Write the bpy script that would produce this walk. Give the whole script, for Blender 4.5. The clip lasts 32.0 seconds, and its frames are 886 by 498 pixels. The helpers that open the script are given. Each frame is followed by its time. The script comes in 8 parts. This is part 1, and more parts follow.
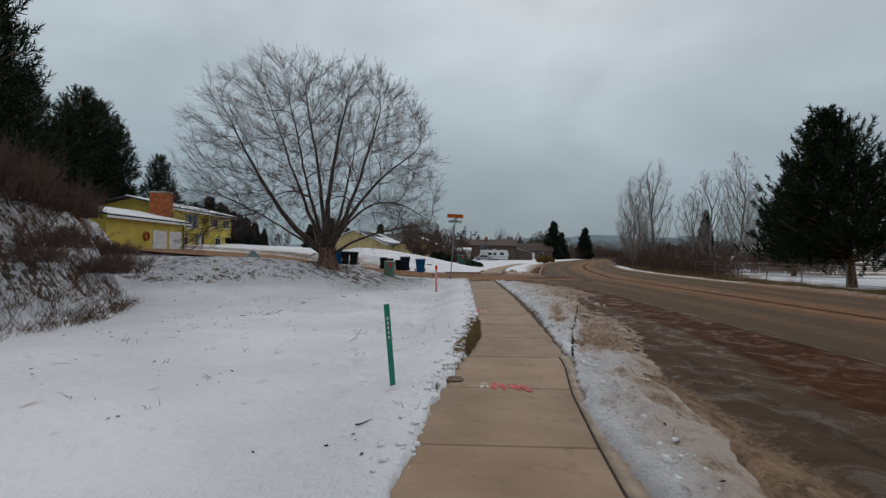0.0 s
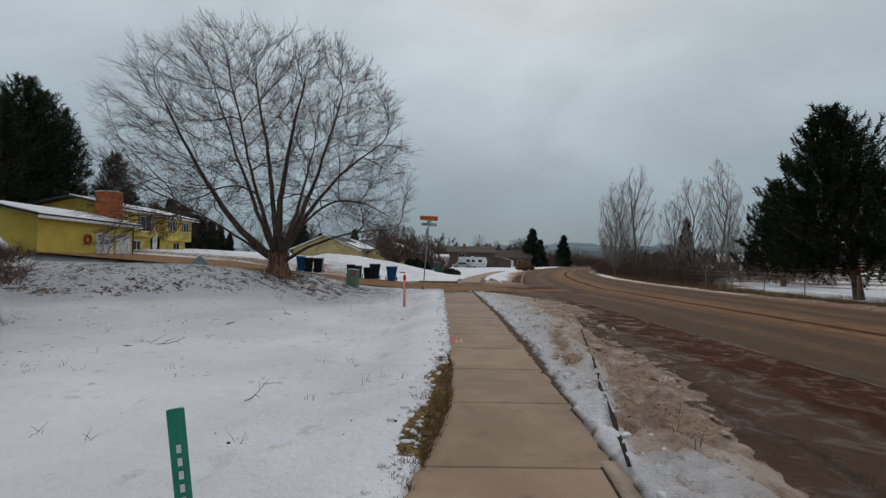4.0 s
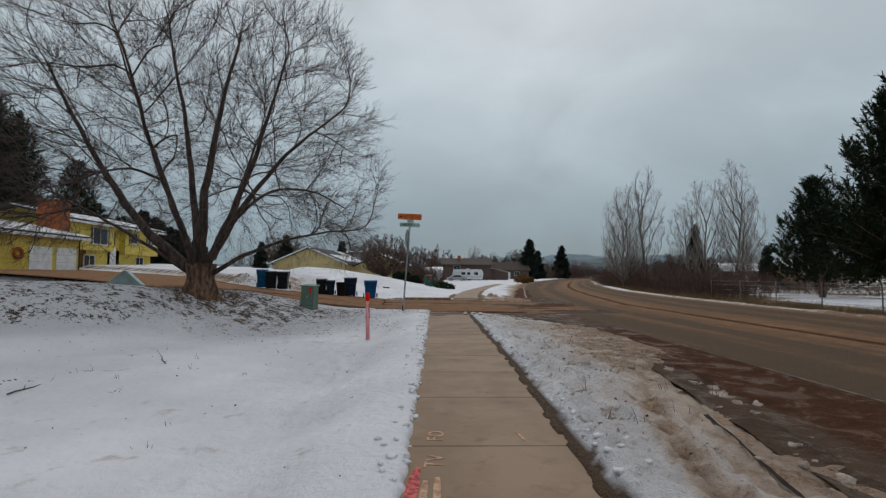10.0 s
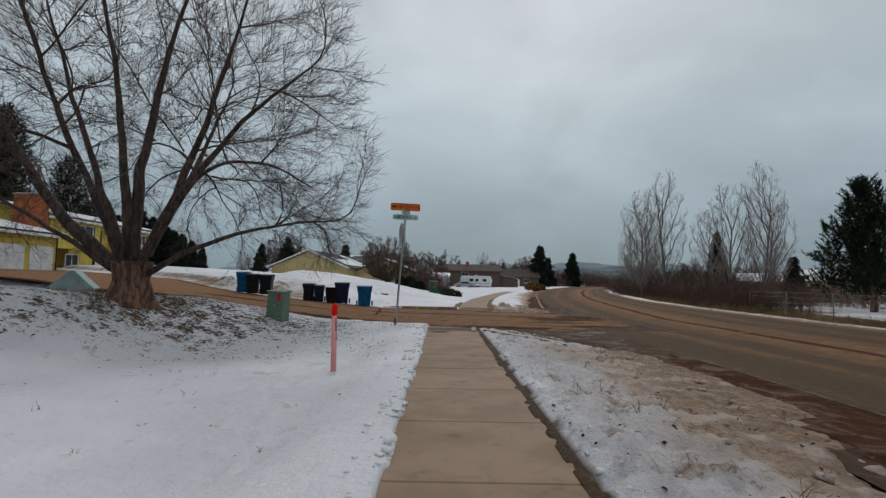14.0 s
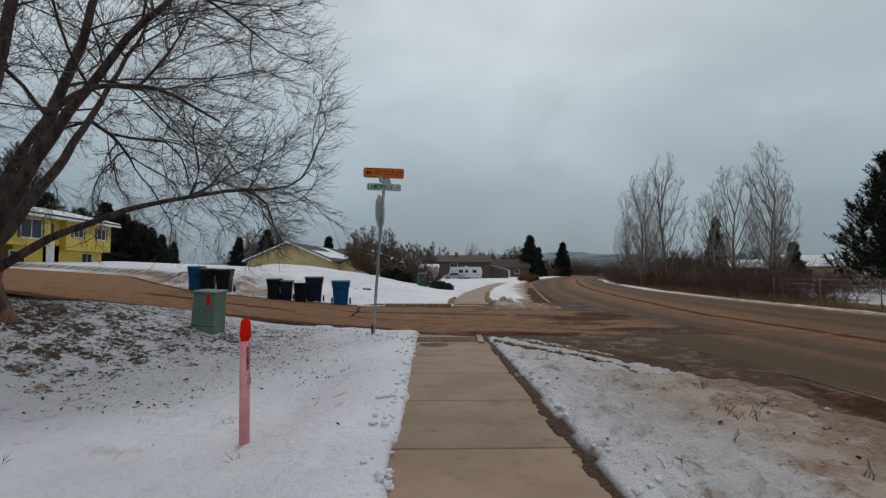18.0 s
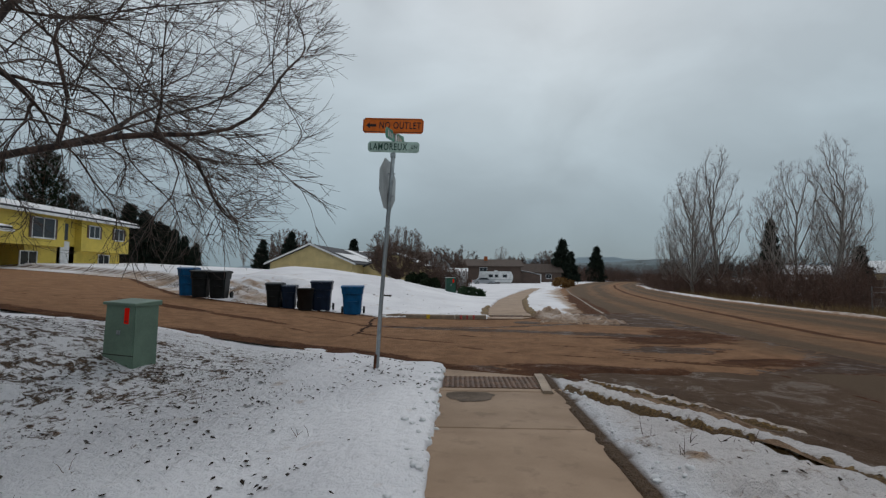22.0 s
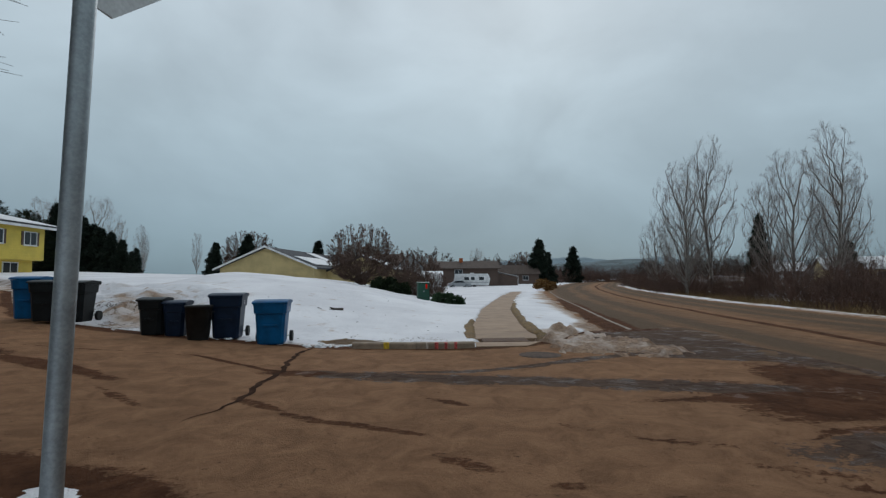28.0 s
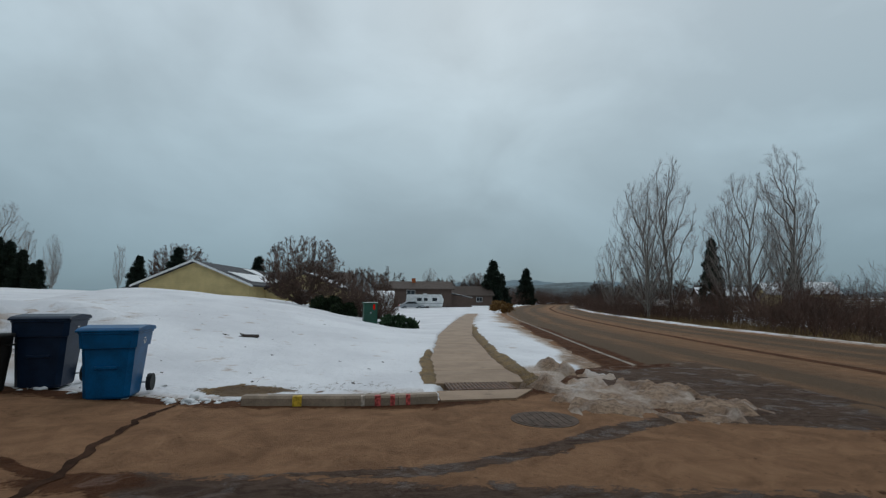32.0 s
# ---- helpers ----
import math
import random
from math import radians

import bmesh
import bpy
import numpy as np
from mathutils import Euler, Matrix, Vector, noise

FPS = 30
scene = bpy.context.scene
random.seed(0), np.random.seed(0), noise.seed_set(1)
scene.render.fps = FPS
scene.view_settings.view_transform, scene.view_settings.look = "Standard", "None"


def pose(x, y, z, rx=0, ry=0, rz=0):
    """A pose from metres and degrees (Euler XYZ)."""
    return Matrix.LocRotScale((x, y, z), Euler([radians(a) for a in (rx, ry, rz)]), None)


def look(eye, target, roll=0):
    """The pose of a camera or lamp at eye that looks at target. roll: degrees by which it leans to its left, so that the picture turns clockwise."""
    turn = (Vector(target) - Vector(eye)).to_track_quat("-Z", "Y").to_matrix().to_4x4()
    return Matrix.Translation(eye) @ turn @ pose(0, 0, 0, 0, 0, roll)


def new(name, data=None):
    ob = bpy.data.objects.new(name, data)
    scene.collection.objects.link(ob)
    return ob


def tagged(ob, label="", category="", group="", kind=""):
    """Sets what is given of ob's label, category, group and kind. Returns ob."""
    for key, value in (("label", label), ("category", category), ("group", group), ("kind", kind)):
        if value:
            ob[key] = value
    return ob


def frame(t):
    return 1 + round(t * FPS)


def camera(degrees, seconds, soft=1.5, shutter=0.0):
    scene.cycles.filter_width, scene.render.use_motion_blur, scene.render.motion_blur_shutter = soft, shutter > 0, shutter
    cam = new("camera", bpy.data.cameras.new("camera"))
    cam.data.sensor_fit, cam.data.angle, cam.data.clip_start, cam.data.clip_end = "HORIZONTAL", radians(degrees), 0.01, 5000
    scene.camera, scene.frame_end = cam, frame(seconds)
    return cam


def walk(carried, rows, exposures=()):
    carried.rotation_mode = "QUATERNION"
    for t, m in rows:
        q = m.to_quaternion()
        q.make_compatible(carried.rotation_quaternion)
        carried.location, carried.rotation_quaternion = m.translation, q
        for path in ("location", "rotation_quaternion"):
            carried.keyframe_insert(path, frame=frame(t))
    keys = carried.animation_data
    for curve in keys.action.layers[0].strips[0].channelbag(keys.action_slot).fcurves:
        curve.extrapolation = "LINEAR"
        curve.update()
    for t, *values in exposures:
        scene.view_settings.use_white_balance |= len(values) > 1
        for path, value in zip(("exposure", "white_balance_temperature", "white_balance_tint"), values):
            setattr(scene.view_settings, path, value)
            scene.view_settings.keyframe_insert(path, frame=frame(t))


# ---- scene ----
cam = camera(85.6, 32.0, 1.3)
PATH = [
    (0, (0.456, -1.908, 1.37), (0.391, 0.09, 1.393), 0.7),
    (0.5, (0.443, -1.429, 1.348), (0.428, 0.57, 1.362), 0.7),
    (1, (0.436, -1.042, 1.349), (0.335, 0.955, 1.333), 0.3),
    (1.5, (0.429, -0.614, 1.343), (0.355, 1.384, 1.358), 0.3),
    (2, (0.505, -0.229, 1.361), (0.472, 1.771, 1.381), 0.5),
    (2.5, (0.504, 0.178, 1.338), (0.463, 2.177, 1.362), 0.6),
    (3, (0.523, 0.653, 1.347), (0.588, 2.651, 1.399), 0.5),
    (3.5, (0.621, 0.915, 1.407), (0.643, 2.914, 1.457), 1.1),
    (5.5, (0.714, 2.768, 1.392), (0.781, 4.765, 1.459), 0.6),
    (6, (0.774, 3.202, 1.382), (0.858, 5.2, 1.427), 0.6),
    (6.5, (0.797, 3.671, 1.367), (0.859, 5.67, 1.412), -0.4),
    (7, (0.842, 4.124, 1.369), (0.953, 6.119, 1.445), -0.6),
    (7.5, (0.879, 4.552, 1.359), (0.89, 6.551, 1.397), 0.3),
    (8, (0.867, 5.006, 1.363), (0.891, 7.005, 1.42), -0.0),
    (8.5, (0.932, 5.396, 1.373), (0.99, 7.395, 1.436), 0.5),
    (9, (0.953, 5.882, 1.349), (0.898, 7.88, 1.418), 0.7),
    (9.5, (1.005, 6.34, 1.373), (1.033, 8.337, 1.471), 0.5),
    (10, (1.087, 6.762, 1.359), (1.131, 8.759, 1.467), 0.3),
    (10.5, (1.093, 7.222, 1.336), (1.099, 9.22, 1.428), 0.3),
    (11, (1.166, 7.663, 1.344), (1.242, 9.658, 1.46), 0.8),
    (11.5, (1.224, 8.068, 1.343), (1.254, 10.065, 1.441), 1.4),
    (12, (1.217, 8.402, 1.342), (1.271, 10.398, 1.457), 1.5),
    (12.5, (1.277, 8.874, 1.344), (1.326, 10.871, 1.443), 0.6),
    (13, (1.277, 9.331, 1.34), (1.251, 11.329, 1.42), 0.3),
    (13.5, (1.274, 9.803, 1.338), (1.344, 11.798, 1.467), 0.6),
    (14, (1.309, 10.275, 1.331), (1.318, 12.27, 1.465), 1.1),
    (14.5, (1.26, 10.746, 1.296), (1.234, 12.742, 1.424), 1.6),
    (16.5, (1.244, 12.657, 1.301), (1.268, 14.653, 1.435), 0.0),
    (17, (1.209, 13.073, 1.314), (1.216, 15.07, 1.422), 0.4),
    (17.5, (1.199, 13.53, 1.325), (1.275, 15.525, 1.444), -0.0),
    (18, (1.211, 13.977, 1.341), (1.272, 15.974, 1.441), 0.1),
    (18.5, (1.165, 14.439, 1.318), (1.217, 16.435, 1.426), 0.2),
    (19, (1.194, 14.886, 1.314), (1.258, 16.882, 1.418), 0.4),
    (19.5, (1.17, 15.334, 1.312), (1.151, 17.332, 1.389), 0.1),
    (20, (1.15, 15.798, 1.333), (1.169, 17.795, 1.429), -0.7),
    (20.5, (1.178, 16.236, 1.333), (1.189, 18.233, 1.443), -1.1),
    (21, (1.124, 16.662, 1.319), (1.072, 18.659, 1.423), -0.3),
    (21.5, (1.136, 17.098, 1.322), (1.12, 19.095, 1.446), 0.3),
    (22, (1.162, 17.503, 1.335), (1.105, 19.499, 1.453), 0.5),
    (22.5, (1.152, 17.975, 1.33), (1.167, 19.969, 1.487), 0.6),
    (23, (1.182, 18.413, 1.303), (1.199, 20.407, 1.466), 0.4),
    (23.5, (1.16, 18.844, 1.286), (1.043, 20.835, 1.433), 0.2),
    (24, (1.179, 19.28, 1.293), (1.156, 21.273, 1.455), 0.1),
    (24.5, (1.239, 19.679, 1.287), (1.282, 21.672, 1.448), -0.5),
    (25, (1.201, 20.083, 1.258), (1.212, 22.078, 1.395), -1.1),
    (25.5, (1.224, 20.555, 1.229), (1.298, 22.55, 1.362), -1.4),
    (27.5, (1.187, 22.383, 1.408), (1.104, 24.376, 1.553), 0.6),
    (28, (1.207, 22.871, 1.438), (1.259, 24.866, 1.568), -0.5),
    (28.5, (1.206, 23.331, 1.41), (1.179, 25.328, 1.53), -0.8),
    (29, (1.22, 23.777, 1.377), (1.096, 25.77, 1.502), -1.1),
    (29.5, (1.268, 24.285, 1.375), (1.259, 26.278, 1.536), 0.0),
    (30, (1.291, 24.707, 1.394), (1.215, 26.701, 1.52), 1.1),
    (30.5, (1.293, 25.128, 1.385), (1.286, 27.124, 1.518), 0.2),
    (31, (1.32, 25.59, 1.381), (1.388, 27.582, 1.553), -0.1),
    (31.5, (1.316, 26.025, 1.375), (1.373, 28.016, 1.55), 0.0),
    (32, (1.362, 26.457, 1.382), (1.61, 28.429, 1.599), 0.1),
]
# the clip turns cooler once the camera reaches the open junction
EXPOSURES = [(0, -0.02, 6550, 14), (24.5, 0.01, 6500, 13), (28, 0.0, 6200, 10), (32, -0.05, 6150, 8)]
walk(cam, [(t, look(eye, target, roll)) for t, eye, target, roll in PATH], EXPOSURES)

# ---- world and light ----
world = bpy.data.worlds.new("overcast_sky")
world.use_nodes = True
scene.world = world


def build_sky():
    nt = world.node_tree
    nt.nodes.clear()
    out = nt.nodes.new("ShaderNodeOutputWorld")
    bg = nt.nodes.new("ShaderNodeBackground")
    add = nt.nodes.new("ShaderNodeAddShader")
    bg2 = nt.nodes.new("ShaderNodeBackground")
    sky = nt.nodes.new("ShaderNodeTexSky")
    sky.sky_type = "NISHITA"
    sky.sun_disc = False
    sky.sun_elevation = radians(34)
    sky.sun_rotation = radians(12)
    bg2.inputs[1].default_value = 0.004
    nt.links.new(sky.outputs[0], bg2.inputs[0])
    tc = nt.nodes.new("ShaderNodeTexCoord")
    sep = nt.nodes.new("ShaderNodeSeparateXYZ")
    nt.links.new(tc.outputs["Generated"], sep.inputs[0])
    ramp = nt.nodes.new("ShaderNodeValToRGB")
    ramp.color_ramp.elements[0].position = 0.0
    ramp.color_ramp.elements[0].color = (*SKY_LOW, 1)
    ramp.color_ramp.elements[1].position = 0.75
    ramp.color_ramp.elements[1].color = (*SKY_TOP, 1)
    e = ramp.color_ramp.elements.new(0.28)
    e.color = (*SKY_MID, 1)
    nt.links.new(sep.outputs[2], ramp.inputs[0])
    # two scales of soft cloud, stretched along the horizon
    mp = nt.nodes.new("ShaderNodeMapping")
    mp.inputs["Scale"].default_value = (1.0, 1.0, 1.7)
    nt.links.new(tc.outputs["Generated"], mp.inputs[0])
    n1 = nt.nodes.new("ShaderNodeTexNoise")
    n1.inputs["Scale"].default_value = 2.6
    n1.inputs["Detail"].default_value = 6
    n1.inputs["Roughness"].default_value = 0.5
    n1.inputs["Distortion"].default_value = 0.35
    nt.links.new(mp.outputs[0], n1.inputs["Vector"])
    mr = nt.nodes.new("ShaderNodeMapRange")
    mr.inputs[1].default_value, mr.inputs[2].default_value = 0.36, 0.66
    mr.inputs[3].default_value, mr.inputs[4].default_value = 0.9, 1.13
    nt.links.new(n1.outputs[0], mr.inputs[0])
    mul = nt.nodes.new("ShaderNodeMix")
    mul.data_type = "RGBA"
    mul.blend_type = "MULTIPLY"
    mul.inputs[0].default_value = 1.0
    nt.links.new(ramp.outputs[0], mul.inputs[6])
    nt.links.new(mr.outputs[0], mul.inputs[7])
    nt.links.new(mul.outputs[2], bg.inputs[0])
    bg.inputs[1].default_value = SKY_POWER
    nt.links.new(bg.outputs[0], add.inputs[0])
    nt.links.new(bg2.outputs[0], add.inputs[1])
    nt.links.new(add.outputs[0], out.inputs[0])


SKY_LOW, SKY_MID, SKY_TOP, SKY_POWER = (0.15, 0.222, 0.26), (0.401, 0.49, 0.527), (0.596, 0.641, 0.664), 1.0
build_sky()
sun_data = bpy.data.lights.new("sun", "SUN")
sun_data.energy = 0.5
sun_data.angle = radians(25)
sun_data.color = (1.0, 0.97, 0.93)
sun = new("sun", sun_data)
sun.matrix_world = look((0, 0, 60), (-8, -44, 30))


# ---- noise ----
def hash2(ix, iy, seed):
    h = (ix * 374761393 + iy * 668265263 + seed * 974634777) & 0x7FFFFFFF
    h = ((h ^ (h >> 13)) * 1274126177) & 0x7FFFFFFF
    return ((h ^ (h >> 16)) & 0xFFFF) / 65535.0


def vnoise(x, y, seed=0):
    x, y = np.asarray(x, float), np.asarray(y, float)
    ix, iy = np.floor(x).astype(np.int64), np.floor(y).astype(np.int64)
    fx, fy = x - ix, y - iy
    fx, fy = fx * fx * (3 - 2 * fx), fy * fy * (3 - 2 * fy)
    a, b = hash2(ix, iy, seed), hash2(ix + 1, iy, seed)
    c, d = hash2(ix, iy + 1, seed), hash2(ix + 1, iy + 1, seed)
    return (a * (1 - fx) + b * fx) * (1 - fy) + (c * (1 - fx) + d * fx) * fy - 0.5


def fbm(x, y, seed=0, octaves=4, gain=0.5):
    total, amp = 0.0, 1.0
    for k in range(octaves):
        total = total + amp * vnoise(np.asarray(x) * 2 ** k, np.asarray(y) * 2 ** k, seed + 17 * k)
        amp *= gain
    return total


def smooth(a, b, v):
    u = np.clip((np.asarray(v, float) - a) / (b - a), 0, 1)
    return u * u * (3 - 2 * u)


def curve(points):
    """A smooth function of one number through (key, value) pairs."""
    ks, vs = zip(*points)
    return lambda v: np.interp(v, ks, vs)


# ---- plan: the lines of the place, in metres ----
walk_left = curve([(-9, 0.12), (1.0, 0.16), (2.3, 0.27), (3.5, 0.44), (4.7, 0.66), (6.3, 0.87), (7.8, 0.92), (13.5, 0.99), (24.3, 1.02)])
walk_right = curve([(-9, 1.52), (2.4, 1.55), (4.6, 1.93), (9, 2.12), (14, 2.27), (24.3, 2.34)])
snow_limit = curve([(-40, 1.9), (1, 2.1), (3.3, 2.55), (6.2, 3.3), (8.2, 3.75), (13.4, 4.55), (16, 4.9), (19, 5.0), (21, 4.85), (22.1, 4.5), (23.4, 3.8), (24.4, 2.85), (25, 2.6)])
kerb_line = curve([(-30, 1.60), (3.0, 1.62), (4.7, 2.02), (6.0, 2.30), (7.4, 2.70), (10.7, 3.55), (13.4, 4.25), (15.5, 4.8)])
rut_line = curve([(7.0, 2.45), (8.5, 2.62), (9.8, 2.84), (10.5, 2.98), (12.3, 3.55), (13.9, 4.35), (14.6, 4.9)])
walk_far_left = curve([(33.6, 2.25), (38, 2.55), (46, 3.65), (56, 5.6), (66, 7.7), (80, 10.9)])
walk_far_right = curve([(33.6, 3.75), (38, 4.0), (46, 5.0), (56, 6.9), (66, 9.0), (80, 12.2)])
road_near = curve([(-60, 5.6), (20, 5.7), (25, 5.6), (34, 6.0), (40, 7.0), (49, 8.7), (62, 11.1), (77, 14.2), (95, 19.0), (112, 24), (160, 42), (400, 160)])
slush_edge = curve([(-40, 3.3), (1.6, 3.55), (4.1, 3.8), (6.5, 3.8), (8.2, 3.9), (10.3, 4.15), (11.5, 4.5), (14, 4.85), (17, 5.0), (19, 5.1), (21.5, 4.9), (23, 4.2), (24.5, 3.2)])
slab_joint = curve([(-9, 1.40), (0.9, 1.43), (1.6, 1.48), (2.9, 1.60), (4.1, 1.79), (4.7, 1.84)])
slush_from = curve([(3, 2.9), (5, 2.5), (7.9, 2.8), (9.4, 2.95), (11.9, 3.3), (12.7, 3.8), (14.6, 4.5), (19, 4.5), (21, 5.0)])
plough_one = curve([(2.4, 24.3), (2.9, 23.9), (3.5, 22.85), (3.95, 22.15), (4.4, 21.5), (4.7, 20.8), (5.0, 20.2)])
plough_two = curve([(2.4, 23.5), (2.7, 23.0), (3.2, 22.4), (3.6, 21.75), (3.9, 21.2), (4.3, 20.6)])
road_mid = curve([(-60, 10.5), (30, 10.7), (40, 12.3), (52, 14.7), (65, 17.8), (88, 24.4), (112, 32), (160, 51), (400, 170)])
road_far = curve([(-60, 16.2), (30, 16.2), (40, 17.0), (52, 19.0), (65, 22.2), (88, 28.8), (112, 36.6), (160, 56), (400, 176)])
side_near = curve([(-90, 46.0), (-40, 40.6), (-25, 35.0), (-10, 28.9), (-6, 27.75), (-3.6, 27.2), (-2.3, 26.9), (-1.6, 26.7), (-0.9, 26.4), (0, 25.85), (0.9, 25.0), (1.2, 24.75), (1.8, 24.55), (9, 24.5)])
side_far = curve([(-90, 62.0), (-40, 53.0), (-25, 48.5), (-18, 45.0), (-13, 39.2), (-10, 36.1), (-7.5, 34.75), (-5, 34.0), (-2, 33.6), (0, 33.25), (2.2, 33.15), (4.0, 33.9), (5.4, 36.0), (9, 37)])


def side_level(x):
    """The height of the side road's surface, which climbs away from the junction."""
    x = np.asarray(x, float)
    return -0.03 + 0.07 * np.clip(-1.5 - x, 0, 15) + 0.045 * np.clip(-16.5 - x, 0, 22)


def land(x, y):
    """The bare lie of the land under the snow."""
    x, y = np.asarray(x, float), np.asarray(y, float)
    z = np.zeros(np.broadcast(x, y).shape)
    # the lawn beside the pavement dips, then a bank climbs away from it
    dip = smooth(0.8, -0.6, x) * smooth(24.5, 20, y)
    z = z - 0.27 * dip * (0.45 + 0.55 * smooth(1, 9, y))
    # a steep brushy bank beside the start, and a low one under the tree along the side road
    toe = np.interp(y, [-40, 4, 7, 9, 13, 16, 19], [-6.6, -7.2, -7.6, -7.7, -9.6, -11.9, -13.2])
    top = np.interp(y, [-40, 8, 13, 18, 21], [3.2, 3.0, 2.7, 2.8, 1.5])
    steep = smooth(0, 1, (toe - x) / 2.7) * (top + 0.27 * dip) * smooth(23.5, 18.5, y)
    steep = steep + np.clip(toe - 2.7 - x, 0, 30) * 0.02
    toe2 = np.interp(y, [13, 16, 20, 24], [-8.6, -6.4, -3.7, -2.2])
    top2 = np.interp(y, [13, 16, 20, 23, 27], [1.3, 1.3, 1.1, 0.85, 0.4])
    low = smooth(0, 1, (toe2 - x) / np.interp(y, [13, 20, 24], [5.0, 4.8, 3.6])) * (top2 + 0.27 * dip) * smooth(12.5, 19.0, y)
    bank = np.maximum(steep, low)
    z = z + bank * smooth(29.5, 25.5, y + 0.33 * x)
    # side road and what lies beyond it
    beyond = smooth(-2.0, 1.5, y - side_near(x))
    z = z * (1 - beyond) + side_level(x) * beyond
    past = y - side_far(x)
    mound = 1.55 * smooth(0.0, 17, past) * smooth(5.5, -10.5, x + 0.12 * np.clip(y - 45, 0, 60))
    mound = np.maximum(z, side_level(x)) * smooth(30, -10, past) + mound + 0.35 * smooth(0, 8, past) * smooth(3, -4, x)
    # a flat lawn above a low dark bank before the yellow house, then level ground behind
    lawn = side_level(np.maximum(x, -34)) + 0.10 * smooth(0.3, 2.0, past) + 0.34 * smooth(2.0, 2.7, past) + 0.022 * np.clip(past - 2.7, 0, 16)
    z = np.where(past > 0, mound + (lawn - mound) * smooth(-9.2, -13.0, x + 0.14 * np.clip(past - 3, 0, 40)), z)
    # the low ground across the main road
    over = x - road_far(y)
    z = z - 0.25 * smooth(0.4, 4, over) + 0.012 * np.clip(over - 20, 0, 400)
    z = z + 0.004 * np.clip(y - 90, 0, 1000)
    return z


def road_level(x, y):
    return -0.05 + 0.004 * np.clip(np.asarray(y, float) - 90, 0, 1000)


def ground_level(x, y):
    """The top of the snow, the verge and the muddy shoulder."""
    x, y = np.asarray(x, float), np.asarray(y, float)
    z = land(x, y)
    rough = 0.05 * fbm(x * 0.55, y * 0.55, 3, 4) + 0.022 * fbm(x * 3.1, y * 3.1, 5, 3) + 0.012 * fbm(x * 11, y * 11, 23, 2)
    near = smooth(60, 15, np.hypot(x, y - 12))
    z = z + rough * (0.5 + 0.5 * near)
    wob = 0.055 * fbm(x * 1.3, y * 1.7, 8, 3) + 0.06 * fbm(x * 7, y * 7, 9, 3)
    # pavement this side: the snow ends raggedly against the slabs
    le, re = walk_left(y), walk_right(y)
    here = (y < 24.9)
    strip = 0.045 * smooth(5.0, 4.4, y)
    out = np.maximum(le - 0.01 - x, x - re - strip - 0.115 * smooth(5, 9, y)) + wob * 0.75
    soil = np.maximum(le - 0.03 - x, x - re - strip + 0.02) + wob * 0.75
    lift = 0.05 * smooth(0.0, 0.09, out) - 0.10 * smooth(0.02, -0.03, soil) + 0.010 * smooth(0.0, 0.03, soil)
    flat = smooth(1.3, 0.1, np.maximum(le - x, x - re))
    z = np.where(here, z * (1 - 0.8 * flat) + lift * smooth(2.2, 0.2, np.maximum(le - x, x - re)), z)
    # pavement beyond the side road
    le2, re2 = walk_far_left(y), walk_far_right(y)
    there = (y > 33.3) & (y < 82)
    out2 = np.maximum(le2 - x, x - re2) + wob
    lift2 = 0.05 * smooth(0.0, 0.14, out2) - 0.12 * smooth(0.02, -0.08, out2)
    flat2 = smooth(1.5, 0.0, np.maximum(le2 - x, x - re2))
    z = np.where(there, z * (1 - 0.9 * flat2) + lift2 * smooth(2.5, 0.3, np.maximum(le2 - x, x - re2)), z)
    # verge between pavement and road: lumpy ploughed snow that runs out into mud
    ve = (x - re) / np.maximum(snow_limit(y) + 0.5 - re, 0.1)
    verge = here & (x > re)
    lump = smooth(0.03, 0.15, ve) * smooth(0.95, 0.25, ve) * (1 - 0.8 * smooth(20.3, 21.5, y))
    z = np.where(verge, z + lump * (0.045 + 0.075 * fbm(x * 1.6, y * 1.1, 12, 4) + 0.10 * fbm(x * 4.4, y * 4.4, 13, 4, 0.8)) + smooth(0.03, 0.15, ve) * smooth(1.15, 0.9, ve) * 0.035 * fbm(x * 7.5, y * 7.5, 18, 2, 0.8), z)
    rut = np.exp(-((x - rut_line(y)) / 0.15) ** 2) + np.exp(-((x - rut_line(y) - 0.42) / 0.13) ** 2) * 0.7
    z = z - 0.045 * rut * smooth(7, 8, y) * smooth(14.6, 13.8, y)
    k = x - kerb_line(y)
    z = np.where(verge & (y > 4.4) & (y < 15.5), z - 0.05 * smooth(-0.02, 0.1, k) + 0.03 * np.exp(-((k + 0.1) / 0.08) ** 2), z)
    p1, p2 = (y - plough_one(x)) * 0.7, (y - plough_two(x)) * 0.7
    w = 0.08 * fbm(x * 2.5, y * 2.5, 67, 3)
    fade = smooth(2.35, 2.7, x) * smooth(5.3, 4.7, x) * smooth(20.0, 20.7, y)
    corner = -0.11 * np.exp(-((p1 + w) / 0.17) ** 2) - 0.11 * np.exp(-((p2 + w) / 0.14) ** 2) * smooth(4.3, 3.8, x) - 0.03 + 0.03 * np.exp(-((p1 + w - 0.27) / 0.12) ** 2) + 0.02 * np.exp(-((p1 + w + 0.22) / 0.1) ** 2)
    z = np.where(verge, z + fade * corner, z)
    verge2 = there & (x > re2)
    ve2 = (x - re2) / np.maximum(road_near(y) - re2, 0.1)
    z = np.where(verge2, z + smooth(0.0, 0.2, ve2) * smooth(0.95, 0.4, ve2) * smooth(34.0, 36.5, y) * (0.06 + 0.05 * fbm(x * 1.6, y * 1.1, 14, 3)), z)
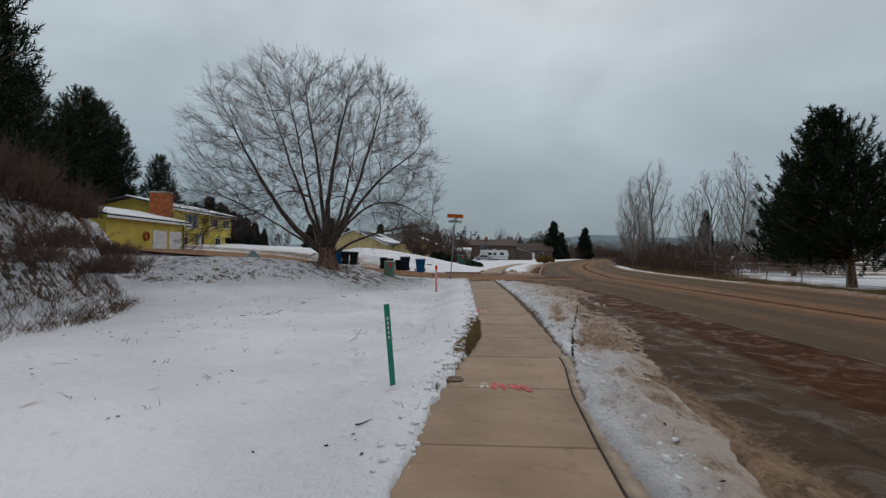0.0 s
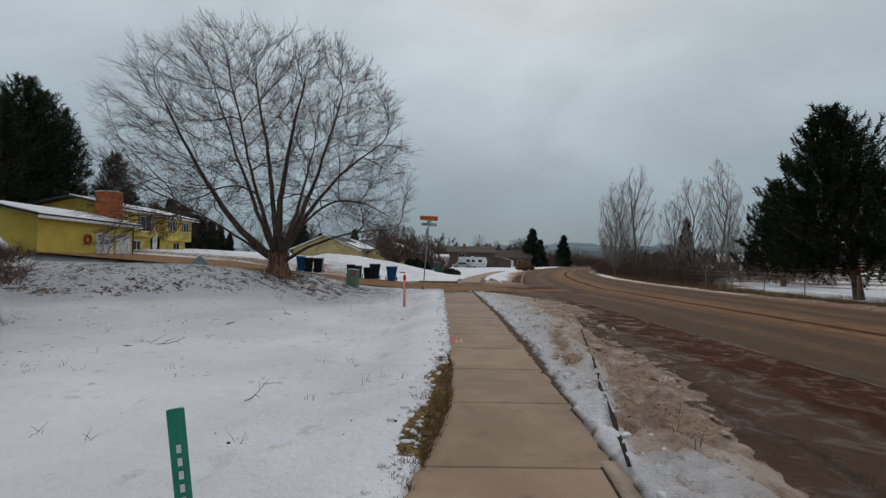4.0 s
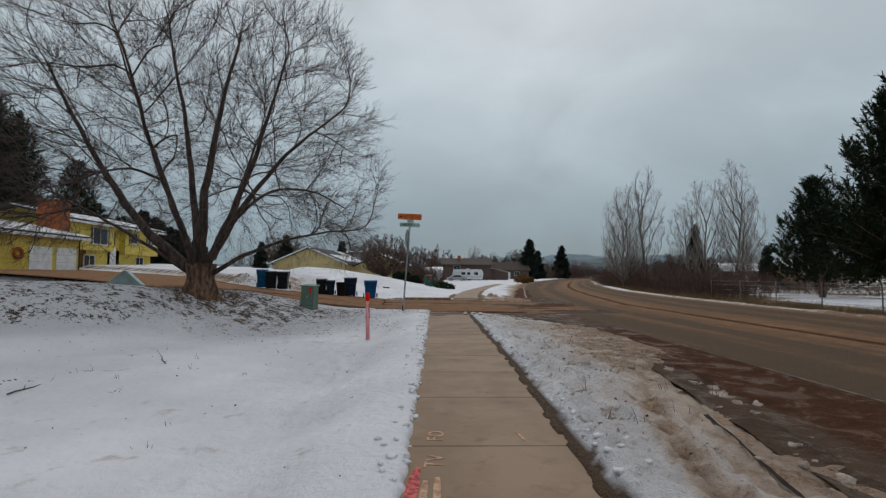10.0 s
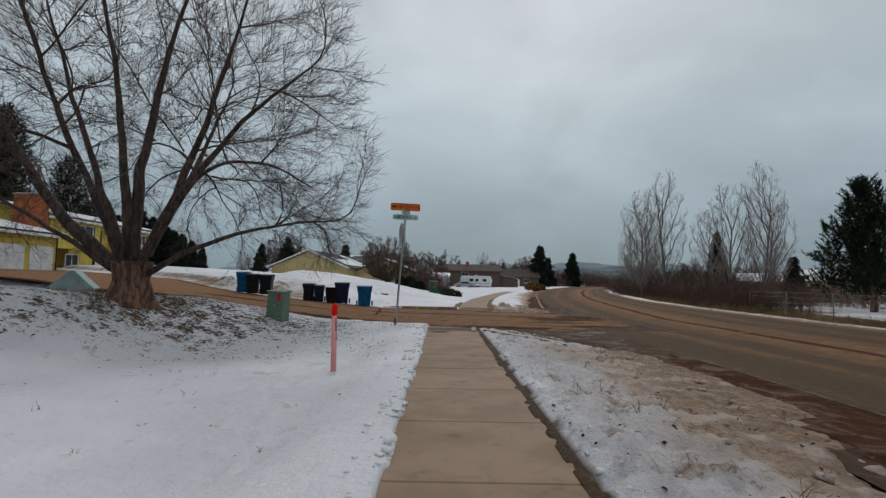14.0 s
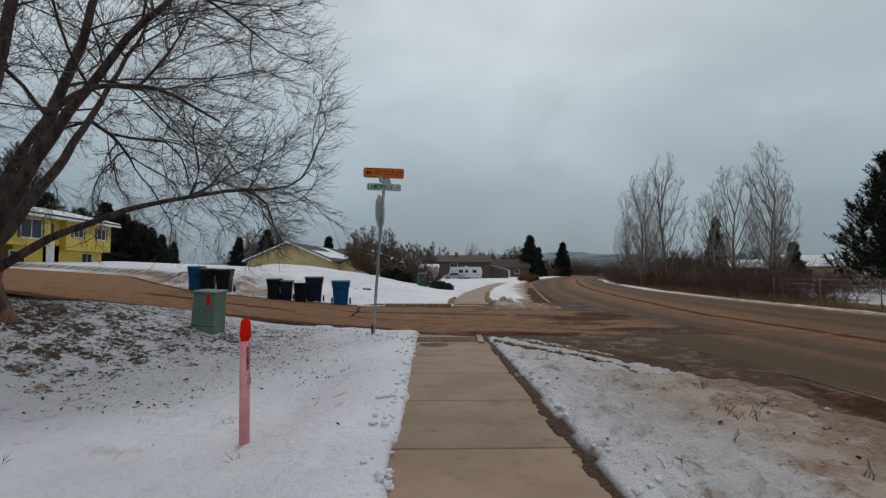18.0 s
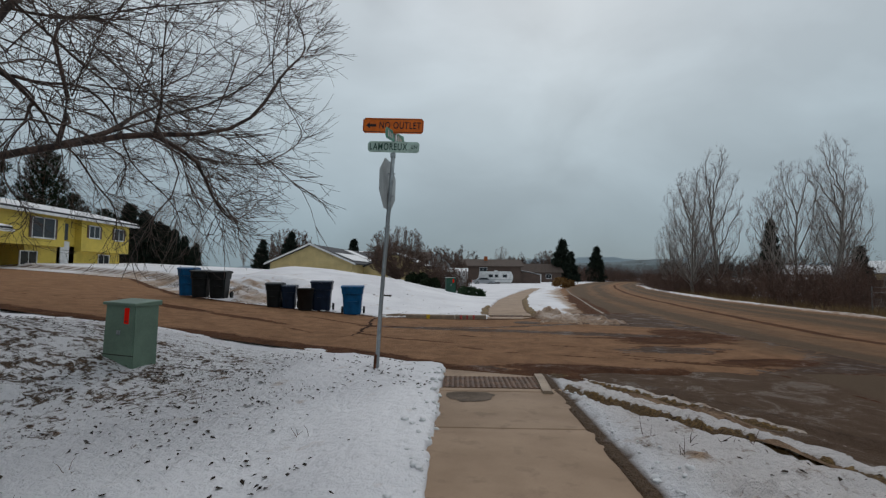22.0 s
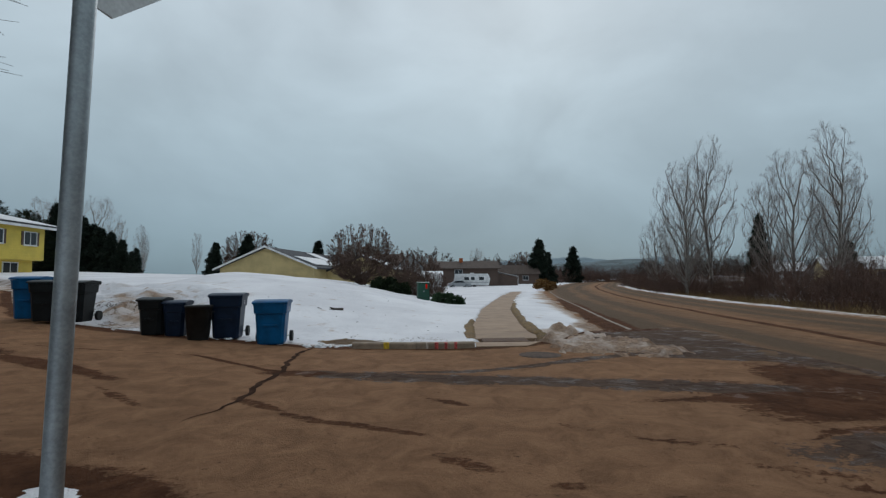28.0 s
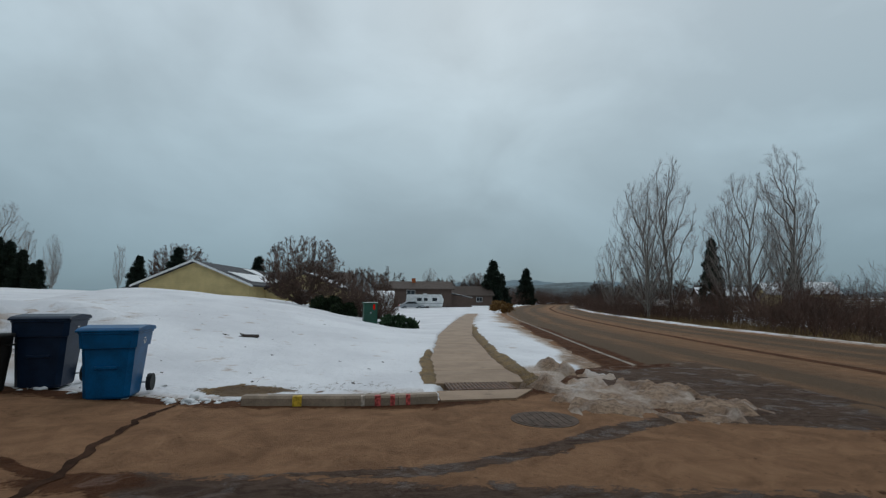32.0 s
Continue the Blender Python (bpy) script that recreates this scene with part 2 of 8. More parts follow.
    # sink under both carriageways
    edge = np.where(y < 25.5, snow_limit(y) + np.interp(y, [1, 5, 8, 19.5, 21.5], [0.25, 0.45, 0.75, 0.70, 0.08]), road_near(y))
    main = np.minimum(x - edge, road_far(y) - x) + 0.30 * fbm(x * 0.8, y * 0.8, 31, 3)
    z = np.where(main > -0.5, z + (road_level(x, y) - 0.10 - z) * smooth(-0.5, 0.25, main), z)
    side = np.minimum(y - side_near(x), side_far(x) - y) + 0.22 * fbm(x * 0.9, y * 0.9, 33, 3)
    side = np.where(x < 8, side, -9)
    z = np.where(side > -0.35, z + (side_level(x) - 0.10 - z) * smooth(-0.3, 0.12, side), z)
    # a berm of dirty snow on the corner beyond the side road
    bq = ((x - 5.15 - 0.1 * (33.2 - y)) / 1.0) ** 2 + ((y - 33.4) / 1.65) ** 2 + 2.2 * fbm(x * 1.7, y * 1.7, 44, 5, 0.6)
    z = z + smooth(1.55, 0.6, bq) * (0.185 + 0.10 * fbm(x * 3.2, y * 3.2, 45, 4, 0.7))
    # broken, shovelled snow at the end of the mound behind the bins
    heap = smooth(-4.5, -7.5, x) * smooth(-14.5, -12, x) * smooth(0.8, 2.5, y - side_far(x)) * smooth(9.0, 5.5, y - side_far(x))
    z = z + heap * (0.60 * fbm(x * 0.9, y * 0.9, 47, 5, 0.65) + 0.08)
    # ploughed ridge of snow along the far kerb
    over = x - road_far(y)
    z = z + 0.10 * np.exp(-((over - 0.32) / 0.18) ** 2) * (0.7 + 0.8 * fbm(x * 1.2, y * 1.2, 41, 3))
    return z


STEPS = []
_rng = np.random.default_rng(12)
for _k in range(90):
    _t = _k / 90
    STEPS.append((-1.0 - 0.5 * math.sin(_t * 9) + _rng.normal(0, 0.25), 4 + 19 * _t + _rng.normal(0, 0.2), _rng.uniform(0.07, 0.14), _rng.uniform(0.015, 0.04)))
for _k in range(70):
    STEPS.append((_rng.uniform(-5.5, 0.6), _rng.uniform(1, 24), _rng.uniform(0.05, 0.16), _rng.uniform(0.01, 0.035)))
for _k in range(60):
    STEPS.append((_rng.uniform(2.4, 4.6), _rng.uniform(1, 23), _rng.uniform(0.05, 0.15), _rng.uniform(0.015, 0.05)))


def trodden(x, y):
    """Dents of footprints and fallen lumps in the snow."""
    z = np.zeros(x.shape)
    for px, py, r, d in STEPS:
        near = (np.abs(x - px) < 3 * r) & (np.abs(y - py) < 4 * r)
        if near.any():
            q = ((x[near] - px) / r) ** 2 + ((y[near] - py) / (1.5 * r)) ** 2
            z[near] += -d * np.exp(-q) + 0.4 * d * np.exp(-((np.sqrt(q) - 1.5) / 0.5) ** 2)
    return z


def sheet_level(x, y):
    return ground_level(x, y) + trodden(np.asarray(x, float), np.asarray(y, float))


def cover(x, y):
    """How snowed over the ground is (1) or bare (0), how littered with leaves, and how muddy."""
    x, y = np.asarray(x, float), np.asarray(y, float)
    snow = np.ones(np.broadcast(x, y).shape)
    litter = np.zeros_like(snow)
    mud = np.zeros_like(snow)
    # leaf litter round the big tree and over the bank
    d = np.hypot((x + 6.0) / 1.4, (y - 22.5))
    litter = np.maximum(litter, 1.0 * smooth(5.5, 0.6, d))
    litter = np.maximum(litter, 0.85 * smooth(-0.3, -2.4, x) * smooth(20.5, 22.8, y) * smooth(28, 25, y))
    litter = np.maximum(litter, (0.82 + 0.14 * smooth(13, 8, y)) * smooth(0.04, 0.2, (land(x, y) + 0.25) / 3.0) * smooth(-3.5, -5.0, x) * smooth(26, 20, y))
    litter = np.maximum(litter, 0.13 * smooth(3.5, 1.0, np.abs(x - 0.2)) * (y < 25))
    # verge towards the road
    ve = (x - walk_right(y)) / np.maximum(snow_limit(y) + 0.6 - walk_right(y), 0.1)
    here = (y < 25.2) & (x > walk_right(y) - 0.1)
    m = np.maximum(smooth(0.34, 0.92, ve + 0.5 * fbm(x * 0.5, y * 0.35, 51, 3)), 0.46 * smooth(0.05, 0.6, ve + 0.3 * fbm(x * 0.9, y * 0.7, 50, 4)))
    # ploughed stripes of earth across the corner of the verge
    p1, p2 = (y - plough_one(x)) * 0.7, (y - plough_two(x)) * 0.7
    w = 0.08 * fbm(x * 2.5, y * 2.5, 67, 3)
    fade = smooth(2.35, 2.6, x) * smooth(5.3, 4.8, x) * smooth(20.0, 20.6, y)
    furrow = np.maximum(np.exp(-((p1 + w) / 0.25) ** 2), np.exp(-((p2 + w) / 0.20) ** 2) * smooth(4.3, 3.9, x)) * fade
    m = m * (1 - 0.75 * fade * smooth(0.45, 0.2, p1 + w)) 
    m = np.maximum(m, 0.2 * smooth(0.0, 0.2, ve))
    mud = np.where(here, np.maximum(mud, m), mud)
    k = x - kerb_line(y) + 0.15 * fbm(x * 1.2, y * 0.6, 59, 3)
    m = np.maximum(m, smooth(-0.05, 0.25, k) * smooth(4.2, 5.2, y) * smooth(16.5, 13, y) * 0.86)
    m = np.maximum(m, (0.60 + 0.5 * fbm(x * 0.9, y * 0.5, 69, 3)) * np.interp(y, [11, 14], [1.0, 0.68]) * smooth(-0.1, 0.4, x - slush_from(y) + 0.3 * fbm(x, y * 0.6, 60, 3)) * smooth(22, 20, y))
    rut = np.exp(-((x - rut_line(y)) / 0.17) ** 2) + np.exp(-((x - rut_line(y) - 0.42) / 0.14) ** 2) * 0.6
    m = np.maximum(m, 0.85 * rut * smooth(7, 8, y) * smooth(14.6, 13.8, y))
    mud = np.where(here, np.maximum(mud, m), mud)
    litter = np.where(here & (ve < 1), np.maximum(litter, 0.36 + 0.5 * fbm(x * 0.8, y * 0.6, 58, 3)), litter)
    snow = np.where(here, np.minimum(snow, 1 - smooth(0.3, 0.62, furrow)), snow)
    # grass bared at the edge of the slabs
    g = np.exp(-((y - 6.2) / 1.7) ** 2) * smooth(0.40, 0.14, walk_left(y) - x + 0.05 * np.sin(y * 2.3)) * (x < walk_left(y) + 0.1)
    snow = np.minimum(snow, 1 - smooth(0.25, 0.5, g + 0.3 * fbm(x * 3, y * 3, 55, 3)))
    # and behind the far kerb
    g = np.exp(-((x + 0.7) / 1.0) ** 2 - ((y - 34.35 + 0.15 * x) / 0.38) ** 2)
    g2 = g
    snow = np.minimum(snow, 1 - smooth(0.3, 0.55, g + 0.45 * fbm(x * 2.2, y * 2.2, 56, 3)))
    # across the main road the banks are bare brown grass, with open snow beyond
    over = x - road_far(y)
    bare = smooth(0.7, 1.4, over) * smooth(9, 6.5, over + 5 * fbm(x * 0.15, y * 0.15, 61, 3))
    bare = np.maximum(bare, smooth(0.6, 1.2, over) * smooth(34, 46, y) * (0.55 + 0.9 * fbm(x * 0.2, y * 0.2, 62, 3)))
    snow = np.where(over > 0, snow * (1 - np.clip(bare, 0, 1)), snow)
    far_mud = smooth(-0.3, 0.2, over) * smooth(0.5, 0.2, over)
    mud = np.maximum(mud, 0.6 * far_mud)
    # kerb of the side road: bare earth against the snow mound
    past = y - side_far(x)
    k = smooth(1.0, 0.1, past + 0.5 * fbm(x * 0.8, y * 0.8, 65, 3)) * (past > -1) * (x < 2.0)
    snow = np.where(past > -1, np.minimum(snow, 1 - 0.55 * k), snow)
    mud = np.maximum(mud, 0.35 * k)
    band = np.exp(-((past - 2.3 + 0.25 * fbm(x * 0.6, y * 0.6, 64, 3)) / 0.26) ** 2) * smooth(-11.0, -13.0, x) * (past > -1)
    mud = np.maximum(mud, 0.55 * band)
    heap = smooth(-4.5, -7.5, x) * smooth(-14.5, -12, x) * smooth(0.8, 2.5, past) * smooth(11.0, 6.5, past)
    mud = np.maximum(mud, (-0.12 + 1.5 * fbm(x * 1.6, y * 2.0, 63, 5, 0.65)) * heap)
    patch = smooth(-3.8, -6.0, x) * smooth(8.0, 1.0, past) * (past > -1) * smooth(-30, -16, x)
    litter = np.maximum(litter, (0.84 + 0.6 * fbm(x * 0.5, y * 0.5, 48, 3)) * patch)
    mud = np.maximum(mud, (0.40 + 1.3 * fbm(x * 0.9, y * 1.2, 68, 4)) * patch * smooth(4.0, 0.5, past))
    # snow strip beyond the side road turns to sand at its road edge
    ve2 = (x - walk_far_right(y)) / np.maximum(road_near(y) - walk_far_right(y), 0.1)
    m2 = smooth(0.6, 0.9, ve2 + 0.3 * fbm(x * 0.5, y * 0.35, 52, 3))
    mud = np.where((y > 33) & (y < 82) & (ve2 > 0) & (ve2 < 1.5), np.maximum(mud, m2), mud)
    bq = ((x - 5.15 - 0.1 * (33.2 - y)) / 1.0) ** 2 + ((y - 33.4) / 1.65) ** 2
    mud = np.maximum(mud, (0.72 + 0.9 * fbm(x * 1.1, y * 1.1, 46, 4)) * smooth(3.2, 2.0, bq))
    e2 = smooth(0.35, 0.05, np.abs(ve2) * 3) * (y > 33.5) * (y < 60)
    snow = np.minimum(snow, 1 - 0.8 * e2 * smooth(-0.1, 0.1, fbm(x * 1.5, y * 0.6, 57, 3) + 0.1))
    # dead grass bared along both edges of the far pavement
    rim = np.maximum(np.exp(-((walk_far_left(y) - 0.10 - x) / 0.16) ** 2) * smooth(43, 37, y), np.exp(-((x - walk_far_right(y) - 0.14) / 0.18) ** 2) * smooth(56, 44, y)) * (y > 34.4)
    snow = np.minimum(snow, 1 - smooth(0.3, 0.6, rim + 0.5 * fbm(x * 2.0, y * 0.9, 49, 3)))
    # dark wet soil in the gap beside the slabs
    wob = 0.055 * fbm(x * 1.3, y * 1.7, 8, 3) + 0.06 * fbm(x * 7, y * 7, 9, 3)
    gap = np.maximum(walk_left(y) - 0.015 - x, x - walk_right(y) - 0.045 * smooth(5.0, 4.4, y) - 0.12 * smooth(5, 9, y)) + wob * 0.75
    soil = smooth(0.035, 0.0, gap) * (y < 25)
    soil = np.maximum(soil, np.where(here, 0.65 * smooth(0.45, 0.8, furrow + 0.3 * fbm(x * 2, y * 2, 66, 3)), 0))
    gap2 = np.maximum(walk_far_left(y) - x, x - walk_far_right(y)) + wob
    soil = np.maximum(soil, smooth(0.1, 0.0, gap2) * (y > 33.3) * (y < 80) * 0.5)
    soil = np.maximum(soil, 0.85 * smooth(0.35, 0.8, band))
    soil = np.maximum(soil, 0.8 * smooth(0.35, 0.7, g2 + 0.5 * fbm(x * 2.2, y * 2.2, 56, 3)))
    return snow, litter, mud, soil


# ---- materials ----
def material(name):
    m = bpy.data.materials.new(name)
    m.use_nodes = True
    nt = m.node_tree
    return m, nt, nt.nodes["Principled BSDF"]


def node(nt, kind, **values):
    n = nt.nodes.new(kind)
    for key, v in values.items():
        n.inputs[key.replace("_", " ")].default_value = v
    return n


def noise_node(nt, scale, detail=4, rough=0.55, coords="Object", stretch=None, distortion=0.0):
    tc = nt.nodes.new("ShaderNodeTexCoord")
    src = tc.outputs[coords]
    if stretch:
        mp = nt.nodes.new("ShaderNodeMapping")
        mp.inputs["Scale"].default_value = stretch
        nt.links.new(src, mp.inputs[0])
        src = mp.outputs[0]
    n = node(nt, "ShaderNodeTexNoise", Scale=scale, Detail=detail, Roughness=rough, Distortion=distortion)
    nt.links.new(src, n.inputs["Vector"])
    return span(nt, n.outputs[0], 0.237, 0.763)


def span(nt, value, lo, hi, a=0.0, b=1.0):
    mr = nt.nodes.new("ShaderNodeMapRange")
    for k, v in zip((1, 2, 3, 4), (lo, hi, a, b)):
        mr.inputs[k].default_value = v
    nt.links.new(value, mr.inputs[0])
    return mr.outputs[0]


def mix(nt, fac, a, b, how="MIX"):
    m = nt.nodes.new("ShaderNodeMix")
    m.data_type = "RGBA"
    m.blend_type = how
    for k, v in ((0, fac), (6, a), (7, b)):
        if isinstance(v, bpy.types.NodeSocket):
            nt.links.new(v, m.inputs[k])
        elif isinstance(v, (int, float)):
            m.inputs[k].default_value = v if k == 0 else (v, v, v, 1)
        else:
            m.inputs[k].default_value = (*v, 1)
    return m.outputs[2]


def calc(nt, how, a, b=0.0):
    m = nt.nodes.new("ShaderNodeMath")
    m.operation = how
    for sock, v in zip(m.inputs, (a, b)):
        if isinstance(v, bpy.types.NodeSocket):
            nt.links.new(v, sock)
        else:
            sock.default_value = v
    return m.outputs[0]


def bump(nt, bsdf, height, strength=0.3, distance=0.01):
    b = node(nt, "ShaderNodeBump", Strength=strength, Distance=distance)
    nt.links.new(height, b.inputs["Height"])
    nt.links.new(b.outputs[0], bsdf.inputs["Normal"])


def attribute(nt, name):
    a = nt.nodes.new("ShaderNodeAttribute")
    a.attribute_name = name
    return a.outputs["Fac"]


def plain(name, color, rough=0.6, metal=0.0, vary=0.15, scale=6.0, grain=60.0, relief=0.15, random_tone=0.0, shine=0.35):
    """A painted, moulded or weathered surface: two scales of tone, and fine relief."""
    m, nt, b = material(name)
    big, fine = noise_node(nt, scale, 4), noise_node(nt, grain, 3)
    tone = calc(nt, "ADD", calc(nt, "MULTIPLY", span(nt, big, 0.3, 0.7, -1, 1), vary), calc(nt, "MULTIPLY", span(nt, fine, 0.3, 0.7, -1, 1), vary * 0.5))
    if random_tone:
        info = nt.nodes.new("ShaderNodeObjectInfo")
        tone = calc(nt, "ADD", tone, calc(nt, "MULTIPLY", calc(nt, "SUBTRACT", info.outputs["Random"], 0.5), random_tone))
    lo = tuple(c * 0.5 for c in color)
    hi = tuple(min(1, c * 1.5) for c in color)
    nt.links.new(mix(nt, calc(nt, "ADD", calc(nt, "MULTIPLY", tone, 1.0), 0.5), lo, hi), b.inputs["Base Color"])
    b.inputs["Roughness"].default_value = rough
    b.inputs["Metallic"].default_value = metal
    b.inputs["Specular IOR Level"].default_value = shine
    if relief:
        bump(nt, b, fine, relief, 0.004)
    return m


def snow_ground_material():
    m, nt, b = material("snow_and_earth")
    snow, litter, mud = (attribute(nt, n) for n in ("snow", "litter", "mud"))
    big = noise_node(nt, 0.35, 5)
    mid = noise_node(nt, 2.3, 5)
    fine = noise_node(nt, 16, 4)
    grit = noise_node(nt, 75, 3)
    white = mix(nt, span(nt, big, 0.3, 0.7), (0.655, 0.65, 0.672), (0.765, 0.76, 0.778))
    white = mix(nt, span(nt, fine, 0.55, 1.0, 0, 0.16), white, (0.55, 0.53, 0.52))
    # leaves and stalks showing through thin snow
    leaf = mix(nt, span(nt, grit, 0.3, 0.7), (0.026, 0.017, 0.011), (0.14, 0.088, 0.054))
    spots = calc(nt, "ADD", calc(nt, "MULTIPLY", noise_node(nt, 9.0, 6, 0.75, stretch=(1.0, 1.0, 0.4), distortion=0.7), 0.66), calc(nt, "MULTIPLY", mid, 0.34))
    level = span(nt, litter, 0.0, 1.0, 0.91, 0.41)
    shows = calc(nt, "MULTIPLY", calc(nt, "SUBTRACT", spots, level), 9.0)
    shows = span(nt, shows, 0.0, 1.0)
    col = mix(nt, shows, white, leaf)
    # sandy, dirty snow and mud by the road
    sand = mix(nt, span(nt, mid, 0.3, 0.7), (0.175, 0.101, 0.060), (0.41, 0.280, 0.190))
    sand = mix(nt, span(nt, fine, 0.45, 0.8, 0, 0.5), sand, (0.045, 0.028, 0.02))
    edge = calc(nt, "MULTIPLY", calc(nt, "ADD", calc(nt, "SUBTRACT", mud, 0.5), calc(nt, "MULTIPLY", calc(nt, "SUBTRACT", mid, 0.5), 1.6)), 3.0)
    tinted = mix(nt, span(nt, mud, 0.04, 0.5, 0.0, 0.8), col, (0.46, 0.335, 0.24))
    col = mix(nt, span(nt, shows, 0.0, 1.0, 1.0, 0.3), col, tinted)
    col = mix(nt, span(nt, edge, -0.3, 1.4), col, sand)
    # grit and grass tips in trampled snow, and its hollows' shade painted as dark specks
    specks = calc(nt, "ADD", calc(nt, "MULTIPLY", noise_node(nt, 13, 5, 0.7, distortion=0.4), 0.65), calc(nt, "MULTIPLY", mid, 0.35))
    specks = calc(nt, "MULTIPLY", span(nt, specks, 0.58, 0.72), span(nt, mud, 0.03, 0.22, 0.0, 0.75))
    col = mix(nt, specks, col, mix(nt, span(nt, grit, 0.3, 0.7), (0.10, 0.065, 0.043), (0.31, 0.222, 0.16)))
    # bare dead grass
    grass = mix(nt, span(nt, noise_node(nt, 38, 4, stretch=(1, 1, 0.2)), 0.35, 0.65), (0.10, 0.058, 0.020), (0.245, 0.148, 0.048))
    grass = mix(nt, span(nt, mid, 0.4, 0.7, 0, 0.6), grass, (0.075, 0.052, 0.03))
    bare = calc(nt, "MULTIPLY", calc(nt, "ADD", calc(nt, "SUBTRACT", 0.5, snow), calc(nt, "MULTIPLY", calc(nt, "SUBTRACT", fine, 0.5), 0.8)), 5.0)
    col = mix(nt, span(nt, bare, -0.5, 0.5), col, grass)
    earth = mix(nt, span(nt, grit, 0.2, 0.8), (0.045, 0.025, 0.013), (0.115, 0.066, 0.032))
    col = mix(nt, attribute(nt, "soil"), col, earth)
    nt.links.new(col, b.inputs["Base Color"])
    b.inputs["Roughness"].default_value = 0.8
    b.inputs["Specular IOR Level"].default_value = 0.2
    crumb = span(nt, calc(nt, "ADD", litter, mud), 0.05, 0.4, 0.22, 1.0)
    h = calc(nt, "ADD", calc(nt, "MULTIPLY", calc(nt, "ADD", calc(nt, "MULTIPLY", fine, 0.7), calc(nt, "MULTIPLY", grit, 0.35)), crumb), calc(nt, "MULTIPLY", noise_node(nt, 6.5, 3), 0.5))
    bump(nt, b, h, 1.0, 0.045)
    return m


def asphalt_material(name="wet_asphalt", side=False):
    """Asphalt under sand, red-brown mud, grey slush and standing wet, each laid by its own cover value with a ragged edge."""
    m, nt, b = material(name)
    long = (2.4, 0.22, 1) if not side else (0.35, 1.6, 1)
    drift = noise_node(nt, 0.8, 6, 0.62, stretch=long, distortion=0.3)
    mid = noise_node(nt, 2.2, 8, 0.72, distortion=0.8)
    streak = noise_node(nt, 5.0, 6, 0.7, stretch=(1.35, 0.7, 1) if not side else (0.7, 1.4, 1), distortion=0.9)
    coarse = noise_node(nt, 19, 5, 0.75)
    grit = noise_node(nt, 90, 4, 0.7)
    half = lambda v, k: calc(nt, "MULTIPLY", calc(nt, "SUBTRACT", v, 0.5), k)

    def mask(key, reach, lo=0.44, hi=0.55):
        ragged = half(mid, reach * 0.8) if side else half(drift, reach * 0.25)
        v = calc(nt, "ADD", attribute(nt, key), calc(nt, "ADD", half(streak, reach if side else reach * 0.35), calc(nt, "ADD", ragged, half(coarse, reach * 0.5))))
        return span(nt, v, lo, hi)

    dark = mix(nt, span(nt, grit, 0.15, 0.85), (0.080, 0.059, 0.044), (0.155, 0.118, 0.088))
    tan = mix(nt, span(nt, mid, 0.25, 0.75), (0.170, 0.097, 0.058), (0.300, 0.178, 0.108))
    tan = mix(nt, span(nt, grit, 0.2, 0.8, 0.0, 0.3), tan, (0.28, 0.185, 0.125))
    sandy = span(nt, calc(nt, "ADD", attribute(nt, "sand"), calc(nt, "ADD", half(drift, 0.55), calc(nt, "ADD", half(streak, 0.3), half(coarse, 0.25)))), 0.2, 0.8)
    col = mix(nt, sandy, dark, tan)
    # clods and dark scuffs
    clod = span(nt, calc(nt, "ADD", calc(nt, "MULTIPLY", coarse, 0.6), calc(nt, "MULTIPLY", streak, 0.4)), 0.66, 0.78, 0, 0.75)
    col = mix(nt, clod, col, (0.055, 0.034, 0.023))
    slush = mask("slush", 0.7)
    dirty = mix(nt, span(nt, streak, 0.3, 0.7), (0.165, 0.112, 0.078), (0.34, 0.25, 0.185))
    dirty = mix(nt, span(nt, coarse, 0.58, 0.85, 0, 0.7), dirty, (0.065, 0.042, 0.030))
    col = mix(nt, slush, col, dirty)
    slate = mask("slate", 0.55)
    if side:
        grey = mix(nt, span(nt, streak, 0.35, 0.65), (0.062, 0.042, 0.034), (0.108, 0.077, 0.063))
        grey = mix(nt, span(nt, coarse, 0.62, 0.85, 0, 0.5), grey, (0.125, 0.104, 0.096))
    else:
        grey = mix(nt, span(nt, mid, 0.25, 0.75), (0.088, 0.061, 0.046), (0.130, 0.094, 0.072))
        grey = mix(nt, span(nt, coarse, 0.66, 0.9, 0, 0.5), grey, (0.055, 0.036, 0.027))
    col = mix(nt, slate, col, grey)
    brown = mask("brown", 0.32)
    earth = mix(nt, span(nt, mid, 0.3, 0.7), (0.060, 0.028, 0.016), (0.112, 0.055, 0.031))
    earth = mix(nt, span(nt, coarse, 0.6, 0.85, 0, 0.7), earth, (0.032, 0.017, 0.012))
    col = mix(nt, brown, col, earth)
    col = mix(nt, 1.0, col, (1.07, 0.985, 0.89), "MULTIPLY")
    nt.links.new(col, b.inputs["Base Color"])
    shine = calc(nt, "MULTIPLY", slate, span(nt, mid, 0.52, 0.66))
    nt.links.new(span(nt, shine, 0.0, 1.0, 0.92, 0.5), b.inputs["Roughness"])
    nt.links.new(span(nt, shine, 0.0, 1.0, 0.05, 0.12), b.inputs["Specular IOR Level"])
    h = calc(nt, "ADD", calc(nt, "MULTIPLY", grit, 0.45), calc(nt, "ADD", coarse, calc(nt, "MULTIPLY", calc(nt, "MULTIPLY", streak, slush), 2.0)))
    bump(nt, b, h, 0.9, 0.022)
    return m


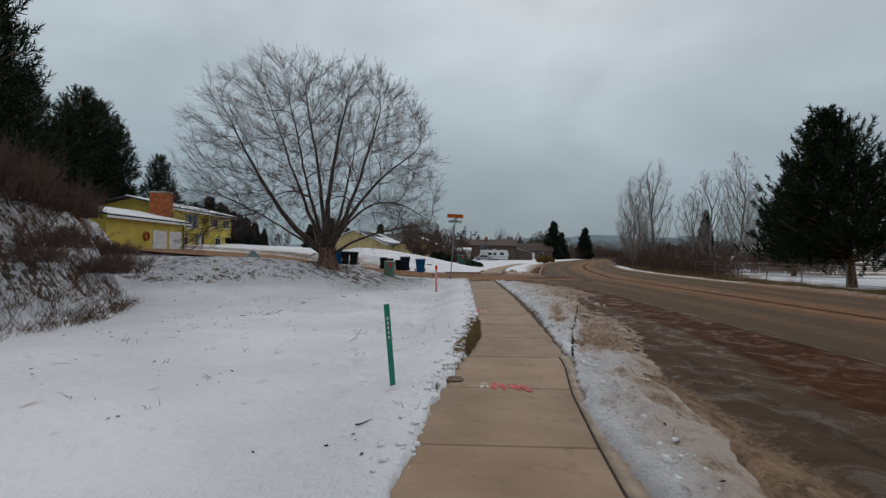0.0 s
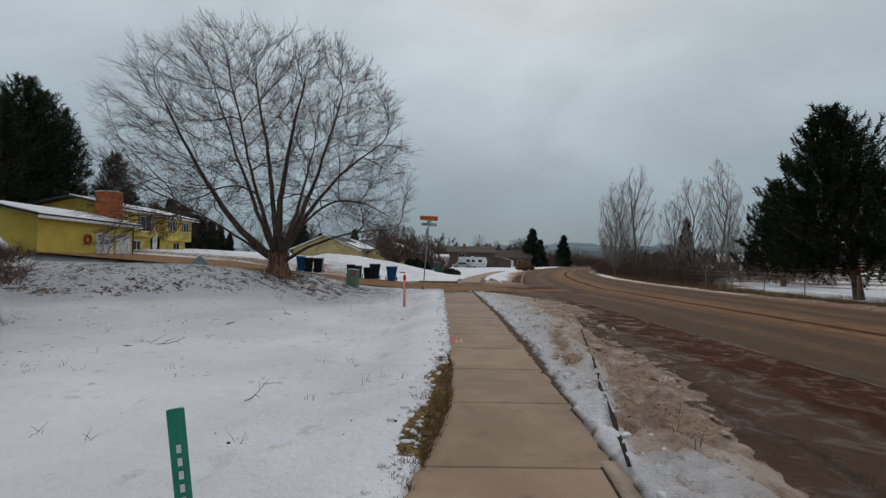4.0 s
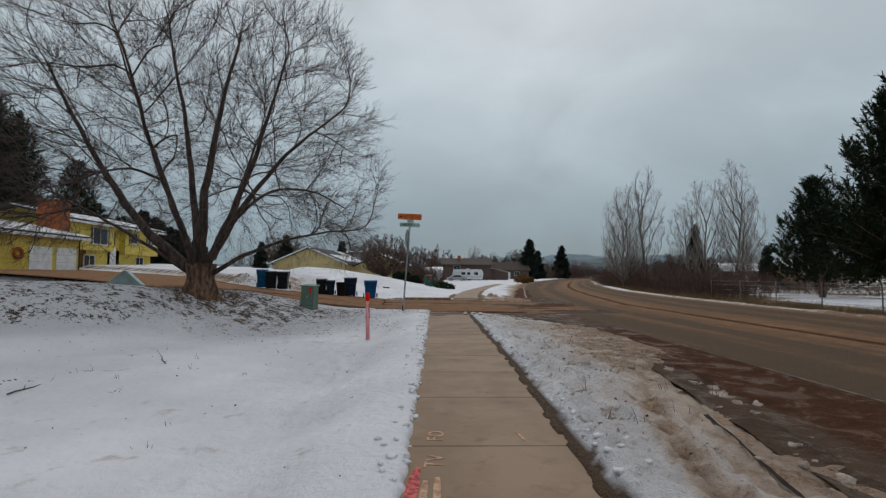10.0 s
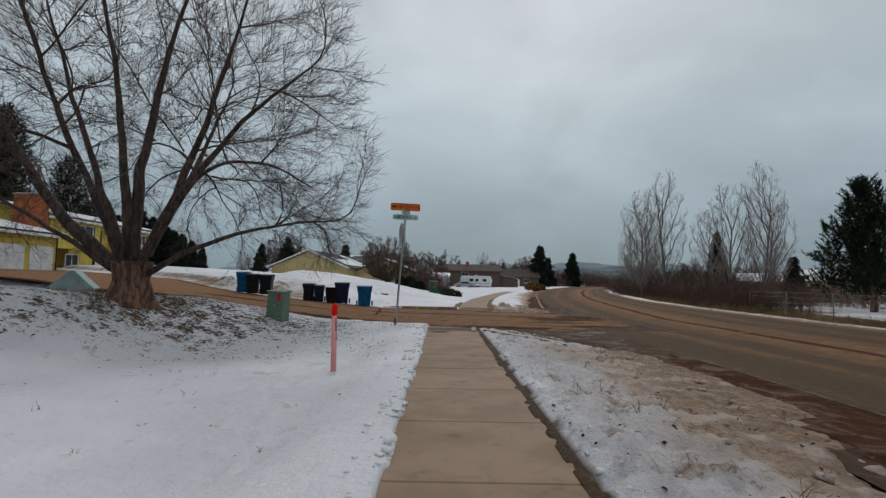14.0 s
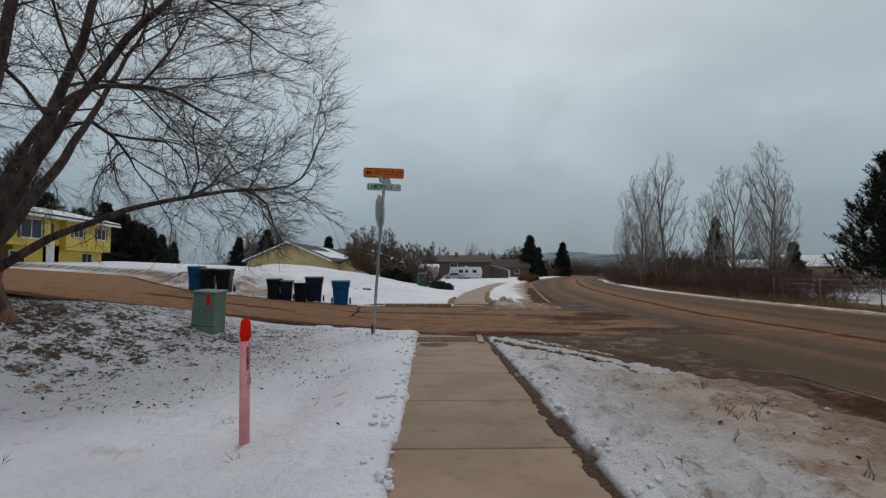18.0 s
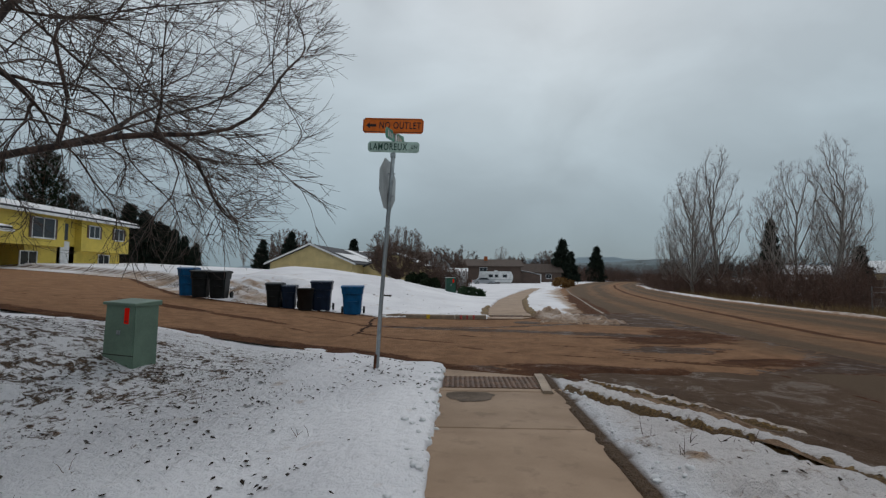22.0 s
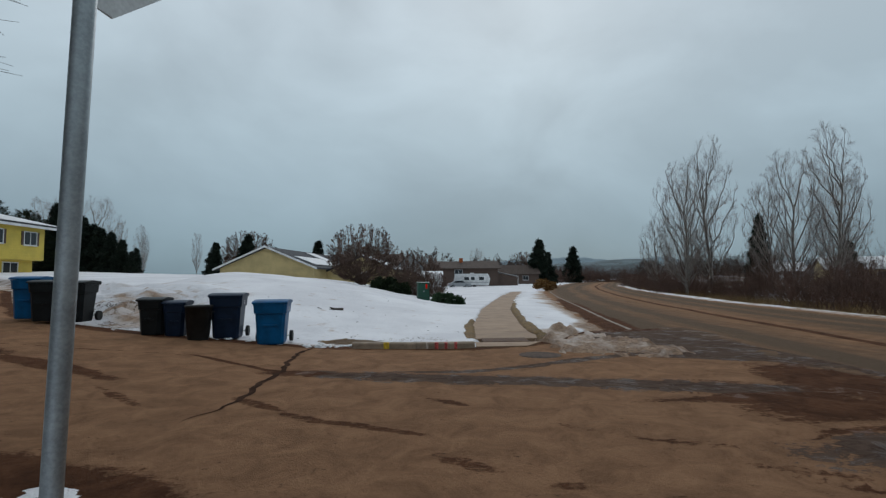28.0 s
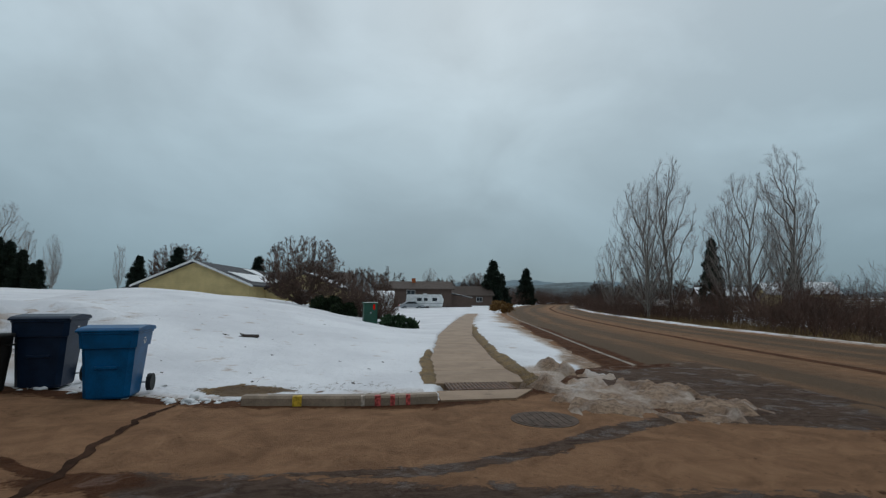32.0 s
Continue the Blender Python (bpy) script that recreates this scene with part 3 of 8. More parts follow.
def concrete_material():
    m, nt, b = material("pavement_concrete")
    info = nt.nodes.new("ShaderNodeObjectInfo")
    big, fine = noise_node(nt, 1.4, 5), noise_node(nt, 120, 3)
    stain = noise_node(nt, 4.5, 5, 0.6)
    col = mix(nt, span(nt, big, 0.3, 0.7), (0.248, 0.177, 0.124), (0.316, 0.232, 0.168))
    col = mix(nt, span(nt, fine, 0.35, 0.9, 0, 0.3), col, (0.12, 0.088, 0.068))
    col = mix(nt, span(nt, stain, 0.6, 0.95, 0, 0.5), col, (0.11, 0.076, 0.054))
    col = mix(nt, 1.0, col, span(nt, info.outputs["Random"], 0, 1, 0.92, 1.08), "MULTIPLY")
    col = mix(nt, 1.0, col, (1.05, 0.99, 0.91), "MULTIPLY")
    nt.links.new(col, b.inputs["Base Color"])
    b.inputs["Roughness"].default_value = 0.75
    b.inputs["Specular IOR Level"].default_value = 0.2
    bump(nt, b, fine, 0.25, 0.003)
    return m


def bark_material(name, lo, hi, scale=9.0):
    m, nt, b = material(name)
    ridge = noise_node(nt, scale, 6, 0.65, stretch=(1, 1, 0.22), distortion=0.4)
    fine = noise_node(nt, scale * 6, 4)
    col = mix(nt, span(nt, ridge, 0.35, 0.65), lo, hi)
    col = mix(nt, span(nt, fine, 0.4, 0.7, 0, 0.35), col, tuple(c * 0.5 for c in lo))
    nt.links.new(col, b.inputs["Base Color"])
    b.inputs["Roughness"].default_value = 0.85
    bump(nt, b, ridge, 0.7, 0.03)
    return m


def leaf_material(name, lo, hi):
    m, nt, b = material(name)
    geo = nt.nodes.new("ShaderNodeNewGeometry")
    col = mix(nt, geo.outputs["Random Per Island"], lo, hi)
    col = mix(nt, span(nt, noise_node(nt, 0.6, 3), 0.35, 0.65, 0, 0.5), col, tuple(c * 0.6 for c in lo))
    nt.links.new(col, b.inputs["Base Color"])
    b.inputs["Roughness"].default_value = 0.7
    b.inputs["Specular IOR Level"].default_value = 0.15
    return m


def siding_material(name, color, course=0.2):
    """Painted boards with a soft line at every course, and some weathering."""
    m, nt, b = material(name)
    tc = nt.nodes.new("ShaderNodeTexCoord")
    sep = nt.nodes.new("ShaderNodeSeparateXYZ")
    nt.links.new(tc.outputs["Object"], sep.inputs[0])
    saw = calc(nt, "FRACT", calc(nt, "DIVIDE", sep.outputs[2], course))
    big = noise_node(nt, 0.8, 4)
    fine = noise_node(nt, 30, 3, stretch=(0.2, 0.2, 1))
    col = mix(nt, span(nt, big, 0.3, 0.7), tuple(c * 0.88 for c in color), tuple(min(1, c * 1.08) for c in color))
    col = mix(nt, span(nt, fine, 0.4, 0.7, 0, 0.15), col, tuple(c * 0.6 for c in color))
    nt.links.new(col, b.inputs["Base Color"])
    b.inputs["Roughness"].default_value = 0.6
    bump(nt, b, saw, 0.8, 0.02)
    return m


M = {}
M["snow_ground"] = snow_ground_material()
M["asphalt"] = asphalt_material()
M["side_asphalt"] = asphalt_material("sanded_asphalt", True)
M["concrete"] = concrete_material()
M["kerb"] = plain("kerb_concrete", (0.285, 0.214, 0.153), 0.7, 0, 0.2, 3, 60)
M["bark"] = bark_material("brown_bark", (0.055, 0.028, 0.017), (0.235, 0.125, 0.073))
M["limb_bark"] = bark_material("dark_limb_bark", (0.026, 0.017, 0.013), (0.095, 0.058, 0.042))
M["shrub_twig"] = plain("shrub_bark", (0.11, 0.068, 0.052), 0.85, 0, 0.3, 1, 30, 0)
M["twig"] = plain("twig_bark", (0.075, 0.054, 0.045), 0.8, 0, 0.3, 2, 30, 0)
M["grey_twig"] = plain("grey_twig_bark", (0.23, 0.19, 0.17), 0.8, 0, 0.3, 1, 30, 0)
M["pale_bark"] = bark_material("pale_bark", (0.14, 0.125, 0.11), (0.32, 0.29, 0.26))
M["brush"] = plain("brushwood", (0.090, 0.050, 0.037), 0.85, 0, 0.35, 1, 30, 0)
M["needle"] = leaf_material("pine_needles", (0.008, 0.015, 0.007), (0.026, 0.040, 0.015))
M["needle_far"] = leaf_material("spruce_needles", (0.012, 0.02, 0.014), (0.03, 0.042, 0.028))
M["hedge"] = leaf_material("evergreen_leaves", (0.02, 0.04, 0.02), (0.06, 0.10, 0.05))
M["straw"] = leaf_material("dead_grass", (0.11, 0.068, 0.03), (0.30, 0.20, 0.09))
M["bronze"] = leaf_material("dead_bracken", (0.06, 0.026, 0.011), (0.20, 0.088, 0.030))
M["yellow"] = siding_material("yellow_siding", (0.62, 0.47, 0.075))
M["cream"] = siding_material("cream_siding", (0.55, 0.43, 0.20))
M["brown"] = siding_material("brown_siding", (0.085, 0.052, 0.038))
M["greysiding"] = siding_material("grey_siding", (0.30, 0.32, 0.33))
M["white"] = plain("white_paint", (0.66, 0.67, 0.68), 0.5, 0, 0.1, 2, 60, 0.05)
M["roof"] = plain("dark_shingles", (0.05, 0.052, 0.058), 0.9, 0, 0.3, 3, 30, 0.4)
M["roof_brown"] = plain("brown_shingles", (0.075, 0.055, 0.045), 0.9, 0, 0.3, 3, 30, 0.4)
M["roof_snow"] = plain("settled_snow", (0.78, 0.79, 0.82), 0.7, 0, 0.06, 1.5, 14, 0.3)
M["brick"] = plain("chimney_brick", (0.34, 0.095, 0.03), 0.85, 0, 0.25, 3, 30, 0.3)
M["dark_glass"], _nt, _b = material("window_glass")
_b.inputs["Base Color"].default_value = (0.03, 0.035, 0.04, 1)
_b.inputs["Roughness"].default_value = 0.08
M["steel"] = plain("galvanised_steel", (0.34, 0.37, 0.385), 0.42, 0.85, 0.15, 8, 90, 0.1)
M["sign_back"] = plain("bare_aluminium", (0.42, 0.43, 0.43), 0.45, 0.7, 0.12, 5, 70, 0.08)
M["sign_orange"] = plain("orange_sign_face", (0.74, 0.135, 0.004), 0.45, 0, 0.1, 6, 50, 0.03)
M["sign_green"] = plain("faded_green_sign_face", (0.40, 0.53, 0.47), 0.5, 0, 0.15, 8, 50, 0.03)
M["ink"] = plain("black_ink", (0.015, 0.015, 0.017), 0.6, 0, 0.1, 6, 40, 0)
M["sign_deep_green"] = plain("green_sign_face", (0.13, 0.34, 0.25), 0.5, 0, 0.15, 8, 50, 0.03)
M["ink_green"] = plain("dark_green_ink", (0.012, 0.06, 0.04), 0.6, 0, 0.1, 6, 40, 0)
M["red_paint"] = plain("red_spray_paint", (0.46, 0.085, 0.075), 0.8, 0, 0.6, 22, 140, 0)
M["white_spray"] = plain("white_spray_paint", (0.42, 0.35, 0.29), 0.75, 0, 0.4, 14, 80, 0)
M["orange_spray"] = plain("orange_spray_paint", (0.46, 0.27, 0.16), 0.8, 0, 0.3, 14, 80, 0)
M["yellow_spray"] = plain("yellow_spray_paint", (0.55, 0.36, 0.03), 0.75, 0, 0.3, 14, 80, 0)
M["line"] = plain("worn_road_line", (0.20, 0.155, 0.12), 0.8, 0, 0.5, 2.5, 60, 0)
M["faint_line"] = plain("nearly_worn_off_line", (0.125, 0.083, 0.056), 0.85, 0, 0.6, 3.5, 60, 0)
M["mat_dome"] = plain("rust_tactile_plate", (0.10, 0.052, 0.030), 0.7, 0.1, 0.3, 6, 60, 0.2)
M["iron"] = plain("cast_iron", (0.04, 0.03, 0.025), 0.85, 0.0, 0.25, 8, 60, 0.3, shine=0.15)
M["rust"] = plain("rusty_steel", (0.13, 0.045, 0.022), 0.85, 0.2, 0.3, 9, 60, 0.3)
M["utility"] = plain("sage_green_enamel", (0.135, 0.20, 0.15), 0.45, 0.1, 0.1, 3, 50, 0.06)
M["hedge_box"] = plain("dark_green_enamel", (0.02, 0.075, 0.05), 0.5, 0.1, 0.12, 3, 50, 0.06)
M["teal"] = plain("teal_enamel", (0.20, 0.27, 0.255), 0.5, 0.1, 0.12, 3, 50, 0.06)
M["marker_red"] = plain("fluorescent_red_cap", (0.98, 0.012, 0.004), 0.6, 0, 0.08, 6, 60, 0.03, shine=0.06)
M["marker_pink"] = plain("faded_pink_plastic", (0.78, 0.27, 0.275), 0.5, 0, 0.12, 5, 60, 0.04)
M["marker_green"] = plain("green_fibreglass", (0.012, 0.20, 0.135), 0.4, 0, 0.15, 5, 60, 0.04)
M["decal"] = plain("white_decal", (0.62, 0.60, 0.58), 0.5, 0, 0.08, 6, 60, 0)
M["bin_blue"] = plain("blue_bin_plastic", (0.003, 0.078, 0.20), 0.38, 0, 0.18, 4, 60, 0.1, shine=0.16)
M["bin_navy"] = plain("navy_bin_plastic", (0.008, 0.018, 0.040), 0.4, 0, 0.2, 4, 60, 0.1, shine=0.16)
M["bin_black"] = plain("black_bin_plastic", (0.009, 0.011, 0.012), 0.42, 0, 0.25, 4, 60, 0.1, shine=0.16)
M["bin_brown"] = plain("brown_bin_plastic", (0.014, 0.013, 0.012), 0.5, 0, 0.2, 4, 60, 0.1, shine=0.16)
M["rubber"] = plain("black_rubber", (0.016, 0.016, 0.016), 0.75, 0, 0.15, 8, 60, 0.2)
M["dead_leaf"] = leaf_material("fallen_leaves", (0.014, 0.009, 0.006), (0.052, 0.033, 0.021))
M["wire"] = plain("fence_wire", (0.22, 0.22, 0.22), 0.5, 0.8, 0.1, 8, 60, 0)
M["car_silver"] = plain("silver_car_paint", (0.34, 0.36, 0.38), 0.28, 0.5, 0.05, 1, 20, 0)
# no haze in the air: these blue-grey base colours carry it, paler farther off
M["hill"] = plain("haze_tinted_hill", (0.095, 0.125, 0.135), 1.0, 0, 0.25, 0.03, 0.3, 0)
M["hill_far"] = plain("haze_tinted_far_hill", (0.15, 0.205, 0.235), 1.0, 0, 0.1, 0.02, 0.2, 0)


# ---- mesh helpers ----
def mesh_of(name, bm, mat, flat_shade=True):
    me = bpy.data.meshes.new(name)
    bm.to_mesh(me)
    bm.free()
    me.materials.append(M[mat] if isinstance(mat, str) else mat)
    if not flat_shade:
        me.shade_smooth()
    return me


def mesh_np(name, verts, faces, mat, shaded=True):
    me = bpy.data.meshes.new(name)
    verts, faces = np.asarray(verts, np.float32), np.asarray(faces, np.int32)
    me.vertices.add(len(verts))
    me.vertices.foreach_set("co", verts.ravel())
    n, w = faces.shape
    me.loops.add(n * w)
    me.loops.foreach_set("vertex_index", faces.ravel())
    me.polygons.add(n)
    me.polygons.foreach_set("loop_start", np.arange(0, n * w, w, dtype=np.int32))
    me.polygons.foreach_set("loop_total", np.full(n, w, np.int32))
    me.update(calc_edges=True)
    me.materials.append(M[mat])
    if shaded:
        me.shade_smooth()
    return me


def set_attr(me, name, values):
    a = me.attributes.new(name, "FLOAT", "POINT")
    a.data.foreach_set("value", np.asarray(values, np.float32).ravel())


def part(name, bm, mat, parent, label="", flat_shade=True):
    me = bm if isinstance(bm, bpy.types.Mesh) else mesh_of(name, bm, mat, flat_shade)
    ob = new(name, me)
    ob.parent = parent
    if label:
        ob["label"] = label
    return ob


def thing(name, m, label, category, group="", kind=""):
    ob = new(name)
    ob.matrix_world = m
    return tagged(ob, label, category, group, kind)


def box_bm(lo, hi, bevel=0.0, bm=None):
    bm = bm or bmesh.new()
    lo, hi = Vector(lo), Vector(hi)
    r = bmesh.ops.create_cube(bm, size=1.0, matrix=Matrix.Translation((lo + hi) / 2) @ Matrix.Diagonal((*(hi - lo), 1)))
    if bevel:
        edges = list({e for v in r["verts"] for e in v.link_edges})
        bmesh.ops.bevel(bm, geom=edges, offset=bevel, segments=2, affect="EDGES", profile=0.6)
    return bm


def prism_bm(outline, depth, axis="y", bm=None):
    """A flat outline of (a, b) pairs given depth along an axis: y: a is x, b is z; x: a is y, b is z; z: a is x, b is y."""
    bm = bm or bmesh.new()
    put = {"y": lambda a, b, d: (a, d, b), "x": lambda a, b, d: (d, a, b), "z": lambda a, b, d: (a, b, d)}[axis]
    d0, d1 = depth
    lo = [bm.verts.new(put(a, b, d0)) for a, b in outline]
    hi = [bm.verts.new(put(a, b, d1)) for a, b in outline]
    n = len(outline)
    bm.faces.new(lo)
    bm.faces.new(hi[::-1])
    for i in range(n):
        bm.faces.new((lo[i], hi[i], hi[(i + 1) % n], lo[(i + 1) % n]))
    bmesh.ops.recalc_face_normals(bm, faces=bm.faces)
    return bm


def tube_bm(points, radii, sides=8, bm=None, caps=True):
    bm = bm or bmesh.new()
    rings = []
    pts = [Vector(p) for p in points]
    for i, p in enumerate(pts):
        d = (pts[min(i + 1, len(pts) - 1)] - pts[max(i - 1, 0)]).normalized()
        q = d.to_track_quat("Z", "Y").to_matrix()
        r = radii[i] if hasattr(radii, "__len__") else radii
        rings.append([bm.verts.new(p + q @ Vector((r * math.cos(a), r * math.sin(a), 0))) for a in [2 * math.pi * k / sides for k in range(sides)]])
    for a, b in zip(rings, rings[1:]):
        for k in range(sides):
            bm.faces.new((a[k], a[(k + 1) % sides], b[(k + 1) % sides], b[k]))
    if caps:
        bm.faces.new(rings[0][::-1])
        bm.faces.new(rings[-1])
    return bm


def text_mesh(body, size, mat, depth=0.001, weight=0.0, spacing=1.0):
    cu = bpy.data.curves.new("lettering", "FONT")
    cu.body, cu.size, cu.extrude, cu.align_x, cu.align_y = body, size, depth, "CENTER", "CENTER"
    cu.offset, cu.space_character = weight, spacing
    ob = bpy.data.objects.new("lettering", cu)
    scene.collection.objects.link(ob)
    bpy.context.view_layer.update()
    me = bpy.data.meshes.new_from_object(ob.evaluated_get(bpy.context.evaluated_depsgraph_get()))
    bpy.data.objects.remove(ob)
    me.materials.clear()
    me.materials.append(M[mat])
    return me


def at_ground(x, y, drop=0.0):
    return float(ground_level(np.array([x]), np.array([y]))[0]) - drop


# ---- ground ----
def spread(lo, hi, steps):
    """Grid lines between lo and hi from (position, spacing) hints."""
    ks, ds = zip(*steps)
    v, out = lo, [lo]
    while v < hi:
        v += float(np.interp(v, ks, ds))
        out.append(min(v, hi))
    return np.array(out)


def grid_mesh(name, xs, ys, level, mat, attrs=None, keep=None):
    X, Y = np.meshgrid(xs, ys)
    Z = level(X, Y)
    nx, ny = len(xs), len(ys)
    idx = np.arange(nx * ny).reshape(ny, nx)
    F = np.stack([idx[:-1, :-1], idx[:-1, 1:], idx[1:, 1:], idx[1:, :-1]], -1).reshape(-1, 4)
    V = np.stack([X.ravel(), Y.ravel(), Z.ravel()], -1)
    A = attrs(X, Y) if attrs else None
    me = mesh_np(name, V, F, mat)
    if A:
        for key, val in A.items():
            set_attr(me, key, val)
    return me


def ground_attrs(X, Y):
    s, l, m, e = cover(X, Y)
    return {"snow": s, "litter": l, "mud": m, "soil": e}


GX = spread(-900, 1500, [(-900, 120), (-120, 12), (-45, 1.6), (-12, 0.5), (-7, 0.28), (-2.5, 0.10), (-0.3, 0.045), (1.1, 0.045), (1.2, 0.2), (1.5, 0.2), (1.6, 0.045), (3, 0.055), (6, 0.09), (8, 1.0), (15, 1.0), (15.8, 0.16), (17.5, 0.16), (19, 0.6), (50, 3), (200, 20), (1500, 160)])
GY = spread(-300, 2200, [(-300, 60), (-30, 5), (-4, 0.5), (-1.5, 0.09), (1, 0.06), (26, 0.075), (29, 0.3), (32, 0.3), (33, 0.1), (40, 0.16), (52, 0.4), (90, 1.5), (200, 12), (600, 60), (2200, 200)])
ground = new("ground", grid_mesh("ground", GX, GY, sheet_level, "snow_ground", ground_attrs))
tagged(ground, "snow-covered lawn with leaf litter, muddy verge and dead grass", "ground", kind="structure")


def strip_mesh(name, left, right, ys, count, level, mat, attrs):
    ys = np.asarray(ys)
    u = count
    Y = np.repeat(ys[:, None], len(u), 1)
    X = left(ys)[:, None] * (1 - u) + right(ys)[:, None] * u
    Z = level(X, Y)
    idx = np.arange(X.size).reshape(X.shape)
    F = np.stack([idx[:-1, :-1], idx[:-1, 1:], idx[1:, 1:], idx[1:, :-1]], -1).reshape(-1, 4)
    me = mesh_np(name, np.stack([X.ravel(), Y.ravel(), Z.ravel()], -1), F, mat)
    for key, val in attrs(X, Y).items():
        set_attr(me, key, val)
    return me


def blob(x, y, cx, cy, rx, ry, turn=0.0):
    """1 in the middle of a patch, falling to 0.5 at its rim and on to 0."""
    c, s = math.cos(radians(turn)), math.sin(radians(turn))
    dx, dy = x - cx, y - cy
    return 1 - 0.5 * np.hypot((dx * c + dy * s) / rx, (dy * c - dx * s) / ry)


def vein(x, y, line, width):
    """0.5 along the sides of a band of the given half widths that follows y = line(x), more inside."""
    return 1 - 0.5 * np.abs(y - line(x)) / np.maximum(width(x), 0.01)


def road_attrs(X, Y):
    # wheel tracks lie bare and grey, sand between them, a dark muddy seam along the middle
    c = X - road_mid(Y)
    half = np.where(c < 0, road_mid(Y) - road_near(Y), road_far(Y) - road_mid(Y))
    u = np.abs(c) / half
    w = 0.06 * fbm(X * 0.3, Y * 0.12, 70, 3)
    tracks = np.exp(-((u + w - 0.40) / 0.10) ** 2) + 1.25 * np.exp(-((u + w - 0.74) / 0.13) ** 2)
    sand = 0.54 - 0.44 * tracks + 0.25 * smooth(0.9, 1.0, u) + 0.18 * np.exp(-((u - 0.1) / 0.06) ** 2)
    wob = fbm(X * 0.7, Y * 0.35, 72, 4)
    brown = 1 - 0.5 * np.abs(c + 0.08 + 0.12 * wob) / 0.17
    slate = 0.2 + 0 * X
    slush = 0 * X
    # the near shoulder: dirty slush, a grey pool, then red-brown mud up to the edge line
    near = smooth(27.5, 24.5, Y)
    out = X - np.where(Y > 24, 2.6, slush_edge(Y)) + 0.35 * wob
    slush = np.where(near > 0, near * (0.5 - out * 1.6), slush)
    sand = sand - 0.35 * smooth(-0.3, 0.4, out) * smooth(6.6, 6.0, X) * smooth(28, 25, Y)
    mid = np.interp(Y, [-10, 3.5, 5.5, 9, 13, 17, 20], [5.3, 5.2, 5.5, 5.45, 5.4, 5.6, 5.9])
    wide = np.interp(Y, [-10, 3.4, 5.0, 7, 15, 18.5, 20], [0.4, 0.95, 0.85, 0.68, 0.72, 0.45, 0.02])
    brown = np.maximum(brown, 1 - 0.5 * np.abs(X - mid + 0.22 * wob) / wide)
    pool = np.minimum(out + 0.55, 6.15 - X + 0.3 * wob)
    slate = np.maximum(slate, 0.6 + np.clip(pool, -0.5, 0.3))
    # beyond the junction: mud, then grey slush along the near edge
    near2 = X - road_near(Y)
    brown = np.maximum(brown, (1 - 0.5 * np.abs(near2 - 0.35 + 0.3 * wob) / 0.55) * smooth(34.5, 36, Y) * smooth(70, 48, Y))
    brown = np.maximum(brown, np.maximum(blob(X, Y, 7.0, 29.6, 0.95, 1.5, 0), blob(X, Y, 6.6, 26.0, 0.9, 0.5, 15)) + 0.5 * wob)
    slate = np.maximum(slate, blob(X, Y, 7.3, 33.4, 0.9, 2.6, -12) + 0.6 * wob)
    return {"sand": sand, "brown": np.clip(brown, 0, 1), "slate": slate, "slush": np.clip(slush, 0, 1)}


def road_height(X, Y):
    rough = smooth(0.35, -0.3, X - slush_edge(Y)) * smooth(26, 23.5, Y)
    ruts = np.sin((X - 0.06 * Y) * 11 + 1.5 * fbm(X * 0.6, Y * 0.3, 92, 3))
    return road_level(X, Y) + rough * (0.045 * fbm(X * 3.4, Y * 1.6, 91, 4) + 0.014 * ruts + 0.012) + 0.006 * fbm(X * 2.2, Y * 1.1, 93, 3) * smooth(60, 30, Y)


RY = spread(-200, 900, [(-200, 20), (-10, 1), (-2, 0.09), (18, 0.10), (24, 0.16), (27, 0.3), (60, 0.8), (120, 2), (900, 30)])
LANES = np.concatenate([np.linspace(0, 0.34, 60, endpoint=False), np.linspace(0.34, 1, 60)])
road_left = lambda y: np.where(y < 25, snow_limit(y) - 0.25 - 0.65 * smooth(19, 21, y), road_near(y) - 0.4)
road = new("road", strip_mesh("road", road_left, lambda y: road_far(y) + 0.25, RY, LANES, road_height, "asphalt", road_attrs))
tagged(road, "wet sanded asphalt road with brown mud and faded lines", "road", kind="structure")


seam_line = curve([(-3.2, 31.95), (-2.0, 31.25), (-1.1, 30.75), (-0.3, 30.45), (0.6, 30.25), (1.9, 29.96), (2.7, 29.80), (3.5, 29.62), (5.0, 29.28), (6.5, 29.0)])
seam_wide = curve([(-3.3, 0.02), (-2.6, 0.10), (-1.2, 0.07), (-0.7, 0.24), (0.6, 0.29), (1.9, 0.32), (3.4, 0.35), (5.0, 0.40), (6.5, 0.3), (7, 0.05)])
arc_line = curve([(0.4, 30.6), (1.9, 30.6), (2.9, 31.0), (3.7, 31.5), (4.6, 31.9), (5.2, 32.1)])
arc_wide = curve([(0.3, 0.01), (1.2, 0.09), (2.9, 0.13), (4.0, 0.16), (4.9, 0.14), (5.3, 0.02)])


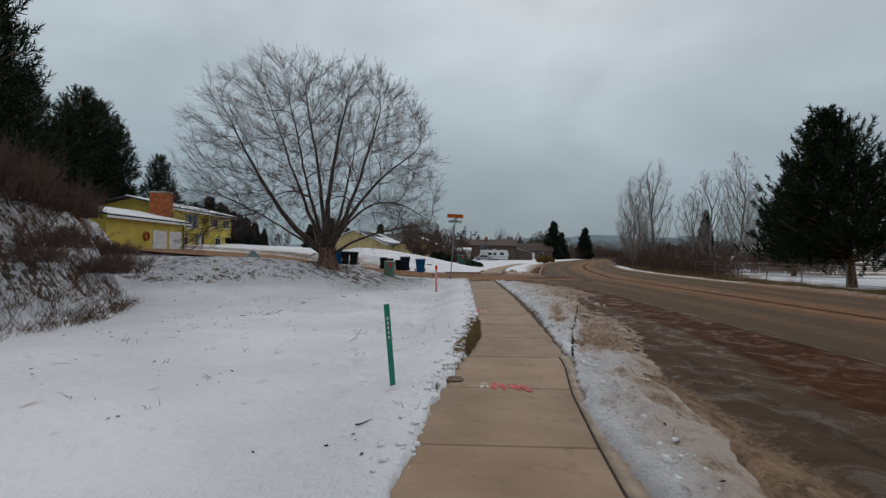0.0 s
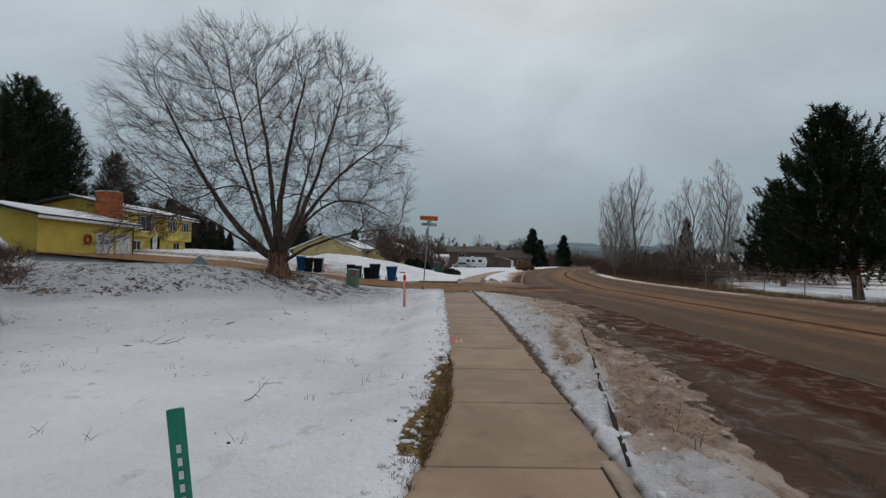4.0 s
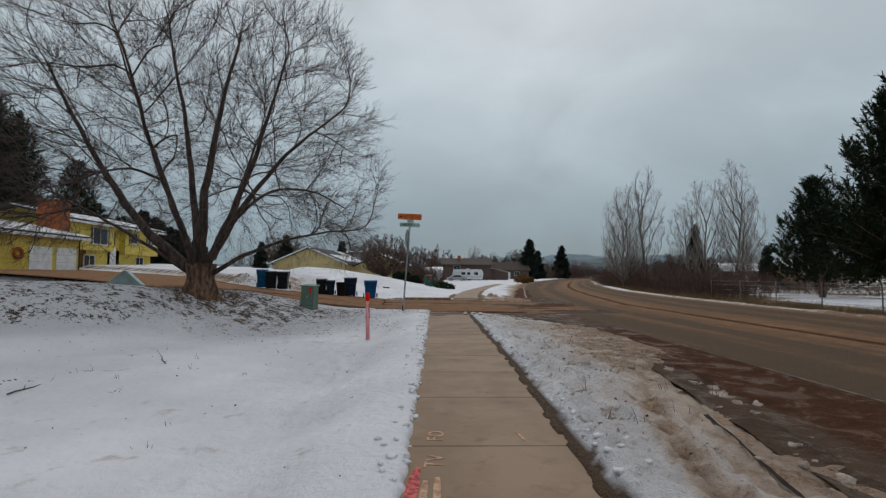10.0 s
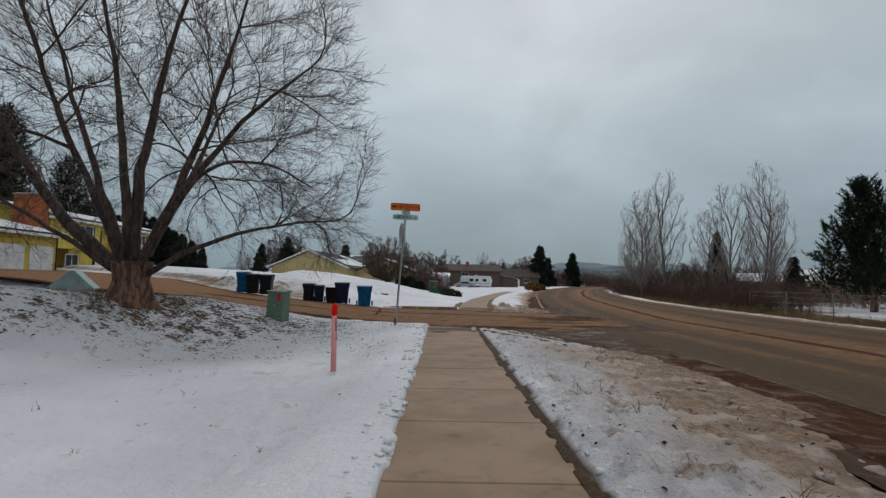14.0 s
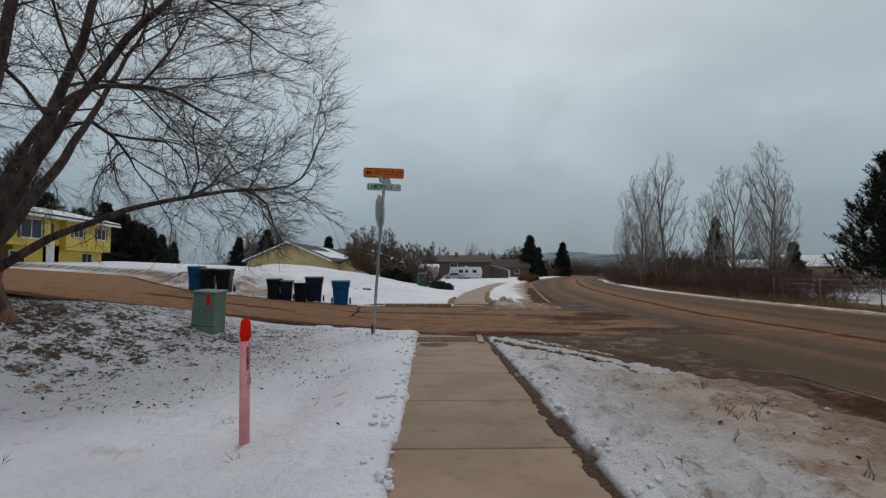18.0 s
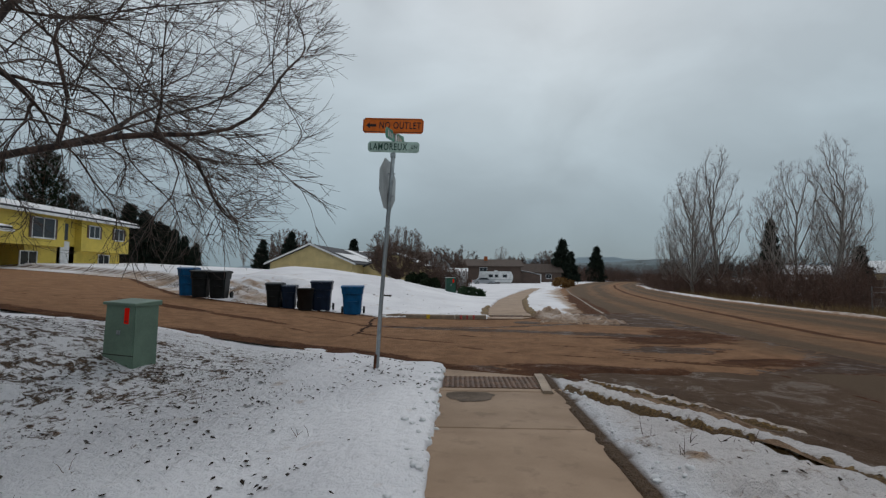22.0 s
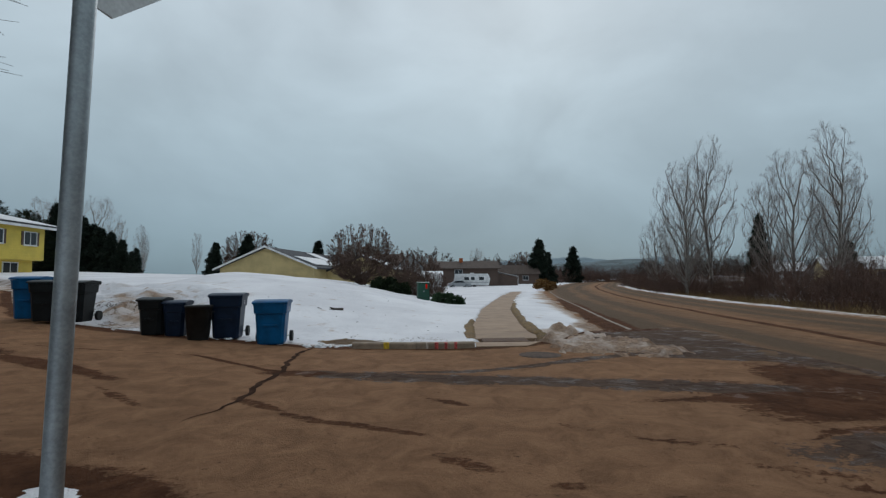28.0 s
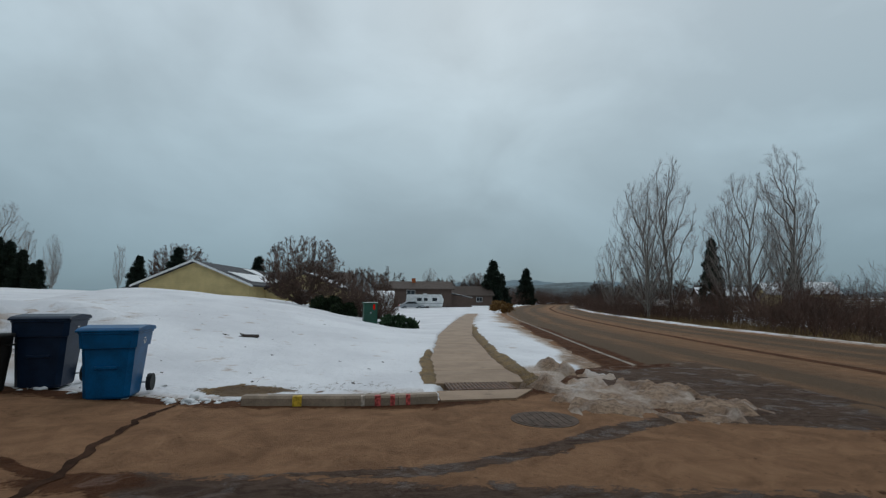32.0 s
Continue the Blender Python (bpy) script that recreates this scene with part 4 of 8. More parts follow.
def side_attrs(X, Y):
    wob, fine = fbm(X * 0.55, Y * 0.9, 81, 5), fbm(X * 2.4, Y * 3.6, 82, 4)
    ragged = 0.35 * wob + 0.30 * fine
    sand = 1.0 + 0.25 * wob - 0.5 * smooth(6.0, 8.0, X)
    slate = np.maximum(vein(X, Y + 0.12 * fine, seam_line, seam_wide), vein(X, Y + 0.1 * fine, arc_line, arc_wide)) * (X > -1.0)
    slate = np.clip(slate, 0, 0.85)
    # a grey wash where the roads meet, the pool in it, and the grey lane beyond the sand
    wash = 0.5 + 0.55 * (X - np.interp(Y, [24, 24.9, 25.5, 26.5, 28.5, 31.2, 31.8, 33], [4.9, 5.7, 6.8, 7.7, 8.0, 7.2, 5.3, 4.8]))
    slate = np.maximum(slate, np.clip(wash, 0, 0.7))
    slate = np.maximum(slate, blob(X, Y, 5.25, 26.9, 1.05, 0.42, 10) + 0.2 * fine)
    slate = np.maximum(slate, np.maximum(blob(X, Y, 1.6, 24.75, 0.42, 0.2, -6), blob(X, Y, 3.1, 24.95, 0.85, 0.15, -6)))
    brown = np.clip(vein(X, Y + 0.1 * fine, seam_line, seam_wide), 0, 1) * (X < -0.6)
    # mud left as a rim round the grey patches
    brown = np.maximum(brown, (0.60 - 2.2 * np.abs(slate - 0.44)) * smooth(7.5, 6.0, X) * (0.8 + 0.9 * fbm(X * 0.8, Y * 1.3, 84, 3)))
    brown = np.maximum(brown, blob(X, Y, -0.9, 30.65, 0.6, 0.2, -8))
    brown = np.maximum(brown, np.maximum(blob(X, Y, 7.0, 29.6, 1.0, 1.4), np.maximum(blob(X, Y, 5.2, 28.7, 1.5, 0.22, 4), blob(X, Y, 5.8, 28.2, 1.1, 0.5, 12))))
    brown = np.maximum(brown, np.maximum(blob(X, Y, 6.4, 25.7, 0.95, 0.35, 12), blob(X, Y, 2.9, 24.85, 1.15, 0.36, -8)))
    brown = np.maximum(brown, np.maximum(blob(X, Y, -4.6, 30.4, 1.7, 0.22, -24), blob(X, Y, -7.5, 31.8, 2.4, 0.28, -24)))
    # wet gutter against the near corner and thin mud by the far kerb
    brown = np.maximum(brown, 0.72 - 0.42 * (Y - side_near(X)) / 0.45 + 0.2 * wob)
    brown = np.maximum(brown, 0.62 - 0.5 * (side_far(X) - Y) / 0.45 + 0.2 * wob)
    # stray scuffs of mud
    for cx, cy, rx, ry, turn in ((-0.9, 28.75, 0.55, 0.09, -40), (-0.2, 28.15, 0.35, 0.09, -35), (0.6, 27.75, 0.6, 0.08, -25), (1.35, 28.75, 0.35, 0.08, -42), (2.9, 27.45, 0.5, 0.09, -35), (3.5, 27.15, 0.4, 0.08, -15), (1.45, 26.8, 0.32, 0.1, -40), (4.0, 26.5, 0.4, 0.09, -25), (2.2, 26.3, 0.2, 0.08, 0), (-2.6, 28.9, 0.6, 0.09, -38), (4.6, 25.7, 0.9, 0.06, -20), (5.4, 25.3, 1.0, 0.07, -18), (4.3, 26.1, 0.5, 0.06, -28), (3.2, 26.0, 0.7, 0.05, -16)):
        brown = np.maximum(brown, np.minimum(blob(X, Y, cx, cy, rx, ry, turn), 0.56))
    return {"sand": sand, "brown": np.clip(brown, 0, 0.9) + ragged * 0.45, "slate": slate + ragged * 0.35, "slush": 0 * X}


SX = spread(-90, 8.2, [(-90, 4), (-20, 0.6), (-8, 0.2), (-4, 0.075), (7, 0.075), (8.2, 0.15)])
n_across = 130
U = np.linspace(0, 1, n_across)
sx = np.repeat(SX[:, None], n_across, 1)
sy = (side_near(SX)[:, None] - 0.45) * (1 - U) + (side_far(SX)[:, None] + 0.35) * U
sz = side_level(sx) + 0.012 - 0.03 * smooth(4.5, 8, sx) + 0.006 * fbm(sx * 0.7, sy * 0.7, 85, 3) + 0.005 * fbm(sx * 3, sy * 4, 87, 3)
sz = sz - 0.10 * smooth(0.9, 0.1, sy - side_near(sx) + 0.45 + 0.5 * fbm(sx, sy, 86, 3)) * smooth(2.7, 3.4, sx)
sidx = np.arange(sx.size).reshape(sx.shape)
sf = np.stack([sidx[:-1, :-1], sidx[1:, :-1], sidx[1:, 1:], sidx[:-1, 1:]], -1).reshape(-1, 4)
sme = mesh_np("side_road", np.stack([sx.ravel(), sy.ravel(), sz.ravel()], -1), sf, "side_asphalt")
for key, val in side_attrs(sx, sy).items():
    set_attr(sme, key, val)
side_road = tagged(new("side_road", sme), "sand-covered side road with wet tyre marks", "road", kind="structure")


def slab_mesh(y0, y1, left, right, z0=0.0, thick=0.12, gap=0.012):
    bm = bmesh.new()
    n = 4
    ys = np.linspace(y0 + gap / 2, y1 - gap / 2, n)
    top, low = [], []
    for y in ys:
        for row, dz in ((top, 0.0), (low, -thick)):
            row.append((bm.verts.new((float(left(y)), y, z0 + dz)), bm.verts.new((float(right(y)), y, z0 + dz))))
    for i in range(n - 1):
        bm.faces.new((top[i][0], top[i][1], top[i + 1][1], top[i + 1][0]))
        bm.faces.new((low[i][0], top[i][0], top[i + 1][0], low[i + 1][0]))
        bm.faces.new((top[i][1], low[i][1], low[i + 1][1], top[i + 1][1]))
    for i, flip in ((0, 1), (n - 1, -1)):
        bm.faces.new((low[i][0], low[i][1], top[i][1], top[i][0])[::flip])
    bm.normal_update()
    edges = [e for e in bm.edges if all(abs(v.co.z - z0) < 1e-6 for v in e.verts) and any(abs(f.normal.z) < 0.5 for f in e.link_faces)]
    bmesh.ops.bevel(bm, geom=edges, offset=0.01, segments=1, affect="EDGES")
    return bm


# ---- trees ----
class Wood:
    """Collects branch tubes as plain arrays, so that thousands of twigs build fast."""

    def __init__(self):
        self.v, self.f, self.n = [], [], 0

    def tube(self, pts, radii, sides):
        pts = np.asarray(pts, float)
        d = np.gradient(pts, axis=0)
        d /= np.linalg.norm(d, axis=1, keepdims=True) + 1e-9
        ref = np.where(np.abs(d[:, 2:3]) > 0.9, np.array([[1.0, 0, 0]]), np.array([[0, 0, 1.0]]))
        a = np.cross(d, ref)
        a /= np.linalg.norm(a, axis=1, keepdims=True) + 1e-9
        b = np.cross(d, a)
        ang = np.arange(sides) * 2 * np.pi / sides
        r = np.asarray(radii, float)[:, None, None]
        ring = pts[:, None, :] + r * (np.cos(ang)[None, :, None] * a[:, None, :] + np.sin(ang)[None, :, None] * b[:, None, :])
        k = len(pts)
        idx = self.n + np.arange(k * sides).reshape(k, sides)
        nxt = np.roll(idx, -1, axis=1)
        self.f.append(np.stack([idx[:-1], nxt[:-1], nxt[1:], idx[1:]], -1).reshape(-1, 4))
        self.v.append(ring.reshape(-1, 3))
        self.n += k * sides

    def many(self, pts, radii, sides):
        """Tubes of equal steps, all at once: pts (n, k, 3), radii (n, k)."""
        n, k, _ = pts.shape
        if n == 0:
            return
        d = np.gradient(pts, axis=1)
        d /= np.linalg.norm(d, axis=2, keepdims=True) + 1e-9
        ref = np.where(np.abs(d[..., 2:3]) > 0.9, np.array([1.0, 0, 0]), np.array([0, 0, 1.0]))
        a = np.cross(d, ref)
        a /= np.linalg.norm(a, axis=2, keepdims=True) + 1e-9
        b = np.cross(d, a)
        ang = np.arange(sides) * 2 * np.pi / sides
        ring = pts[:, :, None, :] + radii[:, :, None, None] * (np.cos(ang)[None, None, :, None] * a[:, :, None, :] + np.sin(ang)[None, None, :, None] * b[:, :, None, :])
        idx = self.n + np.arange(n * k * sides).reshape(n, k, sides)
        nxt = np.roll(idx, -1, axis=2)
        self.f.append(np.stack([idx[:, :-1], nxt[:, :-1], nxt[:, 1:], idx[:, 1:]], -1).reshape(-1, 4))
        self.v.append(ring.reshape(-1, 3))
        self.n += n * k * sides

    def mesh(self, name, mat):
        return mesh_np(name, np.concatenate(self.v), np.concatenate(self.f), mat)


def unit(v):
    return v / (np.linalg.norm(v) + 1e-9)


def grow(rng, start, way, length, bend_up, wobble, steps):
    """A branch's line: it sets off along way, wanders, and bends up (or down when minus)."""
    pts = [np.array(start, float)]
    d = unit(np.array(way, float))
    for k in range(steps):
        d = unit(d + rng.normal(0, wobble, 3) + np.array([0, 0, bend_up]))
        pts.append(pts[-1] + d * length / steps)
    return np.array(pts)


def along(pts, u):
    t = u * (len(pts) - 1)
    i = min(int(t), len(pts) - 2)
    return pts[i] + (pts[i + 1] - pts[i]) * (t - i), unit(pts[i + 1] - pts[i])


def sprout(rng, wood, pts, r0, depth, spec, env=None, least=0.0026):
    """Side branches of a branch, level by level. spec: per level (count, length, angle, lift, radius ratio, first place)."""
    lines, radii = np.asarray(pts, float)[None], np.array([float(r0)])
    for depth, (count, length, angle, lift, ratio, u0) in enumerate(spec):
        n, k, _ = lines.shape
        u = np.minimum(u0 + (1 - u0) * (np.arange(count)[None, :] + rng.random((n, count))) / count, 0.999)
        t = u * (k - 1)
        i = np.minimum(t.astype(int), k - 2)
        rows = np.arange(n)[:, None]
        seg = lines[rows, i + 1] - lines[rows, i]
        p = (lines[rows, i] + seg * (t - i)[..., None]).reshape(-1, 3)
        d = (seg / (np.linalg.norm(seg, axis=2, keepdims=True) + 1e-9)).reshape(-1, 3)
        side = np.cross(d, rng.normal(0, 1, d.shape))
        side /= np.linalg.norm(side, axis=1, keepdims=True) + 1e-9
        a = np.radians(angle * rng.uniform(0.6, 1.3, len(d)))[:, None]
        w = d * np.cos(a) + side * np.sin(a)
        uf = u.reshape(-1)
        l = length * rng.uniform(0.6, 1.25, len(d)) * (1.15 - 0.55 * uf)
        if env is not None:
            l = l * env(p + w * l[:, None])
        r = np.maximum(np.repeat(radii, count) * ratio * (1.1 - 0.6 * uf), least)
        keep = l > 0.08
        p, w, l, r = p[keep], w[keep], l[keep], r[keep]
        steps = (5, 4, 3, 2)[min(depth, 3)]
        path = [p]
        for s in range(steps):
            w = w + rng.normal(0, 0.13, w.shape) + np.array([0, 0, lift])
            w /= np.linalg.norm(w, axis=1, keepdims=True) + 1e-9
            path.append(path[-1] + w * (l / steps)[:, None])
        lines, radii = np.stack(path, 1), r
        if len(lines) == 0:
            return
        taper = np.linspace(1, 0.35, steps + 1)
        wood[depth].many(lines, np.maximum(r[:, None] * taper, least * 0.75), 5 if depth == 0 else 3)


def spreading_tree(x, y, z):
    """The big multi-stemmed bare tree beside the side road: a squat furrowed base that parts into leaning limbs."""
    rng = np.random.default_rng(7)
    t = thing("tree", pose(x, y, z), "large bare multi-stemmed tree with brown furrowed trunk", "tree")
    base = Wood()
    rings = 9
    zs = np.linspace(-0.25, 0.95, rings)
    V, F, sides = [], [], 28
    for i, h in enumerate(zs):
        for k in range(sides):
            a = 2 * math.pi * k / sides
            r = 0.50 - 0.16 * min(1, max(0, h + 0.1) / 0.6) + 0.10 * max(0, h - 0.5)
            r *= 1 + 0.09 * math.sin(5 * a + 0.6) + 0.06 * math.sin(9 * a + 1.5 + h) + 0.04 * math.sin(17 * a)
            r += 0.13 * max(0, 0.12 - h) * (1 + math.sin(4 * a))
            V.append((r * math.cos(a) * 1.15, r * math.sin(a), h))
    for i in range(rings - 1):
        for k in range(sides):
            F.append((i * sides + k, i * sides + (k + 1) % sides, (i + 1) * sides + (k + 1) % sides, (i + 1) * sides + k))
    part("trunk", mesh_np("trunk", V, F, "bark"), "bark", t)

    centre, size = np.array([-0.7, 0.2, 4.9]), np.array([5.85, 5.7, 4.95])
    # limbs as (a point midway, the end, thickness), all from the short trunk
    limbs = (
        ((-2.6, -0.1, 3.2), (-4.9, -0.1, 7.2), 0.19), ((-1.5, 0.3, 3.9), (-3.2, 0.6, 8.2), 0.13),
        ((-0.3, -0.2, 3.8), (-1.0, -0.4, 8.4), 0.16), ((0.1, 0.2, 4.2), (0.8, 0.6, 8.7), 0.19),
        ((1.25, 0.0, 3.4), (2.6, -0.2, 7.6), 0.16), ((2.0, -0.4, 3.5), (4.4, -0.8, 5.5), 0.13),
        ((2.4, 0.1, 1.65), (5.0, 0.4, 2.1), 0.085), ((-2.6, -0.4, 2.2), (-5.0, -0.7, 3.4), 0.075),
        ((2.4, -1.4, 2.9), (4.9, -2.3, 2.4), 0.08),
        ((-0.4, -1.9, 3.8), (-0.7, -3.6, 7.2), 0.11), ((0.4, 2.0, 3.8), (0.5, 3.9, 7.2), 0.12))
    pos, mum, thick, tips = [], [], [], []
    for mid, end, r in limbs:
        mid, end = np.array(mid), np.array(end)
        start = np.array([0.1 * mid[0], 0.1 * mid[1], 0.35 + 0.13 * min(mid[2], 4.0)])
        bow = 2 * mid - (start + end) / 2
        n = int(np.linalg.norm(end - start) / 0.3)
        for k in range(n + 1):
            u = k / n
            q = (1 - u) ** 2 * start + 2 * u * (1 - u) * bow + u * u * end
            pos.append(q + (rng.normal(0, 0.035, 3) if 0 < k < n else 0))
            mum.append(len(pos) - 2 if k else -1)
            thick.append(r * (1 - 0.82 * u ** 0.8))
    # places that the boughs grow towards: thick in the outer crown, few inside
    goal = rng.uniform(-1, 1, (26000, 3))
    q = np.sum(np.abs(goal * np.where(goal[:, 2:3] < 0, np.array([1, 1, 0.66]), 1.0)) ** 2.1, axis=1)
    goal = centre + goal * size
    lump = fbm(goal[:, 0] * 0.35 + 9, goal[:, 2] * 0.35 + goal[:, 1] * 0.22, 15, 3)
    skirt = goal[:, 2] - 1.15 + 0.2 * smooth(1.5, 4.0, goal[:, 0]) - 2.6 * smooth(4.6, 1.0, np.hypot(goal[:, 0], goal[:, 1])) + 0.5 * lump
    keep = (q < 1.0 + 0.35 * lump) & (skirt > 0) & (rng.random(len(goal)) < 0.24 + 0.6 * q)
    # the low limb over the lawn carries its own hanging sprays
    u = rng.random((120, 1))
    spray_goal = np.array([3.0, 0.2, 2.2]) * (1 - u) + np.array([5.3, 0.5, 1.8]) * u + rng.normal(0, 1, (120, 3)) * np.array([0.3, 0.5, 0.4])
    goals = np.vstack([goal[keep][:5400], spray_goal])
    nodes, mother = colonise(rng, np.array(pos), np.array(mum), goals, 0.27, 1.9, 0.52, 40)
    n = len(nodes)
    power = 2.05
    area = np.full(n, 0.0)
    kids = [[] for _ in range(n)]
    tip = np.ones(n, bool)
    for i in range(n):
        if mother[i] >= 0:
            kids[mother[i]].append(i)
            tip[mother[i]] = False
    area[tip] = 0.0055 ** power
    for i in range(n - 1, -1, -1):
        area[i] = max(area[i], 0.0055 ** power) * 1.004
        if mother[i] >= 0:
            area[mother[i]] += area[i]
    radius = np.minimum(area ** (1 / power) * 1.15, 0.09)
    radius[:len(thick)] = np.maximum(np.minimum(radius[:len(thick)], 0.03), thick)
    bough, crown = Wood(), Wood()
    heads = [i for i in range(n) if mother[i] < 0]
    while heads:
        i = heads.pop()
        chain = [i]
        while kids[chain[-1]]:
            own = [k for k in kids[chain[-1]] if k < len(thick)] if chain[-1] < len(thick) else []
            nxt = own[0] if own else max(kids[chain[-1]], key=lambda k: area[k])
            heads += [k for k in kids[chain[-1]] if k != nxt]
            chain.append(nxt)
        line, rr = nodes[chain], radius[chain]
        if mother[i] >= 0:
            line, rr = np.vstack([nodes[mother[i]], line]), np.concatenate([[min(rr[0] * 1.15, radius[mother[i]])], rr])
        if len(line) < 2:
            continue
        soft_line = line.copy()
        soft_line[1:-1] = 0.5 * line[1:-1] + 0.25 * (line[:-2] + line[2:])
        if mother[i] < 0:
            w = Wood()
            w.tube(soft_line, rr, 10)
            part("limb", w.mesh("limb", "limb_bark"), None, t)
        elif rr[0] > 0.013:
            bough.tube(soft_line, rr, 5)
        else:
            crown.tube(soft_line, rr, 3)
    tagged(part("bough", bough.mesh("bough", "limb_bark"), None, t), kind="stuff")
    # fine twigs on all thin wood, bending up and outwards
    thin = np.where((radius < 0.02) & (mother >= 0))[0]
    d = nodes[thin] - nodes[mother[thin]]
    d /= np.linalg.norm(d, axis=1, keepdims=True) + 1e-9
    out = (nodes[thin] - centre) / size
    p, d, out = (np.repeat(v, 3, 0) for v in (nodes[thin], d, out))
    for size_of, count, steps, r in ((0.70, 1, 3, 0.0042), (0.36, 2, 2, 0.0034)):
        p, d, out = (np.repeat(v, count, 0) for v in (p, d, out))
        w = d + 0.5 * rng.normal(0, 1, d.shape) + 0.5 * out + np.array([0, 0, 0.12])
        l = size_of * rng.uniform(0.5, 1.2, (len(p), 1)) / steps
        path = [p]
        for _ in range(steps):
            w = w / (np.linalg.norm(w, axis=1, keepdims=True) + 1e-9)
            path.append(path[-1] + w * l)
            w = w + rng.normal(0, 0.16, w.shape) + np.array([0, 0, 0.07])
        lines = np.stack(path, 1)
        crown.many(lines, np.repeat(np.linspace(r, r * 0.6, steps + 1)[None], len(lines), 0), 3)
        pick = rng.integers(1, steps, len(lines)) if steps > 2 else np.full(len(lines), 1)
        p, d = lines[np.arange(len(lines)), pick], w / (np.linalg.norm(w, axis=1, keepdims=True) + 1e-9)
    tagged(part("crown", crown.mesh("crown", "twig"), None, t), kind="stuff")
    return t


def colonise(rng, pos, mum, goals, step, reach, near, rounds):
    """Grows a branching skeleton towards scattered goals; a goal that is reached falls away. Returns places and each one's mother."""
    pos, mum = pos.copy(), mum.copy()
    def nearest(g, pts, first):
        best, who = np.full(len(g), 1e9), np.zeros(len(g), int)
        for k in range(0, len(pts), 800):
            dist = np.linalg.norm(g[:, None, :] - pts[None, k:k + 800], axis=2)
            i = dist.argmin(1)
            v = dist[np.arange(len(g)), i]
            better = v < best
            best[better], who[better] = v[better], i[better] + first + k
        return best, who
    best, who = nearest(goals, pos, 0)
    # side branches leave the first wood only here and there
    born = np.where((np.arange(len(pos)) % 3 == 0) | ~np.isin(np.arange(len(pos)), mum), 1, 3)
    for turn in range(rounds):
        live = best < reach
        if not live.any():
            break
        g, w = goals[live], who[live]
        pull = (g - pos[w]) / (best[live][:, None] + 1e-9)
        ids, inv = np.unique(w, return_inverse=True)
        total = np.zeros((len(ids), 3))
        np.add.at(total, inv, pull)
        total /= np.linalg.norm(total, axis=1, keepdims=True) + 1e-9
        own = np.where((mum[ids] >= 0)[:, None], pos[ids] - pos[np.maximum(mum[ids], 0)], 0)
        own = own / (np.linalg.norm(own, axis=1, keepdims=True) + 1e-9)
        outward = pos[ids] - np.array([0, 0, 0.6])
        outward /= np.linalg.norm(outward, axis=1, keepdims=True) + 1e-9
        way = total + 0.8 * own * (born[ids] == 0)[:, None] + 0.8 * outward + rng.normal(0, 0.15, total.shape)
        way /= np.linalg.norm(way, axis=1, keepdims=True) + 1e-9
        ok = born[ids] < 3
        if not ok.any():
            break
        fresh = pos[ids[ok]] + way[ok] * step
        born[ids[ok]] += 1
        first = len(pos)
        pos, mum, born = np.vstack([pos, fresh]), np.concatenate([mum, ids[ok]]), np.concatenate([born, np.zeros(len(fresh), int)])
        b, i = nearest(goals, fresh, first)
        better = b < best
        best[better], who[better] = b[better], i[better]
        stay = best > near
        goals, best, who = goals[stay], best[stay], who[stay]
        if len(goals) == 0:
            break
    return pos, mum


def bare_tree_meshes(seed, height, stems, spread_r, mat_trunk, mat_twig, dense=1.0, upright=0.06, least=0.006, crown=None, slim=1.0):
    """A bare tree of several stems; crown: the rounded outline (radius, middle height, half height) that its twigs keep within."""
    rng = np.random.default_rng(seed)
    trunk, twigs = Wood(), [Wood(), Wood(), Wood()]

    def env(p):
        q = (p[..., 0] / crown[0]) ** 2 + (p[..., 1] / crown[0]) ** 2 + ((p[..., 2] - crown[1]) / crown[2]) ** 2
        return np.clip(1.0 - (q - 0.8) * 0.8, 0.3, 1.0)

    for s in range(stems):
        a = rng.random() * 6.28
        lean = spread_r * rng.uniform(0.35, 1.0) / height * 2.9
        start = np.array([math.cos(a), math.sin(a), 0]) * 0.3 * (stems > 1)
        h = height * rng.uniform(0.72, 1.0) if s else height
        line = grow(rng, start - np.array([0, 0, 0.3]), (math.cos(a) * lean, math.sin(a) * lean, 1), h, upright, 0.045, 12)
        r = 0.0105 * h * rng.uniform(0.8, 1.1)
        trunk.tube(line, r * (1 - np.linspace(0, 1, 13)) ** 0.8 + 0.012, 6)
        n = int(13 * dense)
        sprout(rng, twigs, line, r * 0.6, 0, [(n, h * 0.30 * slim, 36 * slim, 0.06, 0.42, 0.2), (8, h * 0.15 * slim, 36 * slim, 0.04, 0.5, 0.15), (7, h * 0.075, 34 * slim, 0.02, 0.6, 0.1)], env if crown else None, least)
    out = [("trunk", trunk.mesh("trunk", mat_trunk)), ("bough", twigs[0].mesh("bough", mat_twig))]
    w = Wood()
    w.v, w.n = twigs[1].v + twigs[2].v, twigs[1].n + twigs[2].n
    w.f = twigs[1].f + [f + twigs[1].n for f in twigs[2].f]
    out.append(("crown", w.mesh("crown", mat_twig)))
    return out


